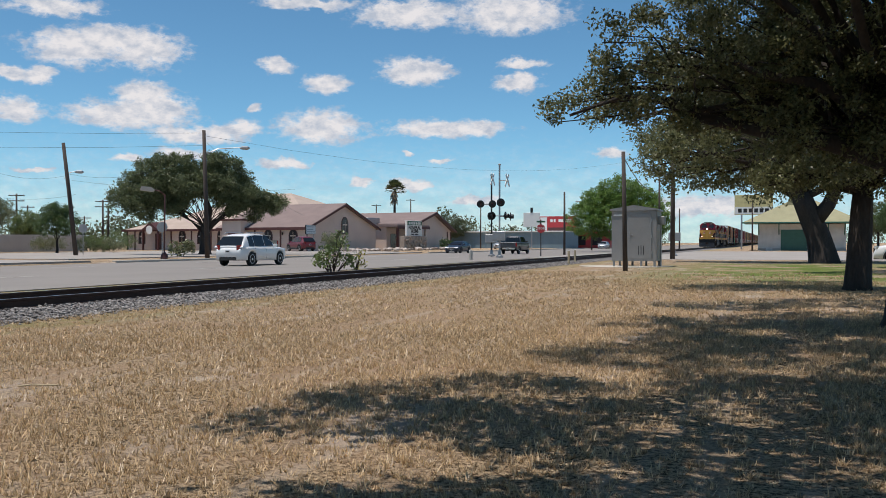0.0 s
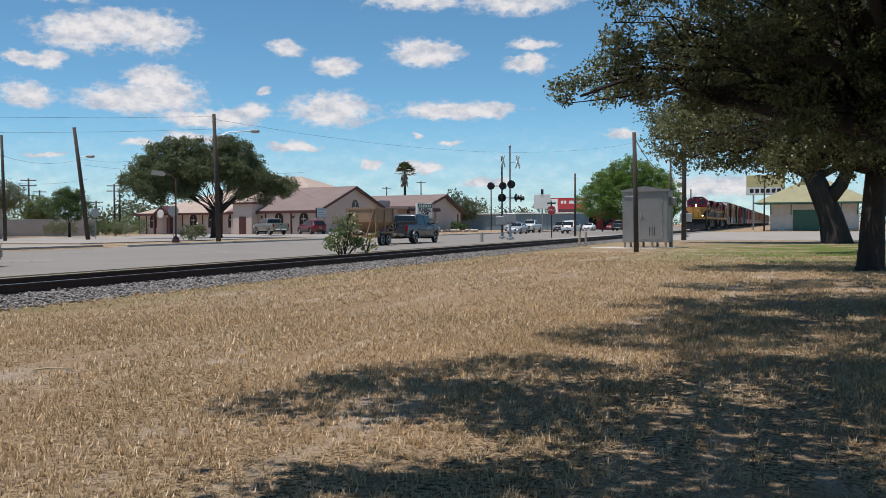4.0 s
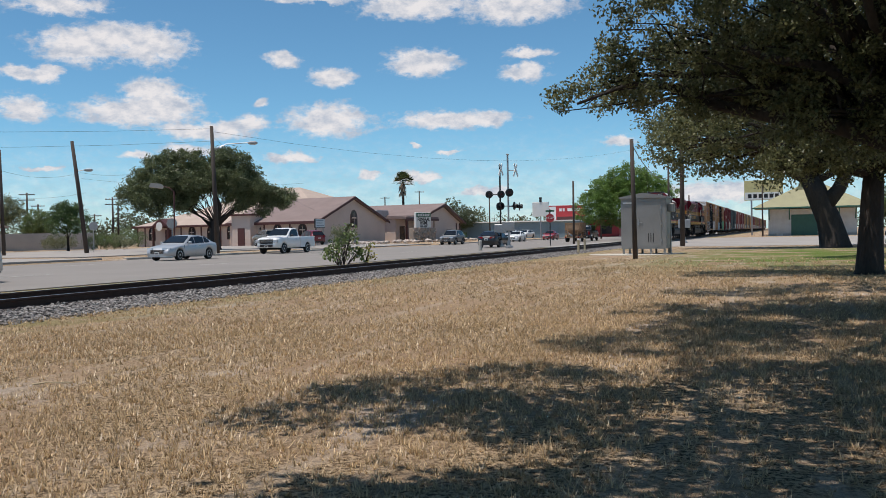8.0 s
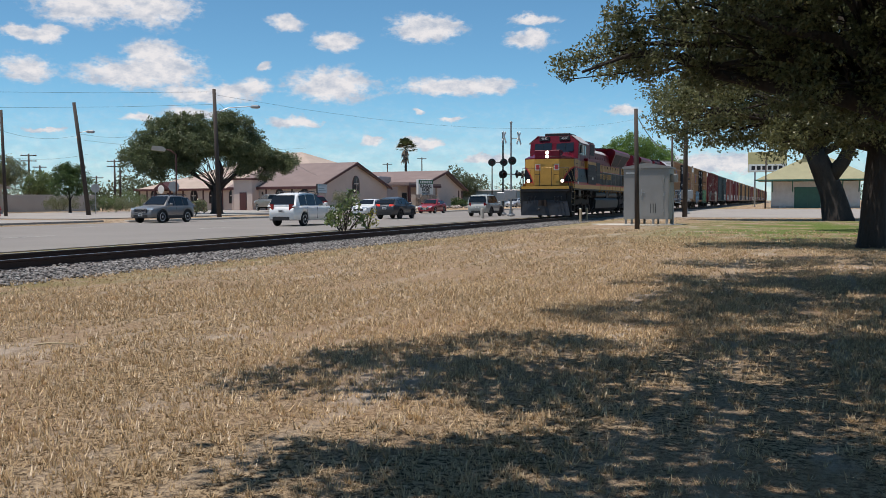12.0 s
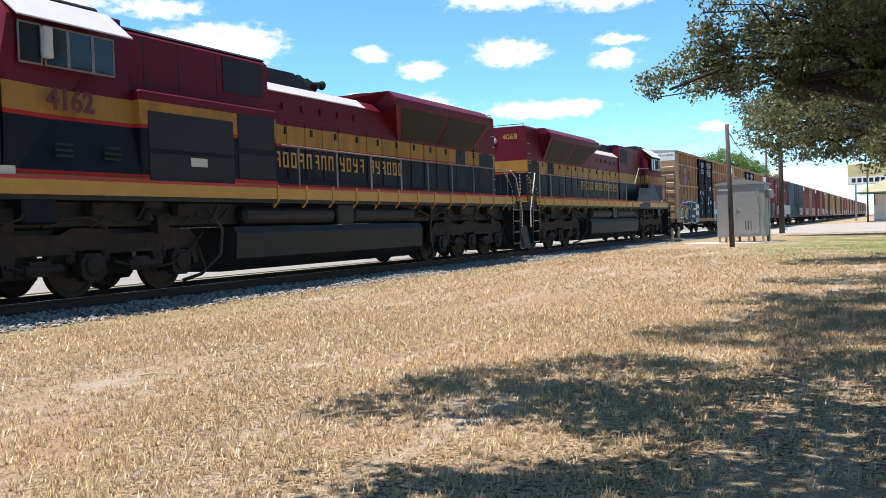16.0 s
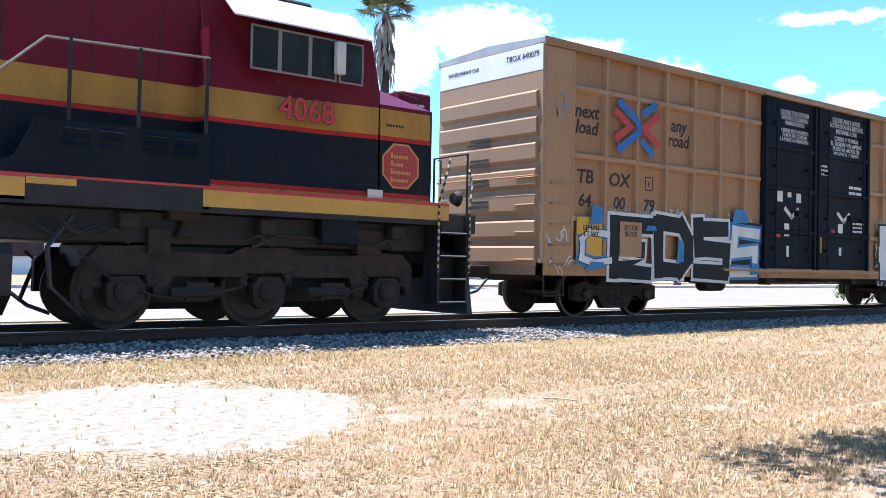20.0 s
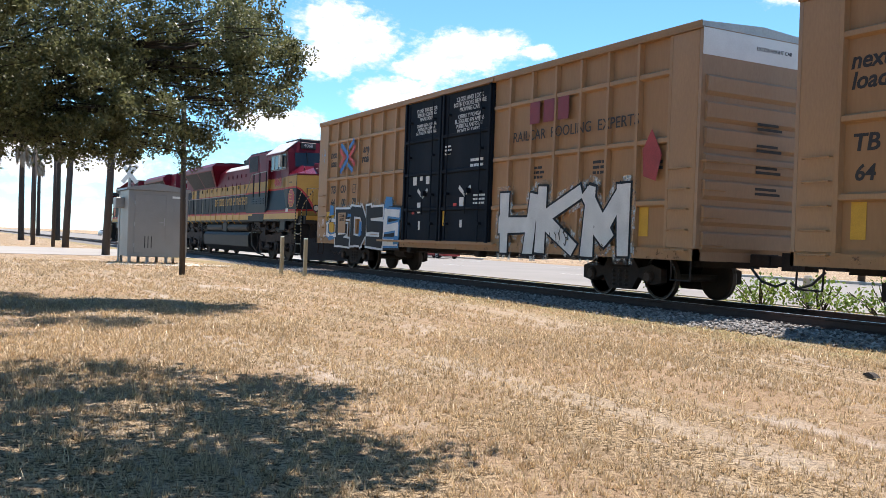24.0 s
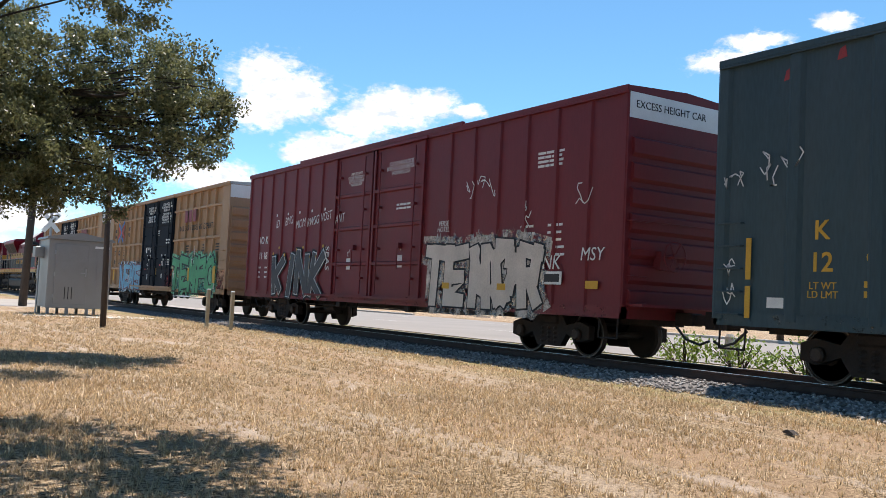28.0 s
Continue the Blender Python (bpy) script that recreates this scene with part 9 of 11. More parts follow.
def small_buildings():
    r = root("shop", "low red shop front far up the road", "building", at=(-48, 196, 0.3))
    part("wall", box(BM(), -9, 14, 0, 12, -0.3, 3.4), M["red_sign"], r)
    part("awning", box(BM(), -9, 14, -2.0, 0, 2.6, 3.0), M["red_metal"], r)
    for i in range(6):
        part("window", box(BM(), -8 + i * 3.6, -5.6 + i * 3.6, -0.05, 0, 0.3, 2.3), M["dark_glass"], r)
    b = root("billboard", "red billboard with white lettering bars beside the road", "billboard", at=(-42.6, 184, 0.2))
    part("panel", box(BM(), -3.7, 3.9, -0.1, 0.1, 3.1, 6.4, 0.03), M["red_sign"], b)
    part("photo_field", box(BM(), -3.6, -2.2, -0.12, -0.1, 3.5, 6.2), M["sign_white"], b)
    for i, (a, w) in enumerate(((-1.5, 0.5), (-0.8, 0.4), (0.2, 2.6))):
        part("sign_bar", box(BM(), a, a + w, -0.12, -0.1, 5.2, 5.8), M["sign_white"], b)
    part("lower_band", box(BM(), -2.0, 3.5, -0.12, -0.1, 3.4, 4.1), M["trim"], b)
    for x in (-2, 2):
        part("post", cyl(BM(), (x, 0, -0.2), (x, 0, 3.2), 0.12, 8), M["steel"], b)
    w = root("billboard", "pale blank sign panel with lamps on top", "billboard", at=(-41.8, 160, 0.2))
    part("panel", box(BM(), -1.5, 1.5, -0.1, 0.1, 3.8, 6.4, 0.03), M["sign_white"], w)
    part("post", cyl(BM(), (0, 0, -0.2), (0, 0, 3.9), 0.13, 8), M["steel"], w)
    part("top_lamp", box(BM(), -0.2, 0.2, -0.2, 0.2, 6.4, 7.3, 0.03), M["black"], w)
    s = root("shed", "long blue-grey metal shed", "building", at=(-62, 180, 0.3), rz=-6)
    part("wall", box(BM(), -12, 22, 0, 10, -0.3, 3.0), M["shed"], s)
    part("roof", box(BM(), -12.4, 22.4, -0.5, 10.5, 3.0, 3.25, 0.02), M["white"], s)
    for i in range(12):
        part("rib", box(BM(), -11.5 + i * 2.8, -11.4 + i * 2.8, -0.05, 0, -0.3, 3.0), M["shed"], s)
    h = root("house", "tan house with a low brown gabled roof", "building", at=(-80, 63, 0.35), rz=-20)
    part("wall", prism(BM(), [(-7, -0.3), (7, -0.3), (7, 2.4), (0, 4.4), (-7, 2.4)], -7, 7, "x"), M["tan_wall"], h)
    for sgn in (-1, 1):
        part("roof", prism(BM(), [(sgn * 7.6, 2.2), (0, 4.45), (0, 4.6), (sgn * 7.6, 2.35)], -7.5, 7.5, "x"), M["shingle_tan"], h)
    for x in (-5, -1.5):
        part("window", box(BM(), 7.0, 7.05, x, x + 1.4, 0.8, 1.8), M["dark_glass"], h)
    part("side_hall", box(BM(), -4, 6, -22, -7, -0.3, 2.6), M["tan_wall"], h)
    part("side_roof", prism(BM(), [(-5, 2.5), (7, 2.5), (1, 4.0)], -22.4, -7, "y"), M["shingle"], h)
    wl = root("boundary_wall", "long pale cement wall at the lot's edge", "wall", at=(0, 0, 0.3))
    for (x0, y0), (x1, y1) in (((-98, 70), (-84, 95)),):
        n = 8
        for i in range(n):
            a, b = i / n, (i + 1) / n
            bm = BM()
            p, q = (x0 + (x1 - x0) * a, y0 + (y1 - y0) * a), (x0 + (x1 - x0) * b, y0 + (y1 - y0) * b)
            prism(bm, [p, q, (q[0] - 0.2, q[1] + 0.1), (p[0] - 0.2, p[1] + 0.1)], -0.3, 1.9, "z")
            part("wall_panel", bm, M["cement_wall"], wl)
    # filling-station canopy
    c = root("station_canopy", "filling station canopy with red edge and white underside", "canopy", at=(-62, 42, 0.2))
    part("deck", box(BM(), -9, 5.6, -10, 7.2, 5.1, 5.5), M["sign_white"], c)
    for a in ((5.6, 5.75, -10.1, 7.35), (-9.1, 5.75, 7.2, 7.35)):
        part("red_edge", box(BM(), *a, 5.05, 5.8), M["red_metal"], c)
    for y in (-6, 4):
        part("column", box(BM(), -2, -1.5, y, y + 0.5, -0.3, 5.1, 0.03), M["white"], c)
    # low white building with a red roof, straight across the road
    m = root("shop", "low white shop with a red metal roof across the road", "building", at=(-61, -4, 0.3))
    part("wall", box(BM(), -10, 0, -16, 22, -0.3, 3.1), M["white"], m)
    part("roof", prism(BM(), [(0.8, 3.05), (0.8, 3.3), (-4, 4.3), (-10.5, 4.3), (-10.5, 3.05)], -16.6, 22.6, "y"), M["red_metal"], m)
    for i in range(9):
        part("window", box(BM(), 0, 0.05, -14 + i * 4, -11.8 + i * 4, 0.9, 2.2), M["dark_glass"], m)
    part("end_hall", box(BM(), -12, -2, -34, -18, -0.3, 3.3), M["cement_wall"], m)
    f = root("house", "pale far house among palms beside the street", "building", at=(2, -128, 0.1))
    part("wall", box(BM(), -5, 5, -4, 4, -0.3, 2.6), M["white"], f)
    part("roof", prism(BM(), [(-4.6, 2.5), (4.6, 2.5), (0, 4.2)], -5.5, 5.5, "x"), M["shingle_tan"], f)


small_buildings()


# ---- poles, wires, signals, cabinets ----
def wire(a, b, sag, r=0.010, n=10, name="wire"):
    a, b = Vector(a), Vector(b)
    pts = []
    for i in range(n + 1):
        t = i / n
        p = a.lerp(b, t)
        p.z -= 4 * sag * t * (1 - t)
        pts.append(p)
    o = part(name, pipe(BM(), pts, r, 4), M["black"])
    return tagged(o, "thin dark overhead wire between poles", "cable")


def pole(at, h, r, label, lean=(0, 0), arm=None, cross=0, rz=0.0, name="utility_pole"):
    p = root(name, label, "pole", at=at, rz=rz)
    bm = BM()
    limb(bm, [(0, 0, -0.3), (lean[0] * 0.5, lean[1] * 0.5, h * 0.5), (lean[0], lean[1], h)], r, r * 0.72, 10)
    part("shaft", bm, M["wood"], p, smooth=True)
    for k in range(cross):
        part("crossarm", box(BM(), lean[0] - 1.1, lean[0] + 1.1, lean[1] - 0.06, lean[1] + 0.06, h - 0.35 - k * 0.8, h - 0.22 - k * 0.8, 0.01), M["wood"], p)
        for x in (-0.95, -0.4, 0.4, 0.95):
            part("insulator", lathe(BM(), [(0, 0.05), (0.06, 0.06), (0.14, 0.03)], "z", 8, (lean[0] + x, lean[1], h - 0.22 - k * 0.8)), M["sign_white"], p)
    if arm:
        dx, dz, ln = arm
        s = 1 if ln > 0 else -1
        pts = [(lean[0] * 0.9, lean[1] * 0.9, dz), (lean[0] + ln * 0.4, 0, dz + 0.5), (lean[0] + ln, 0, dz + 0.62)]
        part("lamp_arm", pipe(BM(), pts, 0.035, 6), M["steel"], p)
        part("lamp_head", lathe(BM(), [(0, 0.06), (s * 0.15, 0.13), (s * 0.55, 0.14), (s * 0.7, 0.05)], "x", 10, (lean[0] + ln, 0, dz + 0.6)), M["steel"], p)
    return p


def poles_and_wires():
    tall = "tall weathered wooden utility pole beside the road"
    c, s = math.cos(radians(35)), math.sin(radians(35))
    pole((-39.3, 56.9, 0), 9.4, 0.17, "wooden utility pole with a street lamp arm", (-0.25, -0.15), (0, 7.6, 2.6), rz=35)
    pole((-56.4, 62.55, 0.05), 9.6, 0.19, "leaning wooden utility pole with a street lamp", (-1.0, -0.5), (0, 6.6, 0.9), rz=40)
    pole((-59.4, 56.5, 0.05), 8.6, 0.14, tall, (-0.15, 0), None, rz=40)
    pole((-58.6, 47.8, 0.2), 7.0, 0.16, "wooden utility pole with a crossarm beside the canopy", (-0.3, 0), None, 1, rz=40)
    for x, y, h, k in ((-106.4, 105.7, 8.2, 2), (-119.4, 121, 7.2, 1), (-97.6, 113.9, 7.5, 2), (-106.2, 119.6, 5.2, 1), (-97.0, 114.4, 6.2, 0), (-80, 196, 11, 1), (-86, 190, 9.6, 1), (-86, 118, 6.0, 0)):
        pole((x, y, 0.3), h, 0.16, "distant wooden utility pole with crossarms", (0, 0), None, k, rz=35)
    pole((-6.1, 39.0, 0), 5.05, 0.105, "short leaning wooden pole beside the signal cabinet", (-0.1, 0), name="service_pole")
    pole((-7.2, 67.6, 0), 7.5, 0.18, tall)
    pole((-6.5, 54.0, 0), 4.9, 0.07, "thin dark pole behind the signal cabinet", name="service_pole")
    pole((-6.0, -26.8, 0), 5.0, 0.085, "short wooden pole beside the signal cabinet", (0.12, 0), name="service_pole")
    pole((-6.8, -47.1, 0), 8.0, 0.19, tall, (-0.25, 0))
    pole((-6.8, -64.6, 0), 9.0, 0.22, tall, (-0.3, 0))
    pole((-6.2, -66.0, 0), 8.0, 0.12, tall)
    pole((-5.3, -70.5, 0), 7.0, 0.15, tall)
    pole((-20.7, 92.5, 0), 6.4, 0.12, "grey wooden pole near the crossing")
    pole((-54, 168, 0.2), 8.2, 0.14, tall)
    pole((-29, 150, 0), 8.0, 0.14, "wooden pole with a street lamp near the round tree", (0, 0), (0, 7.4, -2.0))
    pole((-15.9, 160, 0), 7.0, 0.14, tall)
    pole((-3.6, 139, 0), 7.2, 0.12, "slim dark pole before the depot")
    wire((-6.2, 39, 4.85), (-7.2, 67.6, 6.4), 1.5, 0.02)
    top_b, top_a, top_l = (-39.4, 56.6, 8.9), (-56.5, 62.1, 7.0), (-59.5, 56.4, 7.0)
    wire(top_l, top_a, 0.5), wire((-59.5, 56.4, 4.9), (-56.3, 62.4, 5.3), 0.3), wire(top_a, (-39.5, 56.7, 7.8), 0.9), wire((-56.5, 62.2, 6.5), (-45, 80, 6.5), 0.5)
    wire((-58.8, 47.6, 6.7), top_l, 0.4), wire((-90, 20, 9), top_l, 0.8), wire((-100, 20, 13), (-39.4, 56.6, 9.2), 1.6), wire((-39.4, 56.6, 9.0), (-20, 150, 15), 2.4), wire((-100, 24, 11.6), (-39.4, 56.7, 8.3), 1.6)
    wire((-39.4, 56.6, 8.7), (-58, 106, 4.6), 0.6)
    for k in range(4):
        wire((-62, -120, 11.5 - k * 0.8), (-40, -30, 10.2 - k * 0.9), 1.0, 0.02)
        wire((-40, -30, 10.2 - k * 0.9), (-40, 20, 10.2 - k * 0.9), 0.9, 0.02)
    pole((-40, -30, 0), 10.6, 0.18, tall, (0, 0), None, 1)
    # parking-lot lamp
    lp = root("lot_lamp", "rusty post lamp with a flat hooded head", "lamp post", at=(-41.5, 54.8, 0.05), rz=35)
    part("base", lathe(BM(), [(0, 0.28), (0.25, 0.24), (0.45, 0.1)], "z", 10), M["trim"], lp)
    part("post", cyl(BM(), (0, 0, 0.3), (0.05, 0, 4.6), 0.055, 8), M["trim"], lp)
    part("arm", pipe(BM(), [(0.05, 0, 4.55), (-0.3, 0, 4.85), (-0.9, 0, 5.0)], 0.04, 6), M["trim"], lp)
    part("head", prism(BM(), [(-1.65, 4.9), (-0.75, 4.78), (-0.65, 4.95), (-0.85, 5.12), (-1.55, 5.18)], -0.3, 0.3, "y"), M["concrete"], lp)
    # two wooden posts near each cabinet
    for x, y, h in ((-10.9, 49.8, 0.75), (-11.4, 53.8, 0.75), (-9.6, -28.7, 1.2), (-9.9, -27.3, 1.16), (-8.2, -57, 1.1)):
        p = root("marker_post", "short square weathered wooden post in the lawn", "post", group="marker posts", at=(x, y, 0))
        part("post", box(BM(), -0.055, 0.055, -0.055, 0.055, -0.2, h, 0.012), M["post_wood"], p)
        part("cap", box(BM(), -0.052, 0.052, -0.052, 0.052, h, h + 0.03, 0.01), M["sign_white"], p)
    for x, y in ((-20.9, 62.7), (-20.0, -16.6)):
        p = root("concrete_post", "short round concrete post beside the road", "post", at=(x, y, -0.04))
        part("post", lathe(BM(), [(-0.2, 0.14), (0.66, 0.13), (0.74, 0.09)], "z", 12), M["concrete"], p)


poles_and_wires()


def cabinet(at, rz, label):
    """A railway signal house: sheet metal body on short legs, peaked roof, doors, vents, a meter box."""
    c = root("signal_cabinet", label, "signal cabinet", group="signal cabinets", at=at, rz=rz)
    W, D = 1.1, 1.0
    part("body", box(BM(), -W, W, -D, D, 0.28, 2.78, 0.015), M["bungalow"], c)
    part("roof", prism(BM(), [(-W - 0.09, 2.78), (W + 0.09, 2.78), (W + 0.07, 2.86), (0, 3.06), (-W - 0.07, 2.86)], -D - 0.08, D + 0.08, "y"), M["bungalow"], c)
    for x in (-1.0, -0.35, 0.35, 1.0):
        for y in (-0.92, 0.92):
            part("leg", box(BM(), x - 0.05, x + 0.05, y - 0.05, y + 0.05, -0.1, 0.28), M["bungalow"], c)
    for s in (-1, 1):
        d = part("door", box(BM(), -0.28, 0.86, s * D, s * (D + 0.02), 0.42, 2.62, 0.006), M["bungalow"], c)
        part("handle", box(BM(), -0.24, -0.2, s * (D + 0.02), s * (D + 0.06), 1.45, 1.75), M["steel"], d)
        part("latch", box(BM(), -0.24, -0.05, s * (D + 0.02), s * (D + 0.05), 1.56, 1.6), M["steel"], d)
        for z in (0.7, 1.5, 2.3):
            part("hinge", cyl(BM(), (0.87, s * (D + 0.02), z - 0.07), (0.87, s * (D + 0.02), z + 0.07), 0.025, 6), M["steel"], d)
        for k in range(3):
            part("vent", box(BM(), 0.22 + k * 0.12, 0.25 + k * 0.12, s * (D + 0.021), s * (D + 0.03), 0.6, 1.05), M["black"], d)
        part("number_plate", box(BM(), -1.0, -0.5, s * D, s * (D + 0.012), 2.52, 2.6), M["sign_white"], c)
        for x in (-0.6,):
            part("seam", box(BM(), x - 0.012, x + 0.012, s * D, s * (D + 0.008), 0.3, 2.76), M["bungalow"], c)
    part("meter_box", box(BM(), W, W + 0.32, -0.5, 0.1, 2.1, 2.5, 0.02), M["bungalow"], c)
    part("conduit", cyl(BM(), (W + 0.12, -0.2, 0), (W + 0.12, -0.2, 2.1), 0.035, 8), M["steel"], c)
    part("rib", box(BM(), W, W + 0.02, -D, -D + 0.08, 0.3, 2.76), M["bungalow"], c)
    return c


north = cabinet((-6.75, 46.8, 0), 0, "grey aluminium signal cabinet on short legs beside the street")
south = cabinet((-7.0, -36.6, 0), 0, "grey aluminium signal cabinet with louvred door on the lawn")
for x, y in ((-7.3, 46.0), (-7.4, -35.6)):
    pts = [(x + 2.2 * math.cos(a) * (1 + 0.15 * math.sin(3 * a)), y + 1.9 * math.sin(a) * (1 + 0.12 * math.cos(2 * a))) for a in [i * 0.314 for i in range(20)]]
    g = part("gravel_pad", prism(BM(), pts, -0.05, 0.018, "z"), mat("pale_gravel", (0.50, 0.46, 0.39), 0.95, 0, 3, 0.3, 40, 0.6))
    tagged(g, "pale crushed gravel pad round a cabinet", "gravel", "", "structure")


def crossing_signal(at, h, material, rz, label, lights, buck, box_z=1.35):
    """A mast with a crossbuck turned by buck = (x, z, degrees) and lights (x, z, degrees)."""
    s = root("crossing_signal", label, "railway signal", group="crossing signals", at=at, rz=rz)
    part("mast", cyl(BM(), (0, 0, -0.2), (0, 0, h), 0.075, 10), material, s)
    part("foot", lathe(BM(), [(0, 0.3), (0.12, 0.3), (0.2, 0.14), (0.55, 0.12)], "z", 12), M["steel"], s)
    part("junction_box", box(BM(), -0.55, 0.45, -0.3, 0.15, box_z, box_z + 0.75, 0.04), M["steel"], s, "grey equipment box")
    if buck:
        c, sn = math.cos(radians(buck[2])), math.sin(radians(buck[2]))
        for k in (-1, 1):
            o = part("crossbuck_board", box(BM(), -0.62, 0.62, -0.015, 0.015, -0.115, 0.115), M["sign_white"], s, "white crossbuck board")
            o.matrix_basis = Matrix.Translation((buck[0] + 0.034 * k * sn, -0.12 - 0.034 * k * c, buck[1])) @ Matrix.Rotation(radians(buck[2]), 4, "Z") @ Matrix.Rotation(radians(52 * k), 4, "Y")
        part("crossbuck_arm", cyl(BM(), (0, 0, buck[1]), (buck[0], -0.06, buck[1]), 0.03, 8), material, s)
    for x, z, deg in lights:
        if abs(x) > 0.12:
            part("light_arm", cyl(BM(), (0, 0, z), (x, 0, z), 0.035, 8), material, s)
        lt = part("signal_light", lathe(BM(), [(0.12, 0.08), (0.02, 0.17), (-0.02, 0.33), (-0.04, 0.33), (-0.045, 0.15)], "y", 20), M["black"], s, "black round signal light")
        lt.location, lt.rotation_euler = (x, -0.12, z), (0, 0, radians(deg))
        part("lens", lathe(BM(), [(-0.046, 0.15), (-0.06, 0.13)], "y", 16), M["lens_red"], lt)
        part("hood", lathe(BM(), [(-0.045, 0.175), (-0.28, 0.175), (-0.28, 0.165), (-0.05, 0.165)], "y", 14), M["black"], lt)
    part("bell", lathe(BM(), [(h, 0.06), (h + 0.1, 0.13), (h + 0.16, 0.05)], "z", 10), material, s)
    return s


crossing_signal((-21.1, 70.6, 0), 7.4, M["steel"], 16, "grey crossing signal mast with crossbuck and paired lights", ((0.10, 4.42, 0), (-0.62, 3.35, 25), (0.45, 3.35, 70), (0.85, 3.3, 80)), (0.62, 6.2, 68))
crossing_signal((-23.5, 76.2, 0), 7.0, M["black"], 16, "black crossing signal mast with round lights", ((-0.95, 4.55, 0), (0.08, 4.55, 0), (-0.2, 3.5, 60)), (0.1, 6.7, 68), 1.2)
crossing_signal((-8.8, 83.9, 0), 5.6, M["steel"], 200, "grey signal mast near the street corner", (), None)
crossing_signal((-8.8, -53, 0), 5.4, M["steel"], 170, "grey crossing signal at the southern street", ((-0.75, 3.0, 0), (0.75, 3.0, 0)), (0, 4.4, 0))


def stop_sign(at, rz):
    s = root("stop_sign", "red stop sign on a dark post with street name plates", "road sign", at=at, rz=rz)
    part("post", cyl(BM(), (0, 0, -0.2), (0, 0, 3.3), 0.05, 8), M["black"], s)
    b = part("plate", lathe(BM(), [(-0.07, 0.42), (-0.05, 0.42)], "y", 8, (0, 0, 2.5)), M["red_sign"], s)
    text("sign_lettering", "STOP", 0.3, M["sign_white"], b, Matrix.Translation((0, -0.075, 2.5)) @ pose(0, 0, 0, 90, 0, 0))
    for z, a in ((3.15, 0), (3.33, 90)):
        o = part("name_plate", box(BM(), -0.4, 0.4, -0.015, 0.015, -0.08, 0.08), M["green_sign"], s)
        o.location, o.rotation_euler = (0, 0, z), (0, 0, radians(a))


stop_sign((-20.8, 83.0, 0), 14)
_h = root("fire_hydrant", "red fire hydrant beside the lot", "hydrant", at=(-55.8, 52.4, 0.2))
part("body", lathe(BM(), [(0, 0.16), (0.1, 0.12), (0.55, 0.12), (0.6, 0.16), (0.75, 0.12), (0.82, 0.04)], "z", 12), M["red_sign"], _h)
part("nozzle", cyl(BM(), (-0.22, 0, 0.5), (0.22, 0, 0.5), 0.06, 8), M["red_sign"], _h)
for _x, _y, _z in ((-44.5, 58.5, 2.3), (-59.2, 66.5, 2.4)):
    _s = root("road_sign", "small grey back of a road sign on a post", "road sign", at=(_x, _y, 0.1), rz=30)
    part("post", cyl(BM(), (0, 0, -0.2), (0, 0, _z + 0.3), 0.04, 6), M["steel"], _s)
    part("plate", lathe(BM(), [(-0.03, 0.42), (0.0, 0.42)], "y", 8, (0, 0, _z)), M["steel"], _s)
# small things on the lawn
_s = root("fallen_twig", "pale dry fallen twig on the lawn", "twig", at=(-5.72, 5.9, 0.02), rz=25)
part("stick", pipe(BM(), [(-0.16, 0, 0.0), (-0.05, 0.01, 0.012), (0.06, -0.005, 0.01), (0.16, 0.012, 0.004)], 0.008, 6), M["post_wood"], _s)
_s = root("bark_piece", "dark curled piece of bark on the lawn", "bark", at=(-8.2, -6.0, 0.015), rz=60)
part("bark", prism(BM(), [(-0.13, 0), (-0.1, 0.02), (0, 0.045), (0.1, 0.03), (0.15, 0.01), (0.1, 0.0)], -0.03, 0.03, "y"), M["bark"], _s)

# ---- vehicles ----
def car_paint(name, col, flake=0.0):
    return mat(name, col, 0.38, flake * 0.7, 1.5, 0.04, 200, 0, (col[0] * 0.8 + 0.03, col[1] * 0.8 + 0.027, col[2] * 0.8 + 0.022), 0.3, coat=0.5)


M["car_glass"] = glass_mat("tinted_car_glass", (0.012, 0.014, 0.016), 0.04)
M["tyre"] = mat("tyre_rubber", (0.018, 0.017, 0.016), 0.85, 0, 6, 0.25, 60, 0.2, (0.08, 0.07, 0.06), 0.35)
M["alloy"] = mat("wheel_alloy", (0.62, 0.62, 0.62), 0.35, 0.35, 4, 0.1, 40, 0)
M["dark_rim"] = mat("dark_wheel_alloy", (0.05, 0.05, 0.052), 0.4, 0.5, 4, 0.1, 40, 0)
M["trim_black"] = mat("black_plastic_trim", (0.02, 0.02, 0.021), 0.65, 0, 6, 0.2, 60, 0.1, (0.07, 0.06, 0.05), 0.3)
M["chrome"] = mat("chrome", (0.75, 0.75, 0.76), 0.12, 1.0, 4, 0.05, 40, 0)
M["lamp_clear"] = mat("clear_lamp_lens", (0.62, 0.64, 0.66), 0.08, 0.3, 8, 0.15, 40, 0)
M["lamp_red"] = mat("red_lamp_lens", (0.26, 0.012, 0.012), 0.12, 0, 8, 0.2, 40, 0)
M["lamp_red_lit"] = mat("lit_red_lamp", (0.95, 0.06, 0.04), 0.2, 0, 8, 0.05, 40, 0, emit=0.5)
M["lamp_lit"] = mat("lit_white_lamp", (1.0, 0.97, 0.92), 0.2, 0, 8, 0.02, 40, 0, emit=0.35)
M["plate"] = mat("plate_white", (0.62, 0.62, 0.60), 0.5, 0, 6, 0.1, 40, 0)
M["well"] = mat("wheel_well_black", (0.010, 0.010, 0.010), 0.95, 0, 6, 0.2, 40, 0)
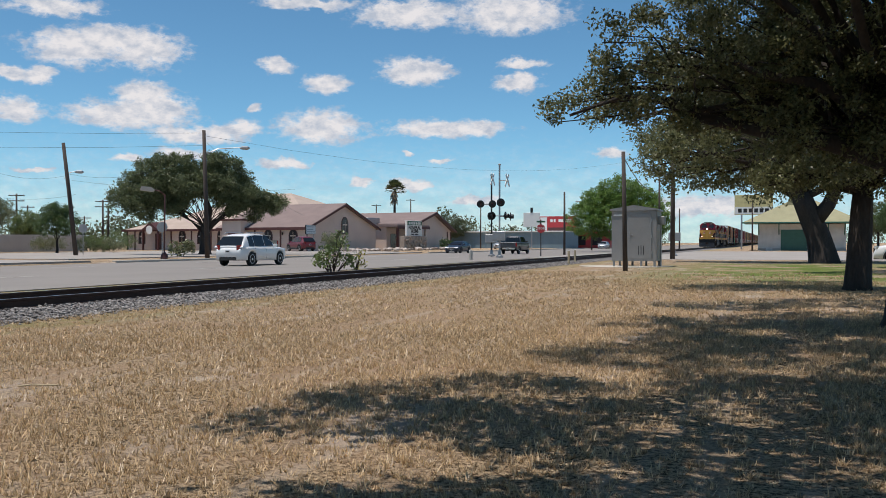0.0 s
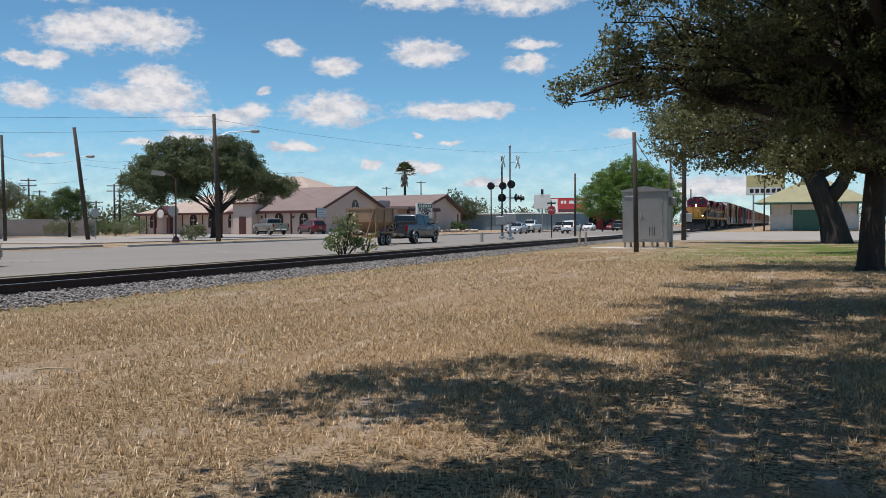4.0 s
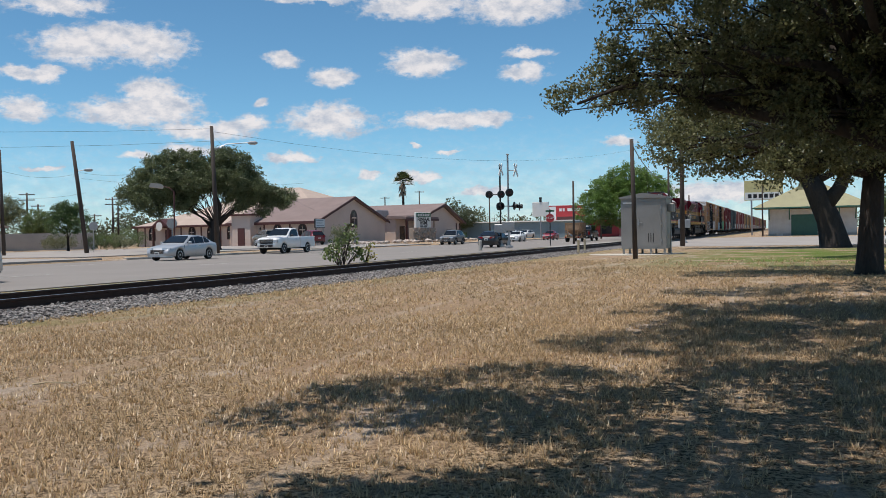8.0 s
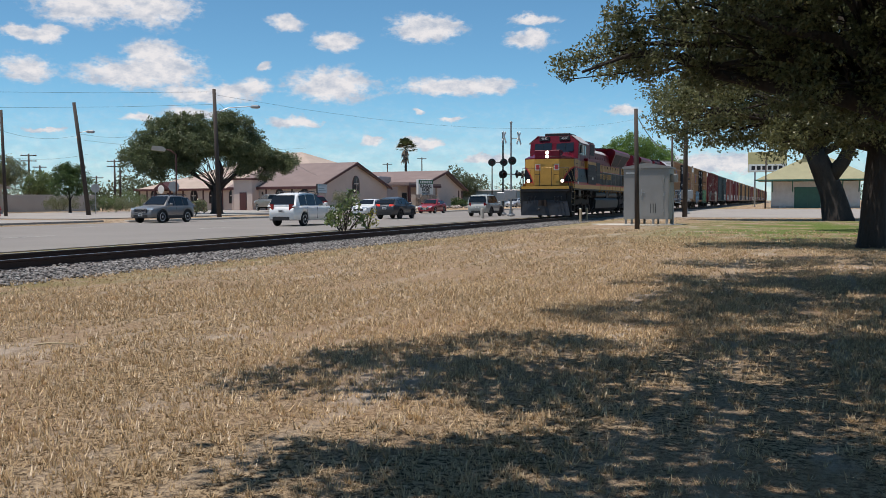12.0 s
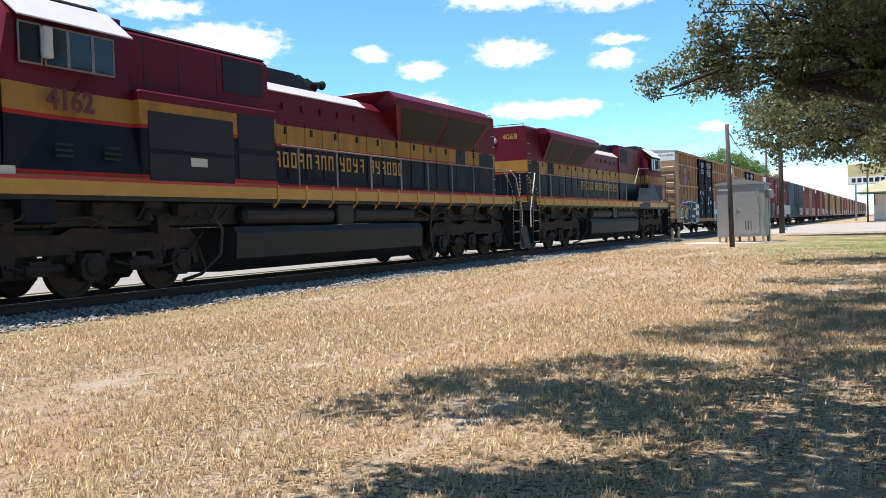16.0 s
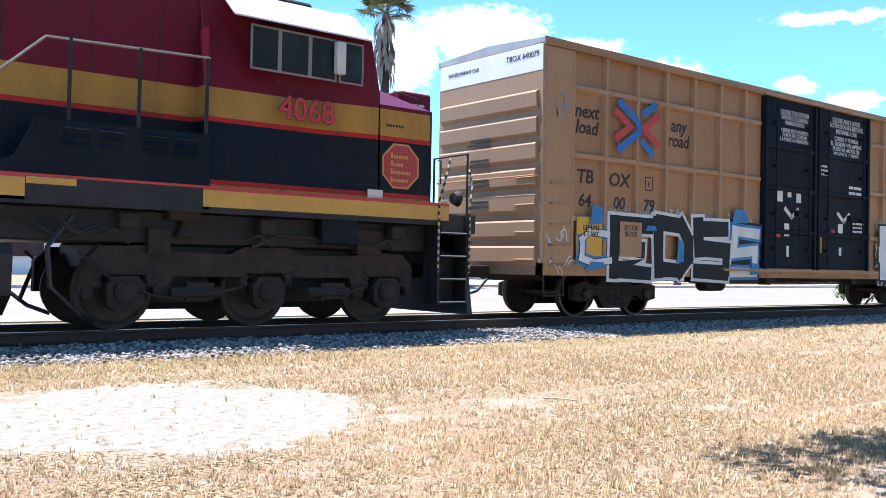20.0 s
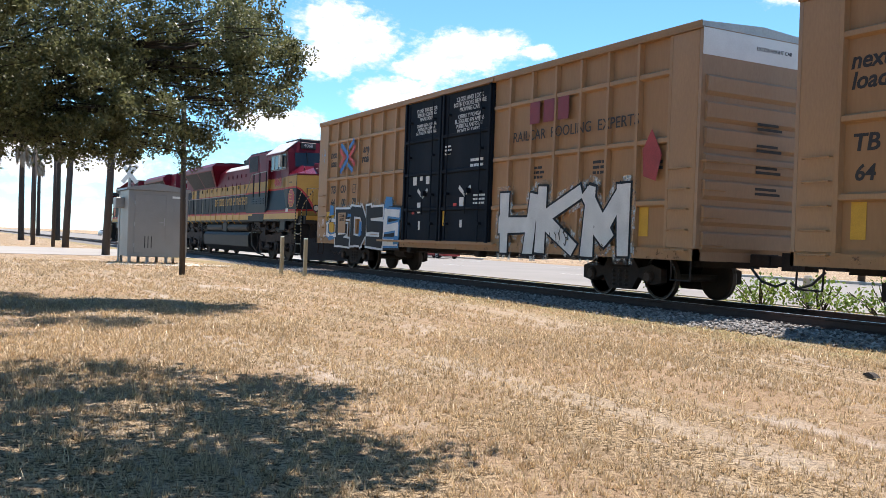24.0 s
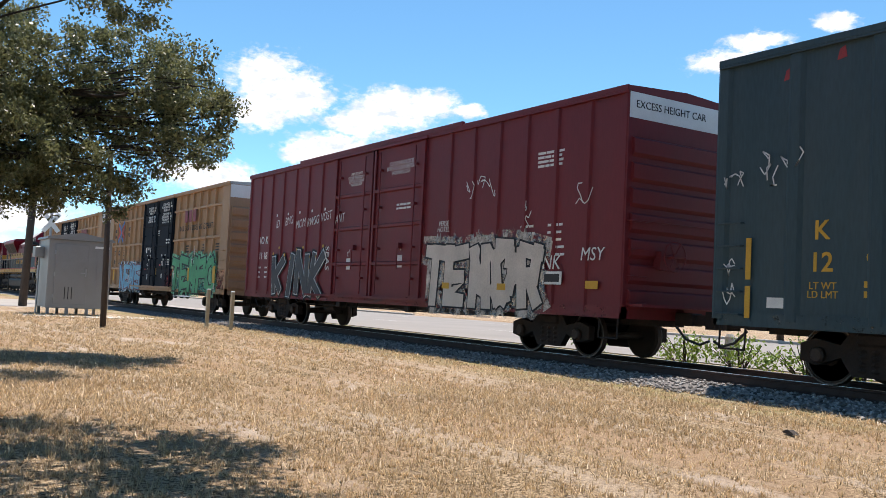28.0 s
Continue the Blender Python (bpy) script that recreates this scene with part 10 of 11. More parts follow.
for _n, _c, _f in (("white", (0.78, 0.78, 0.76), 0), ("navy", (0.010, 0.013, 0.028), 0.2), ("black", (0.012, 0.013, 0.016), 0.15), ("graphite", (0.042, 0.047, 0.055), 0.3), ("silver", (0.47, 0.48, 0.49), 0.55), ("stone", (0.40, 0.41, 0.385), 0.0),
                   ("slate", (0.045, 0.052, 0.066), 0.3), ("grey", (0.19, 0.185, 0.18), 0.5), ("red", (0.30, 0.018, 0.022), 0.1), ("maroon", (0.16, 0.012, 0.02), 0.1), ("taupe", (0.21, 0.195, 0.165), 0.4)):
    M["car_" + _n] = car_paint("car_paint_" + _n, _c, _f)
M["hopper"] = mat("tan_hopper_paint", (0.34, 0.215, 0.125), 0.7, 0, 1.6, 0.2, 30, 0.15, (0.17, 0.085, 0.045), 0.6, 0.4)


def level(pts, y):
    """Height of a line of (y, z) points at y."""
    for (a, za), (b, zb) in zip(pts[:-1], pts[1:]):
        if a <= y <= b:
            k = (y - a) / max(1e-6, b - a)
            return za + (zb - za) * k
    return pts[0][1] if y < pts[0][0] else pts[-1][1]


def rounded(pts, n=2, k=0.28):
    """Cuts the corners of a line of points."""
    for _ in range(n):
        out = [pts[0]]
        for a, b in zip(pts[:-1], pts[1:]):
            out += [(a[0] + (b[0] - a[0]) * k, a[1] + (b[1] - a[1]) * k), (a[0] + (b[0] - a[0]) * (1 - k), a[1] + (b[1] - a[1]) * (1 - k))]
        out.append(pts[-1])
        pts = out
    return pts


def loft(bm, stations):
    """Skins half sections (lists of (x, z) from the lowest outer point to the middle of the top), mirrored, along y."""
    rings = []
    for y, half in stations:
        ring = [bm.verts.new((x, y, z)) for x, z in half] + [bm.verts.new((-x, y, z)) for x, z in half[::-1]]
        rings.append(ring)
    n = len(rings[0])
    for a, b in zip(rings[:-1], rings[1:]):
        for i in range(n):
            bm.faces.new((a[i], a[(i + 1) % n], b[(i + 1) % n], b[i]))
    bm.faces.new(rings[0])
    bm.faces.new(rings[-1][::-1])
    bmesh.ops.remove_doubles(bm, verts=bm.verts, dist=0.0005)


def slab(bm, quad, out, th=0.012):
    """A thin pane over four corners, its outside pushed along out."""
    o = Vector(out).normalized()
    lo = [bm.verts.new(Vector(p) - o * th) for p in quad]
    hi = [bm.verts.new(Vector(p) + o * th) for p in quad]
    n = len(quad)
    bm.faces.new(lo[::-1])
    bm.faces.new(hi)
    for i in range(n):
        bm.faces.new((lo[i], lo[(i + 1) % n], hi[(i + 1) % n], hi[i]))


WHEELS = {}


def wheel_meshes(r, rim_key, spokes):
    key = (r, rim_key, spokes)
    if key not in WHEELS:
        bm = BM()
        lathe(bm, [(-0.10, r * 0.62), (-0.11, r * 0.9), (-0.085, r * 0.985), (-0.05, r), (0.05, r), (0.085, r * 0.985), (0.11, r * 0.9), (0.10, r * 0.62)], "x", 24)
        t = part("wheel", bm, M["tyre"], None, smooth=True)
        bm = BM()
        lathe(bm, [(-0.085, r * 0.55), (-0.02, r * 0.6), (0.05, r * 0.6)], "x", 20)
        w = part("rim", bm, M["dark_rim"], None)
        bm = BM()
        lathe(bm, [(0.055, r * 0.68), (0.105, r * 0.68), (0.108, r * 0.60), (0.06, r * 0.575)], "x", 24)
        for i in range(spokes):
            a = 2 * math.pi * i / spokes
            c, s = math.cos(a), math.sin(a)
            q = [(c * d - s * k, s * d + c * k) for d, k in ((r * 0.08, r * 0.10), (r * 0.61, r * 0.075), (r * 0.61, -r * 0.075), (r * 0.08, -r * 0.10))]
            prism(bm, q, 0.07, 0.098, "x")
        cyl(bm, (0.07, 0, 0), (0.108, 0, 0), r * 0.17, 10)
        f = part("spoke_face", bm, M[rim_key], None)
        WHEELS[key] = (t.data, w.data, f.data)
        for o in (t, w, f):
            bpy.data.objects.remove(o)
    return WHEELS[key]


def add_wheel(thing, x, y, r, rim_key="alloy", spokes=5):
    t, w, f = wheel_meshes(r, rim_key, spokes)
    ob = new("wheel", t)
    ob.parent = thing
    ob.location = (x, y, r)
    for nm, me in (("rim", w), ("spoke_face", f)):
        o = new(nm, me)
        o.parent = ob
        if x < 0:
            o.rotation_euler = (0, 0, math.pi)
    thing["wheel_r"] = r
    return ob


def arches(y, wheels, r, low):
    """The body's lower edge at y: raised over the wheels."""
    z = low
    for yw in wheels:
        d = abs(y - yw)
        R = r * 1.2
        if d < R:
            z = max(z, r * 0.96 + math.sqrt(R * R - d * d))
    return z


def shell(thing, paint, L, W, shoulder, wheels, r, low=0.27, y0=None, y1=None, label=""):
    """The lower body between two ends, with open wheel arches."""
    y0, y1 = -L / 2 if y0 is None else y0, L / 2 if y1 is None else y1
    ys = set([y0, y1])
    for i in range(60):
        ys.add(y0 + (y1 - y0) * i / 59)
    for yw in wheels:
        for s in (-1, 1):
            for k in (0.0, 0.45, 0.75, 0.92, 1.0, 1.001):
                ys.add(yw + s * r * 1.2 * k)
    st = []
    for y in sorted(q for q in ys if y0 <= q <= y1):
        e = max(0.0, (abs(y) - (L / 2 - 0.75)) / 0.75)
        w = W / 2 * (1 - 0.24 * e ** 2.4)
        sh = level(shoulder, y)
        zl = min(arches(y, wheels, r, low + 0.06 * e), sh - 0.12)
        mid = zl + (sh - zl) * 0.55
        st.append((y, [(0, zl + 0.02), (w * 0.90, zl), (w * 0.985, zl + 0.015), (w, mid), (w * 0.985, zl + (sh - zl) * 0.82), (w * 0.95, sh - 0.015), (w * 0.88, sh + 0.01), (w * 0.5, sh + 0.035), (0, sh + 0.045)]))
    bm = BM()
    loft(bm, st)
    body = part("body", bm, paint, thing, label, smooth=False)
    body.data.shade_smooth()
    bm = BM()
    for yw in wheels:
        if y0 < yw < y1:
            box(bm, -W * 0.47, W * 0.47, yw - r * 1.12, yw + r * 1.12, 0.3, r * 1.9)
    if len(bm.verts):
        part("wheel_well", bm, M["well"], thing)
    return body


def cabin(thing, paint, W, H, belt, roof, spans, screens=(1, 1), taper=0.79, roof_mat=None):
    """Greenhouse over the body: roof line of (y, z), side panes between the given y pairs, a windscreen and a rear window."""
    wb = W / 2 * 0.915
    line = rounded(roof)

    def half(z):
        return wb * (1 - (1 - taper) * (z - belt) / (H - belt))
    st = []
    for y, z in line:
        w = half(z)
        st.append((y, [(wb, belt - 0.05), (half(belt + (z - belt) * 0.5), belt + (z - belt) * 0.5), (w, z - 0.05 * min(1, (z - belt) * 5)), (w * 0.93, z), (w * 0.5, z + 0.02), (0, z + 0.028)]))
    bm = BM()
    loft(bm, st)
    o = part("roof", bm, roof_mat or paint, thing)
    o.data.shade_smooth()
    o.data.set_sharp_from_angle(angle=radians(35))
    tilt = wb * (1 - taper) / (H - belt)
    for s in (-1, 1):
        for a, b in spans:
            za, zb = min(level(roof, a), H) - 0.085, min(level(roof, b), H) - 0.085
            zl = belt + 0.035
            pts = [(a, zl), (b, zl)]
            pts += [(b, zb)] if zb > zl + 0.03 else []
            # follow the roof between the two ends
            inner = [y for y, z in roof if a + 0.02 < y < b - 0.02]
            for y in sorted(inner, reverse=True):
                pts.append((y, level(roof, y) - 0.085))
            pts += [(a, za)] if za > zl + 0.03 else []
            if len(pts) < 3:
                continue
            bm = BM()
            slab(bm, [(s * (half(z) + 0.004), y, z) for y, z in pts], (s, 0, tilt))
            part("side_window", bm, M["car_glass"], thing)
    for which, (p, q), nm in ((screens[0], (roof[-1], roof[-2]), "windscreen"), (screens[1], (roof[0], roof[1]), "rear_window")):
        if not which:
            continue
        a, b = Vector((0, p[0], p[1])), Vector((0, q[0], q[1]))
        lo, hi = a.lerp(b, 0.12), a.lerp(b, 0.87)
        wl, wh = half(lo.z) - 0.09, half(hi.z) - 0.09
        n = Vector((1, 0, 0)).cross(b - a)
        if n.z < 0:
            n = -n
        off = n.normalized() * 0.036
        bm = BM()
        slab(bm, [Vector((-wl, lo.y, lo.z)) + off, Vector((wl, lo.y, lo.z)) + off, Vector((wh, hi.y, hi.z)) + off, Vector((-wh, hi.y, hi.z)) + off], n, 0.018)
        part(nm, bm, M["car_glass"], thing)
    return half


def lights(thing, L, W, zf, zr, head=(0.42, 0.13), tail=(0.22, 0.3), lit=False, brake=False, tail_shape=None):
    for s in (-1, 1):
        bm = BM()
        x1, x0 = W / 2 * 0.86, W / 2 * 0.86 - head[0]
        slab(bm, [(s * x0, L / 2 - 0.05, zf - head[1] / 2), (s * x1, L / 2 - 0.17, zf - head[1] * 0.3), (s * x1, L / 2 - 0.21, zf + head[1] / 2), (s * x0, L / 2 - 0.06, zf + head[1] / 2)], (s * 0.35, 1, 0.15), 0.045)
        part("headlight", bm, M["lamp_lit"] if lit else M["lamp_clear"], thing)
        bm = BM()
        x1, x0 = W / 2 * 0.80, W / 2 * 0.80 - tail[0]
        slab(bm, [(s * x0, -L / 2 + 0.02, zr - tail[1] / 2), (s * x1, -L / 2 + 0.12, zr - tail[1] / 2), (s * x1, -L / 2 + 0.12, zr + tail[1] / 2), (s * x0, -L / 2 + 0.02, zr + tail[1] / 2)], (s * 0.4, -1, 0.1), 0.028)
        part("tail_light", bm, M["lamp_red_lit"] if brake else M["lamp_red"], thing)


def fittings(thing, paint, L, W, belt, mirror_y, zplate=(0.45, 0.75), grille=(0.9, 0.2, 0.62), bumper=None, handles=(), handle_z=0.8, seams=(), low=0.3, clad=False):
    """Grille, bumpers, plates, mirrors, handles and door gaps."""
    bm = BM()
    box(bm, -grille[0] / 2, grille[0] / 2, L / 2 - 0.06, L / 2 + 0.022, grille[2] - grille[1] / 2, grille[2] + grille[1] / 2, 0.012)
    g = part("grille", bm, M["trim_black"], thing)
    bm = BM()
    for i in range(3):
        z = grille[2] + grille[1] * (-0.3 + 0.3 * i)
        box(bm, -grille[0] / 2 + 0.03, grille[0] / 2 - 0.03, L / 2 + 0.018, L / 2 + 0.03, z - 0.008, z + 0.008)
    part("grille_bar", bm, M["chrome"], g)
    bmat = bumper or M["trim_black"]
    for e, nm in ((1, "front_bumper"), (-1, "rear_bumper")):
        bm = BM()
        prism(bm, [(-W * 0.455, e * (L / 2 - 0.40)), (-W * 0.435, e * (L / 2 - 0.2)), (-W * 0.36, e * (L / 2 - 0.04)), (-W * 0.25, e * (L / 2 + 0.012)), (W * 0.25, e * (L / 2 + 0.012)), (W * 0.36, e * (L / 2 - 0.04)), (W * 0.435, e * (L / 2 - 0.2)), (W * 0.455, e * (L / 2 - 0.40))], low + 0.02, low + 0.2, "z")
        part(nm, bm, bmat, thing)
        bm = BM()
        z = zplate[0] if e > 0 else zplate[1]
        yy = e * (L / 2 + 0.026)
        box(bm, -0.155, 0.155, yy - 0.012, yy + 0.012, z - 0.08, z + 0.08, 0.004)
        p = part("number_plate", bm, M["plate"], thing)
        bm = BM()
        box(bm, -0.11, 0.11, yy + e * 0.013 - 0.003, yy + e * 0.013 + 0.003, z - 0.03, z + 0.03)
        part("plate_bar", bm, M["trim_black"], p)
    for s in (-1, 1):
        bm = BM()
        box(bm, min(s * W * 0.49, s * (W * 0.49 + 0.2)), max(s * W * 0.49, s * (W * 0.49 + 0.2)), mirror_y - 0.06, mirror_y + 0.06, belt + 0.02, belt + 0.17, 0.03)
        box(bm, min(s * W * 0.455, s * W * 0.5), max(s * W * 0.455, s * W * 0.5), mirror_y - 0.03, mirror_y + 0.03, belt + 0.0, belt + 0.07)
        part("wing_mirror", bm, paint, thing)
        for y in handles:
            bm = BM()
            box(bm, min(s * W * 0.485, s * (W * 0.485 + 0.035)), max(s * W * 0.485, s * (W * 0.485 + 0.035)), y - 0.1, y + 0.1, handle_z - 0.016, handle_z + 0.016, 0.006)
            part("door_handle", bm, M["chrome"] if paint in (M["car_silver"],) else paint, thing)
        for y in seams:
            bm = BM()
            box(bm, min(s * W * 0.47, s * (W * 0.4965)), max(s * W * 0.47, s * (W * 0.4965 + 0.004)), y - 0.006, y + 0.006, low + 0.1, belt - 0.06)
            part("door_gap", bm, M["well"], thing)
        if clad:
            bm = BM()
            a, b = clad
            box(bm, min(s * W * 0.46, s * W * 0.507), max(s * W * 0.46, s * W * 0.507), a, b, low - 0.03, low + 0.16, 0.02)
            part("sill_trim", bm, M["trim_black"], thing)


def arch_trim(thing, W, wheels, r, material):
    for yw in wheels:
        for s in (-1, 1):
            bm = BM()
            R0, R1 = r * 1.17, r * 1.36
            n = 12
            pts = [(yw + R1 * math.cos(math.pi * i / n), r * 0.9 + R1 * math.sin(math.pi * i / n)) for i in range(n + 1)] + [(yw + R0 * math.cos(math.pi * i / n), r * 0.9 + R0 * math.sin(math.pi * i / n)) for i in range(n, -1, -1)]
            prism(bm, pts, s * W * 0.45, s * (W * 0.508), "x")
            part("wheel_arch", bm, material, thing)


def sedan(name, label, paint, L=4.85, W=1.84, H=1.45, r=0.33, rim="alloy", lit=False, group=""):
    c = root(name, label, "car", group)
    h = L / 2
    wh = (h - 0.94, -h + 1.08)
    shell(c, paint, L, W, rounded([(-h, 0.72), (-h + 0.05, 0.97), (-h + 0.75, 1.02), (0.3, 0.95), (h - 1.45, 0.93), (h - 0.45, 0.80), (h - 0.08, 0.66), (h, 0.5)]), wh, r, 0.22)
    roof = [(-h + 0.45, 1.0), (-h + 1.30, H - 0.07), (-0.55, H), (0.15, H - 0.03), (h - 1.42, 0.94)]
    cabin(c, paint, W, H, 0.93, roof, [(-h + 0.95, -h + 1.42), (-h + 1.5, -0.08), (0.0, h - 1.75)], taper=0.76)
    lights(c, L, W, 0.68, 0.86, (0.45, 0.13), (0.42, 0.17), lit)
    fittings(c, paint, L, W, 0.93, h - 1.75, (0.42, 0.72), (0.9, 0.22, 0.52), paint, (-0.35, 0.75), 0.83, (h - 1.35, 0.0, -1.1), 0.2)
    for x in (-1, 1):
        for y in wh:
            add_wheel(c, x * (W / 2 - 0.125), y, r, rim, 5)
    return c


def suv(name, label, paint, L=4.7, W=1.86, H=1.69, r=0.36, rim="alloy", boxy=0.0, clad=True, rails=None, brake=False, lit=False, tail=(0.24, 0.26), roof_mat=None, group="", spokes=5):
    c = root(name, label, "car", group)
    h = L / 2
    wh = (h - 0.92, -h + 0.93)
    b = 1.02 + 0.04 * boxy
    nose = 0.98 + 0.10 * boxy
    shell(c, paint, L, W, rounded([(-h, 0.8), (-h + 0.04, b + 0.02), (0.2, b), (h - 1.2, b), (h - 0.3, nose - 0.06), (h - 0.05, nose - 0.22), (h, 0.58)]), wh, r, 0.28)
    slope = 0.62 - 0.42 * boxy
    roof = [(-h + 0.06, b), (-h + slope, H - 0.12 + 0.07 * boxy), (-h + 1.5, H), (0.15, H - 0.02), (h - 1.2 - 0.1 * boxy, b)]
    w3 = -h + slope + 0.12
    cabin(c, paint, W, H, b, roof, [(w3, -h + 1.22), (-h + 1.30, -0.12), (-0.04, h - 1.62)], taper=0.74 + 0.10 * boxy, roof_mat=roof_mat)
    lights(c, L, W, 0.84, 0.98, (0.40, 0.15), tail, lit, brake)
    fittings(c, paint, L, W, b, h - 1.62, (0.5, 0.78), (0.95, 0.24, 0.72), M["trim_black"], (-0.45, 0.7), 0.92, (h - 1.3, -0.08, -1.15), 0.28, (wh[1] + r * 1.2, wh[0] - r * 1.2) if clad else False)
    if clad:
        arch_trim(c, W, wh, r, M["trim_black"])
    if rails:
        for s in (-1, 1):
            bm = BM()
            pipe(bm, [(s * W * 0.34, -h + 0.7, H - 0.02), (s * W * 0.34, -h + 0.8, H + 0.06), (s * W * 0.34, 0.1, H + 0.065), (s * W * 0.34, 0.25, H - 0.03)], 0.022)
            part("roof_rail", bm, rails, c)
    bm = BM()
    box(bm, -W * 0.31, W * 0.31, -h + slope - 0.14, -h + slope + 0.05, H - 0.16 + 0.07 * boxy, H - 0.125 + 0.07 * boxy, 0.012)
    part("spoiler", bm, paint, c)
    for x in (-1, 1):
        for y in wh:
            add_wheel(c, x * (W / 2 - 0.125), y, r, rim, spokes)
    return c


def pickup(name, label, paint, L=5.9, W=2.0, H=1.95, r=0.40, crew=True, dually=False, toolbox=False, rim="alloy", brake=False, lit=False, bumper=None):
    c = root(name, label, "pickup truck")
    h = L / 2
    wh = (h - 1.0, -h + 1.15)
    b = 1.28
    rear = -h + (1.85 if crew else 2.35)                  # back of the cab
    shell(c, paint, L, W, rounded([(rear, b), (rear + 0.1, b + 0.01), (h - 1.6, b), (h - 1.3, b), (h - 0.25, 1.17), (h - 0.04, 1.08), (h, 0.75)]), (wh[0],), r, 0.42, rear, h)
    roof = [(rear + 0.03, b), (rear + 0.12, H - 0.04), (rear + 0.5, H), (h - 2.35, H - 0.02), (h - 1.5, b)]
    spans = [(rear + 0.22, h - 3.0), (h - 2.92, h - 1.95)] if crew else [(rear + 0.25, h - 1.95)]
    cabin(c, paint, W, H, b, roof, spans, taper=0.84)
    # open load bed
    w = W / 2
    for s in (-1, 1):
        bm = BM()
        ys = sorted(set([-h, rear - 0.03] + [-h + (rear - 0.03 + h) * i / 24 for i in range(25)] + [wh[1] + k * r * 1.2 for k in (-1, -0.92, -0.7, -0.4, 0, 0.4, 0.7, 0.92, 1)]))
        rings = []
        for y in ys:
            zl = arches(y, (wh[1],), r, 0.45)
            rings.append([bm.verts.new((s * x, y, z)) for x, z in ((w * 0.9, zl), (w * 0.99, zl), (w, (zl + b) / 2), (w * 0.985, b - 0.03), (w * 0.96, b), (w * 0.9, b))])
        for p, q in zip(rings[:-1], rings[1:]):
            for i in range(6):
                bm.faces.new((p[i], p[(i + 1) % 6], q[(i + 1) % 6], q[i]))
        bm.faces.new(rings[0])
        bm.faces.new(rings[-1][::-1])
        o = part("bed_side", bm, paint, c)
        o.data.shade_smooth()
        o.data.set_sharp_from_angle(angle=radians(40))
    bm = BM()
    box(bm, -w * 0.9, w * 0.9, -h + 0.06, rear - 0.05, 0.62, 0.70)
    part("bed_floor", bm, M["trim_black"], c)
    bm = BM()
    box(bm, -w * 0.9, w * 0.9, -h, -h + 0.07, 0.68, b - 0.01, 0.012)
    tg = part("tailgate", bm, paint, c)
    bm = BM()
    box(bm, -0.14, 0.14, -h - 0.012, -h + 0.01, b - 0.16, b - 0.09)
    part("latch", bm, M["trim_black"], tg)
    bm = BM()
    box(bm, -w * 0.4, w * 0.4, -h + 0.1, rear - 0.1, 0.36, 0.62)
    part("chassis", bm, M["well"], c)
    bm = BM()
    box(bm, -w * 0.88, w * 0.88, wh[1] - r * 1.1, wh[1] + r * 1.1, 0.4, 0.86)
    part("wheel_well", bm, M["well"], c)
    for s in (-1, 1):
        bm = BM()
        box(bm, min(s * w * 0.84, s * w * 1.005), max(s * w * 0.84, s * w * 1.005), -h - 0.012, -h + 0.09, 0.84, b - 0.05, 0.012)
        part("tail_light", bm, M["lamp_red_lit"] if brake else M["lamp_red"], c)
        bm = BM()
        box(bm, min(s * w * 0.56, s * w * 0.93), max(s * w * 0.56, s * w * 0.93), h - 0.2, h + 0.012, 0.84, 1.06, 0.02)
        part("headlight", bm, M["lamp_lit"] if lit else M["lamp_clear"], c)
    fittings(c, M["trim_black"], L, W, b, h - 1.95, (0.55, 0.6), (1.12, 0.34, 0.92), bumper or M["chrome"], (h - 2.75,) if not crew else (h - 2.75, rear + 0.45), 1.08, (h - 1.5, h - 2.98, rear + 0.02) if crew else (h - 1.5, rear + 0.05), 0.5)
    if toolbox:
        bm = BM()
        box(bm, -w * 0.93, w * 0.93, rear - 0.62, rear - 0.1, b - 0.2, b + 0.2, 0.02)
        part("tool_box", bm, M["trim_black"], c, "black truck-bed tool box")
    if dually:
        for s in (-1, 1):
            bm = BM()
            n, R1 = 12, r * 1.55
            pts = [(wh[1] + R1 * math.cos(math.pi * i / n), r * 0.95 + R1 * 0.92 * math.sin(math.pi * i / n)) for i in range(n + 1)] + [(wh[1] + r * 1.16 * math.cos(math.pi * i / n), r * 0.95 + r * 1.16 * math.sin(math.pi * i / n)) for i in range(n, -1, -1)]
            prism(bm, pts, s * w * 0.95, s * (w + 0.19), "x")
            part("rear_fender", bm, paint, c)
    for x in (-1, 1):
        add_wheel(c, x * (w - 0.14), wh[0], r, rim, 8 if dually else 6)
        add_wheel(c, x * (w + (0.03 if dually else -0.14)), wh[1], r, rim, 8 if dually else 6)
    return c


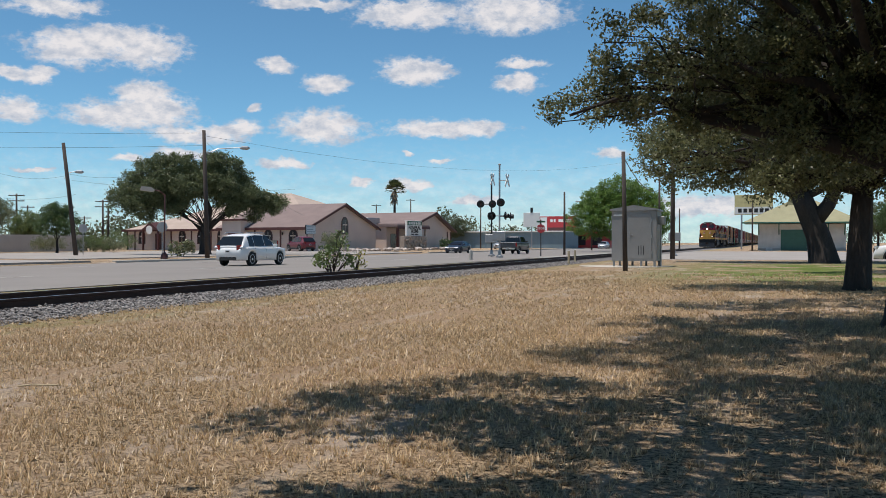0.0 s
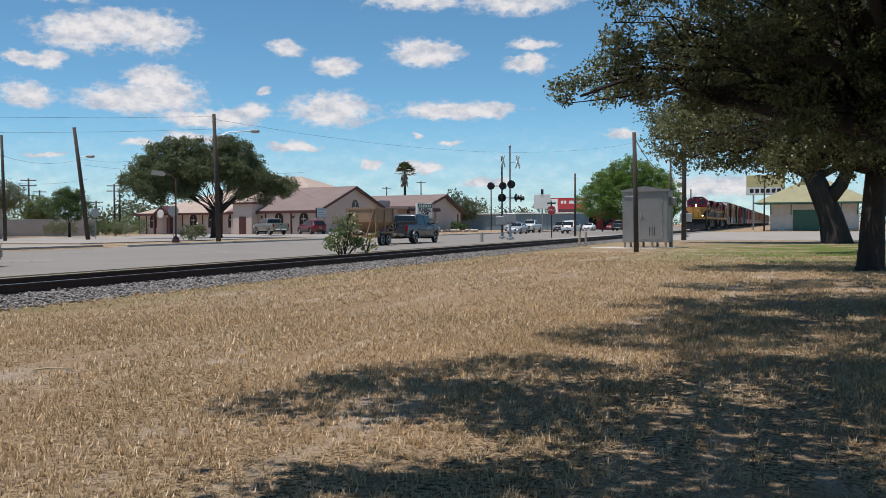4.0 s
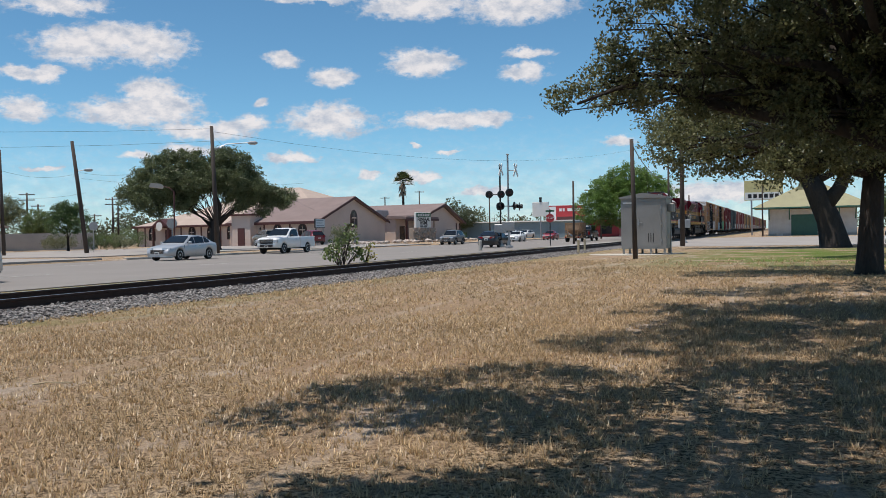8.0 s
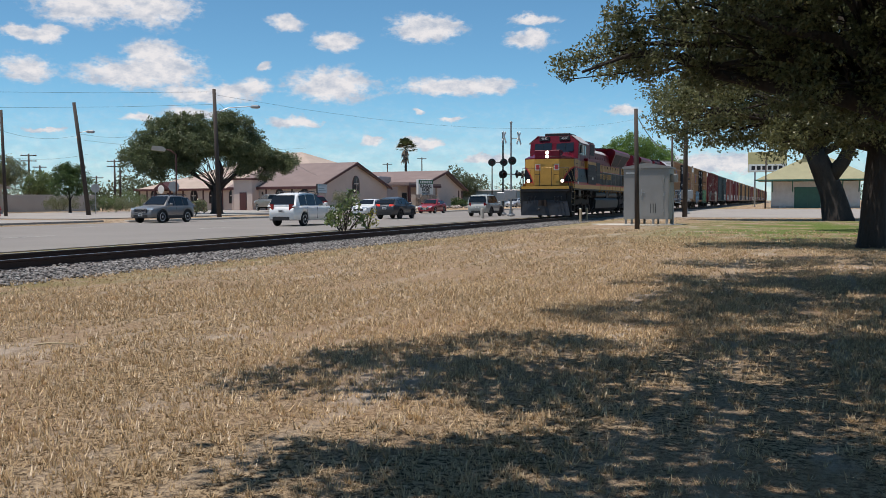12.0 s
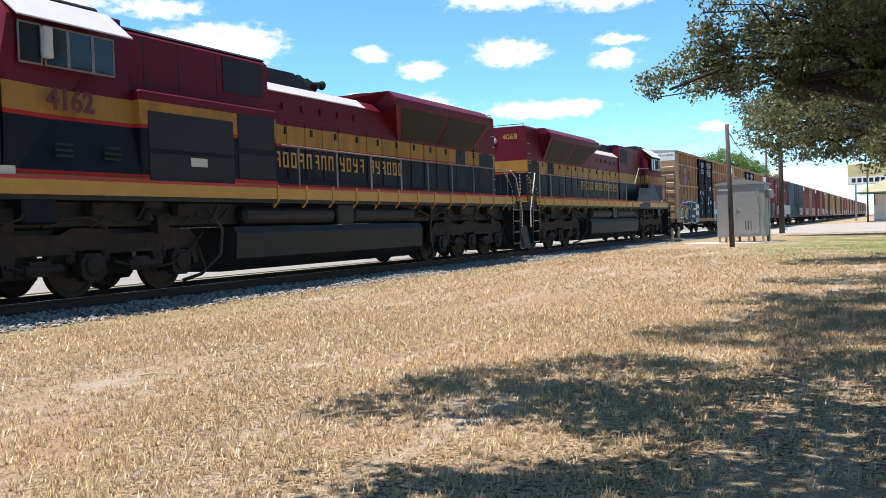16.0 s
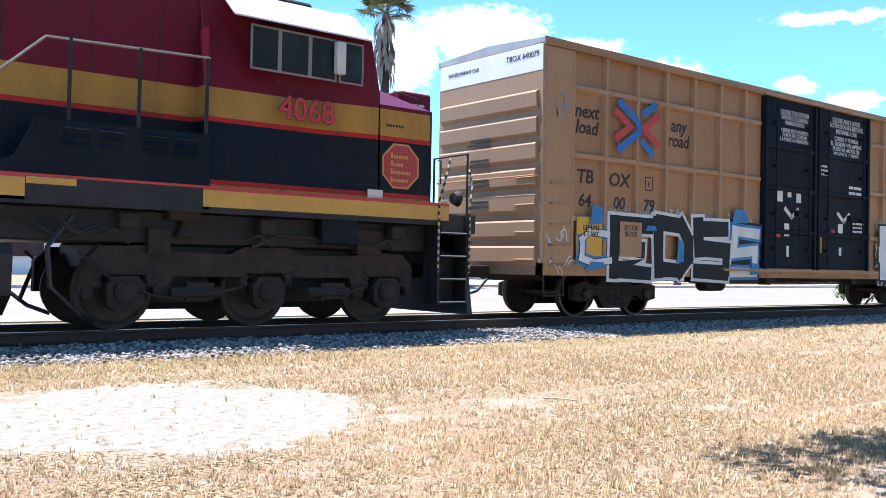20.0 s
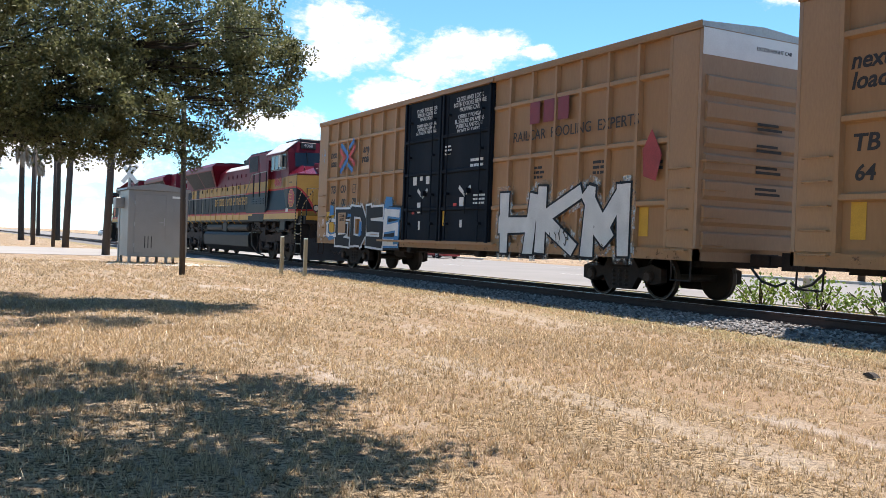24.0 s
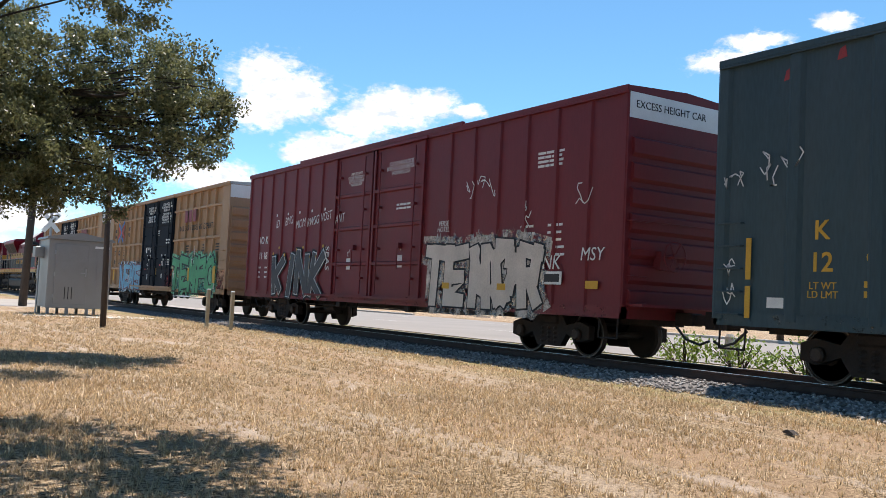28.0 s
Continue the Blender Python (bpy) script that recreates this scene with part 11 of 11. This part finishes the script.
def hopper_trailer():
    """Tan hopper box on a two-axle trailer with a spare wheel on its drawbar."""
    c = root("hopper_trailer", "rusty tan hopper trailer with twin axles", "trailer")
    m = M["hopper"]
    for x in (-0.8, 0.8):
        bm = BM()
        box(bm, x - 0.05, x + 0.05, -2.1, 1.7, 0.5, 0.66, 0.01)
        part("side_rail", bm, m, c)
        bm = BM()
        prism(bm, [(x - 0.05, 1.7), (x + 0.05, 1.7), (0.05, 3.1), (-0.05, 3.1)], 0.52, 0.64, "z")
        part("drawbar", bm, m, c)
    for y in (-2.1, -0.9, 0.3, 1.6):
        bm = BM()
        box(bm, -0.78, 0.78, y - 0.05, y + 0.05, 0.52, 0.64)
        part("cross_beam", bm, m, c)
    bm = BM()
    st = [(0.25, 0.3, 0.78), (0.95, 1.35, 1.45), (0.95, 1.35, 2.3)]
    rings = [[bm.verts.new((sx * w, sy * l - 0.2, z)) for sx, sy in ((-1, -1), (1, -1), (1, 1), (-1, 1))] for w, l, z in st]
    for a, b in zip(rings[:-1], rings[1:]):
        for i in range(4):
            bm.faces.new((a[i], a[(i + 1) % 4], b[(i + 1) % 4], b[i]))
    bm.faces.new(rings[0])
    bm.faces.new(rings[-1])
    part("hopper", bm, m, c, "rust-streaked tan hopper box")
    for s in (-1, 1):
        bm = BM()
        box(bm, s * 0.99 - 0.03, s * 0.99 + 0.03, -1.58, 1.18, 2.26, 2.34)
        part("top_rim", bm, m, c)
        for y in (-1.5, -0.2, 1.1):
            bm = BM()
            box(bm, s * 0.985 - 0.03, s * 0.985 + 0.03, y - 0.035, y + 0.035, 0.64, 2.26)
            part("upright", bm, m, c)
        for y0, y1 in ((-1.5, -0.6), (1.1, 0.2)):
            bm = BM()
            cyl(bm, (s * 0.95, y0, 1.5), (s * 0.85, y1, 0.62), 0.04, 6)
            part("brace", bm, m, c)
        bm = BM()
        prism(bm, [(-1.35, 0.5), (-1.3, 0.72), (-1.1, 0.82), (0.5, 0.82), (0.7, 0.72), (0.75, 0.5), (0.7, 0.5), (0.62, 0.7), (0.5, 0.77), (-1.1, 0.77), (-1.22, 0.7), (-1.3, 0.5)], s * 0.84, s * 1.12, "x")
        part("mudguard", bm, m, c)
        for y in (-0.72, 0.1):
            add_wheel(c, s * 0.98, y, 0.36, "alloy", 6)
        bm = BM()
        box(bm, s * 0.78 - 0.07, s * 0.78 + 0.07, -2.2, -2.15, 0.52, 0.64)
        part("tail_light", bm, M["lamp_red"], c)
    for y in (-1.56, 1.16):
        bm = BM()
        box(bm, -1.0, 1.0, y - 0.025, y + 0.025, 2.22, 2.34)
        part("end_rim", bm, m, c)
        for x in (-0.4, 0.4):
            bm = BM()
            cyl(bm, (x * 2.2, y, 2.2), (x * 1.2, y * 1.12, 0.62), 0.045, 6)
            part("end_brace", bm, m, c)
    for z in (1.0, 1.35, 1.7, 2.05):
        bm = BM()
        cyl(bm, (-0.72, -1.64, z), (-0.25, -1.64, z), 0.018, 5)
        part("rung", bm, m, c)
    t, w, f = wheel_meshes(0.36, "alloy", 6)
    sp = new("spare_wheel", t)
    sp.parent = c
    sp.location, sp.rotation_euler = (0.62, 1.75, 1.25), (0, 0, radians(-50))
    for nm, me in (("rim", w), ("spoke_face", f)):
        o = new(nm, me)
        o.parent = sp
    bm = BM()
    box(bm, 0.48, 0.6, 1.78, 1.84, 0.6, 1.25)
    part("spare_carrier", bm, m, c)
    bm = BM()
    cyl(bm, (0, 2.9, 0.0), (0, 2.9, 0.75), 0.04, 8)
    part("jack_stand", bm, M["steel"], c)
    return c


def drive(thing, x, line, rz=0.0, z=-0.05):
    """Keys a vehicle along its lane: line(t) is its y; its wheels roll while it is near."""
    ts = (0, 1, 2, 3, 4, 5, 6, 7, 8, 9, 10, 11, 12, 13, 14, 15, 16, 17, 18, 20, 22, 24, 26, 28)
    MOVES.append((thing, [(t, pose(x, line(t), z, 0, 0, rz)) for t in ts]))
    r = thing["wheel_r"]
    sign = 1 if rz == 0 else -1
    rows, t, last = [(0.0, line(0.0))], 0.0, line(0.0)
    near = [k * 0.02 for k in range(0, 1401) if -20 < line(k * 0.02) < 75]
    if not near:
        return
    t0, t1 = near[0], min(near[-1], 17.5)
    ys = []
    t = t0
    while t < t1:
        ys.append(t)
        v = abs(line(t + 0.01) - line(t)) / 0.01
        t += min(0.5, 1.3 * r / max(v, 0.3))
    ys.append(t1)
    for ob in [o for o in thing.children if o.name.startswith("wheel") and len(o.children) == 2]:
        p = ob.location
        rows = [(t, pose(p.x, p.y, p.z, -math.degrees(sign * (line(t) - line(t0)) / r), 0, 0)) for t in ys]
        if ys[0] > 0.05:
            rows.insert(0, (0.0, rows[0][1]))
        if ys[-1] < 27.95:
            rows.append((28.0, rows[-1][1]))
        MOVES.append((ob, rows))


def straight(y0, v):
    return lambda t: y0 + v * t


C = {k[4:]: v for k, v in M.items() if k.startswith("car_")}
# going away from the viewpoint's side
drive(suv("suv", "white crossover with dark glass and roof rails", C["white"], 4.78, 1.92, 1.74, 0.37, rails=M["steel"], clad=False), -27.6, lambda t: 44.2 + 11.5 * t + (2.05 * t * t if t < 3 else 18.45 + 12.3 * (t - 3)))
drive(pickup("crew_pickup", "dark grey crew-cab pickup with wide rear fenders", C["slate"], 6.2, 2.03, 2.0, 0.40, True, True, True), -24.6, straight(-0.5, 14.75))
drive(hopper_trailer(), -24.6, straight(-6.95, 14.75))
drive(sedan("sedan", "black saloon car with dark windows", C["black"], rim="dark_rim"), -24.4, straight(-37.2, 14.3))
drive(suv("boxy_suv", "pale grey boxy SUV with black roof and dark wheels", C["stone"], 4.4, 1.89, 1.78, 0.37, "dark_rim", 1.0, True, M["trim_black"], tail=(0.2, 0.3), spokes=6), -23.9, straight(-85.8, 13.2))
drive(suv("crossover", "dark grey compact crossover with its brake lights on", C["graphite"], 4.05, 1.77, 1.54, 0.34, "dark_rim", 0, True, None, True, tail=(0.34, 0.14)), -26.9, straight(-123.9, 15.4))
drive(suv("wagon_suv", "white wagon-style SUV with roof rails", C["white"], 4.6, 1.8, 1.72, 0.35, "alloy", 0.45, False, M["trim_black"], tail=(0.26, 0.3)), -24.4, straight(-98.6, 11.8))
drive(pickup("far_pickup", "dark pickup truck far up the street", C["graphite"], 5.9, 2.0, 1.95), -27.6, straight(98.5, 15.0))
# coming the other way
drive(sedan("sedan", "dark blue saloon car with lit headlights", C["navy"], 4.95, 1.86, 1.43, 0.34, "dark_rim", True), -36.0, straight(103.2, -18.4), 180)
drive(sedan("sedan", "silver saloon car with sloping roof", C["silver"], 4.87, 1.85, 1.47), -34.0, straight(188.9, -17.9), 180)
drive(pickup("work_pickup", "white single-cab pickup with open load bed", C["white"], 5.7, 2.0, 1.93, 0.39, False, False, False, "alloy", False, False, M["trim_black"]), -36.5, straight(204.3, -17.8), 180)
drive(suv("suv", "grey mid-size SUV with dark lower trim", C["grey"], 4.3, 1.86, 1.68, 0.37, "alloy", 0.0, True, M["trim_black"]), -36.5, straight(204.1, -13.1), 180)
drive(sedan("sedan", "white saloon car with chrome window line", C["white"], 4.45, 1.86, 1.46), -35.5, straight(218.4, -12.0), 180)
drive(sedan("sedan", "red saloon car coming up the street", C["red"], 4.6, 1.78, 1.44), -35.5, lambda t: 123.7 - 13.0 * (t - 9.4), 180)


def parked(thing, x, y, rz):
    thing.location, thing.rotation_euler = (x, y, level([(-40, 0.0), (40, 0.1), (90, 0.2)], y)), (0, 0, radians(rz))


def parked_cars():
    parked(pickup("parked_pickup", "taupe crew-cab pickup parked before the chapel", C["taupe"], 5.7, 1.95, 1.85, 0.38), -55.2, 90.0, 55)
    parked(suv("parked_suv", "maroon SUV parked before the chapel", C["maroon"], 4.7, 1.88, 1.72, 0.36), -52.8, 95.2, 55)

    parked(suv("parked_suv", "white SUV parked under the oaks", C["white"], 4.7, 1.9, 1.75, 0.37), 6.6, 47.5, 80)
    for x, y, rz, c in ((-42.5, 152, 170, "white"), (-41.5, 141, 175, "silver"), (-27.5, 190, 0, "white")):
        parked(sedan("parked_car", "pale parked car far up the street", C[c]), x, y, rz)


parked_cars()

# ---- what moves ----
def motions():
    for thing, rows in MOVES:
        walk(thing, rows)


motions()
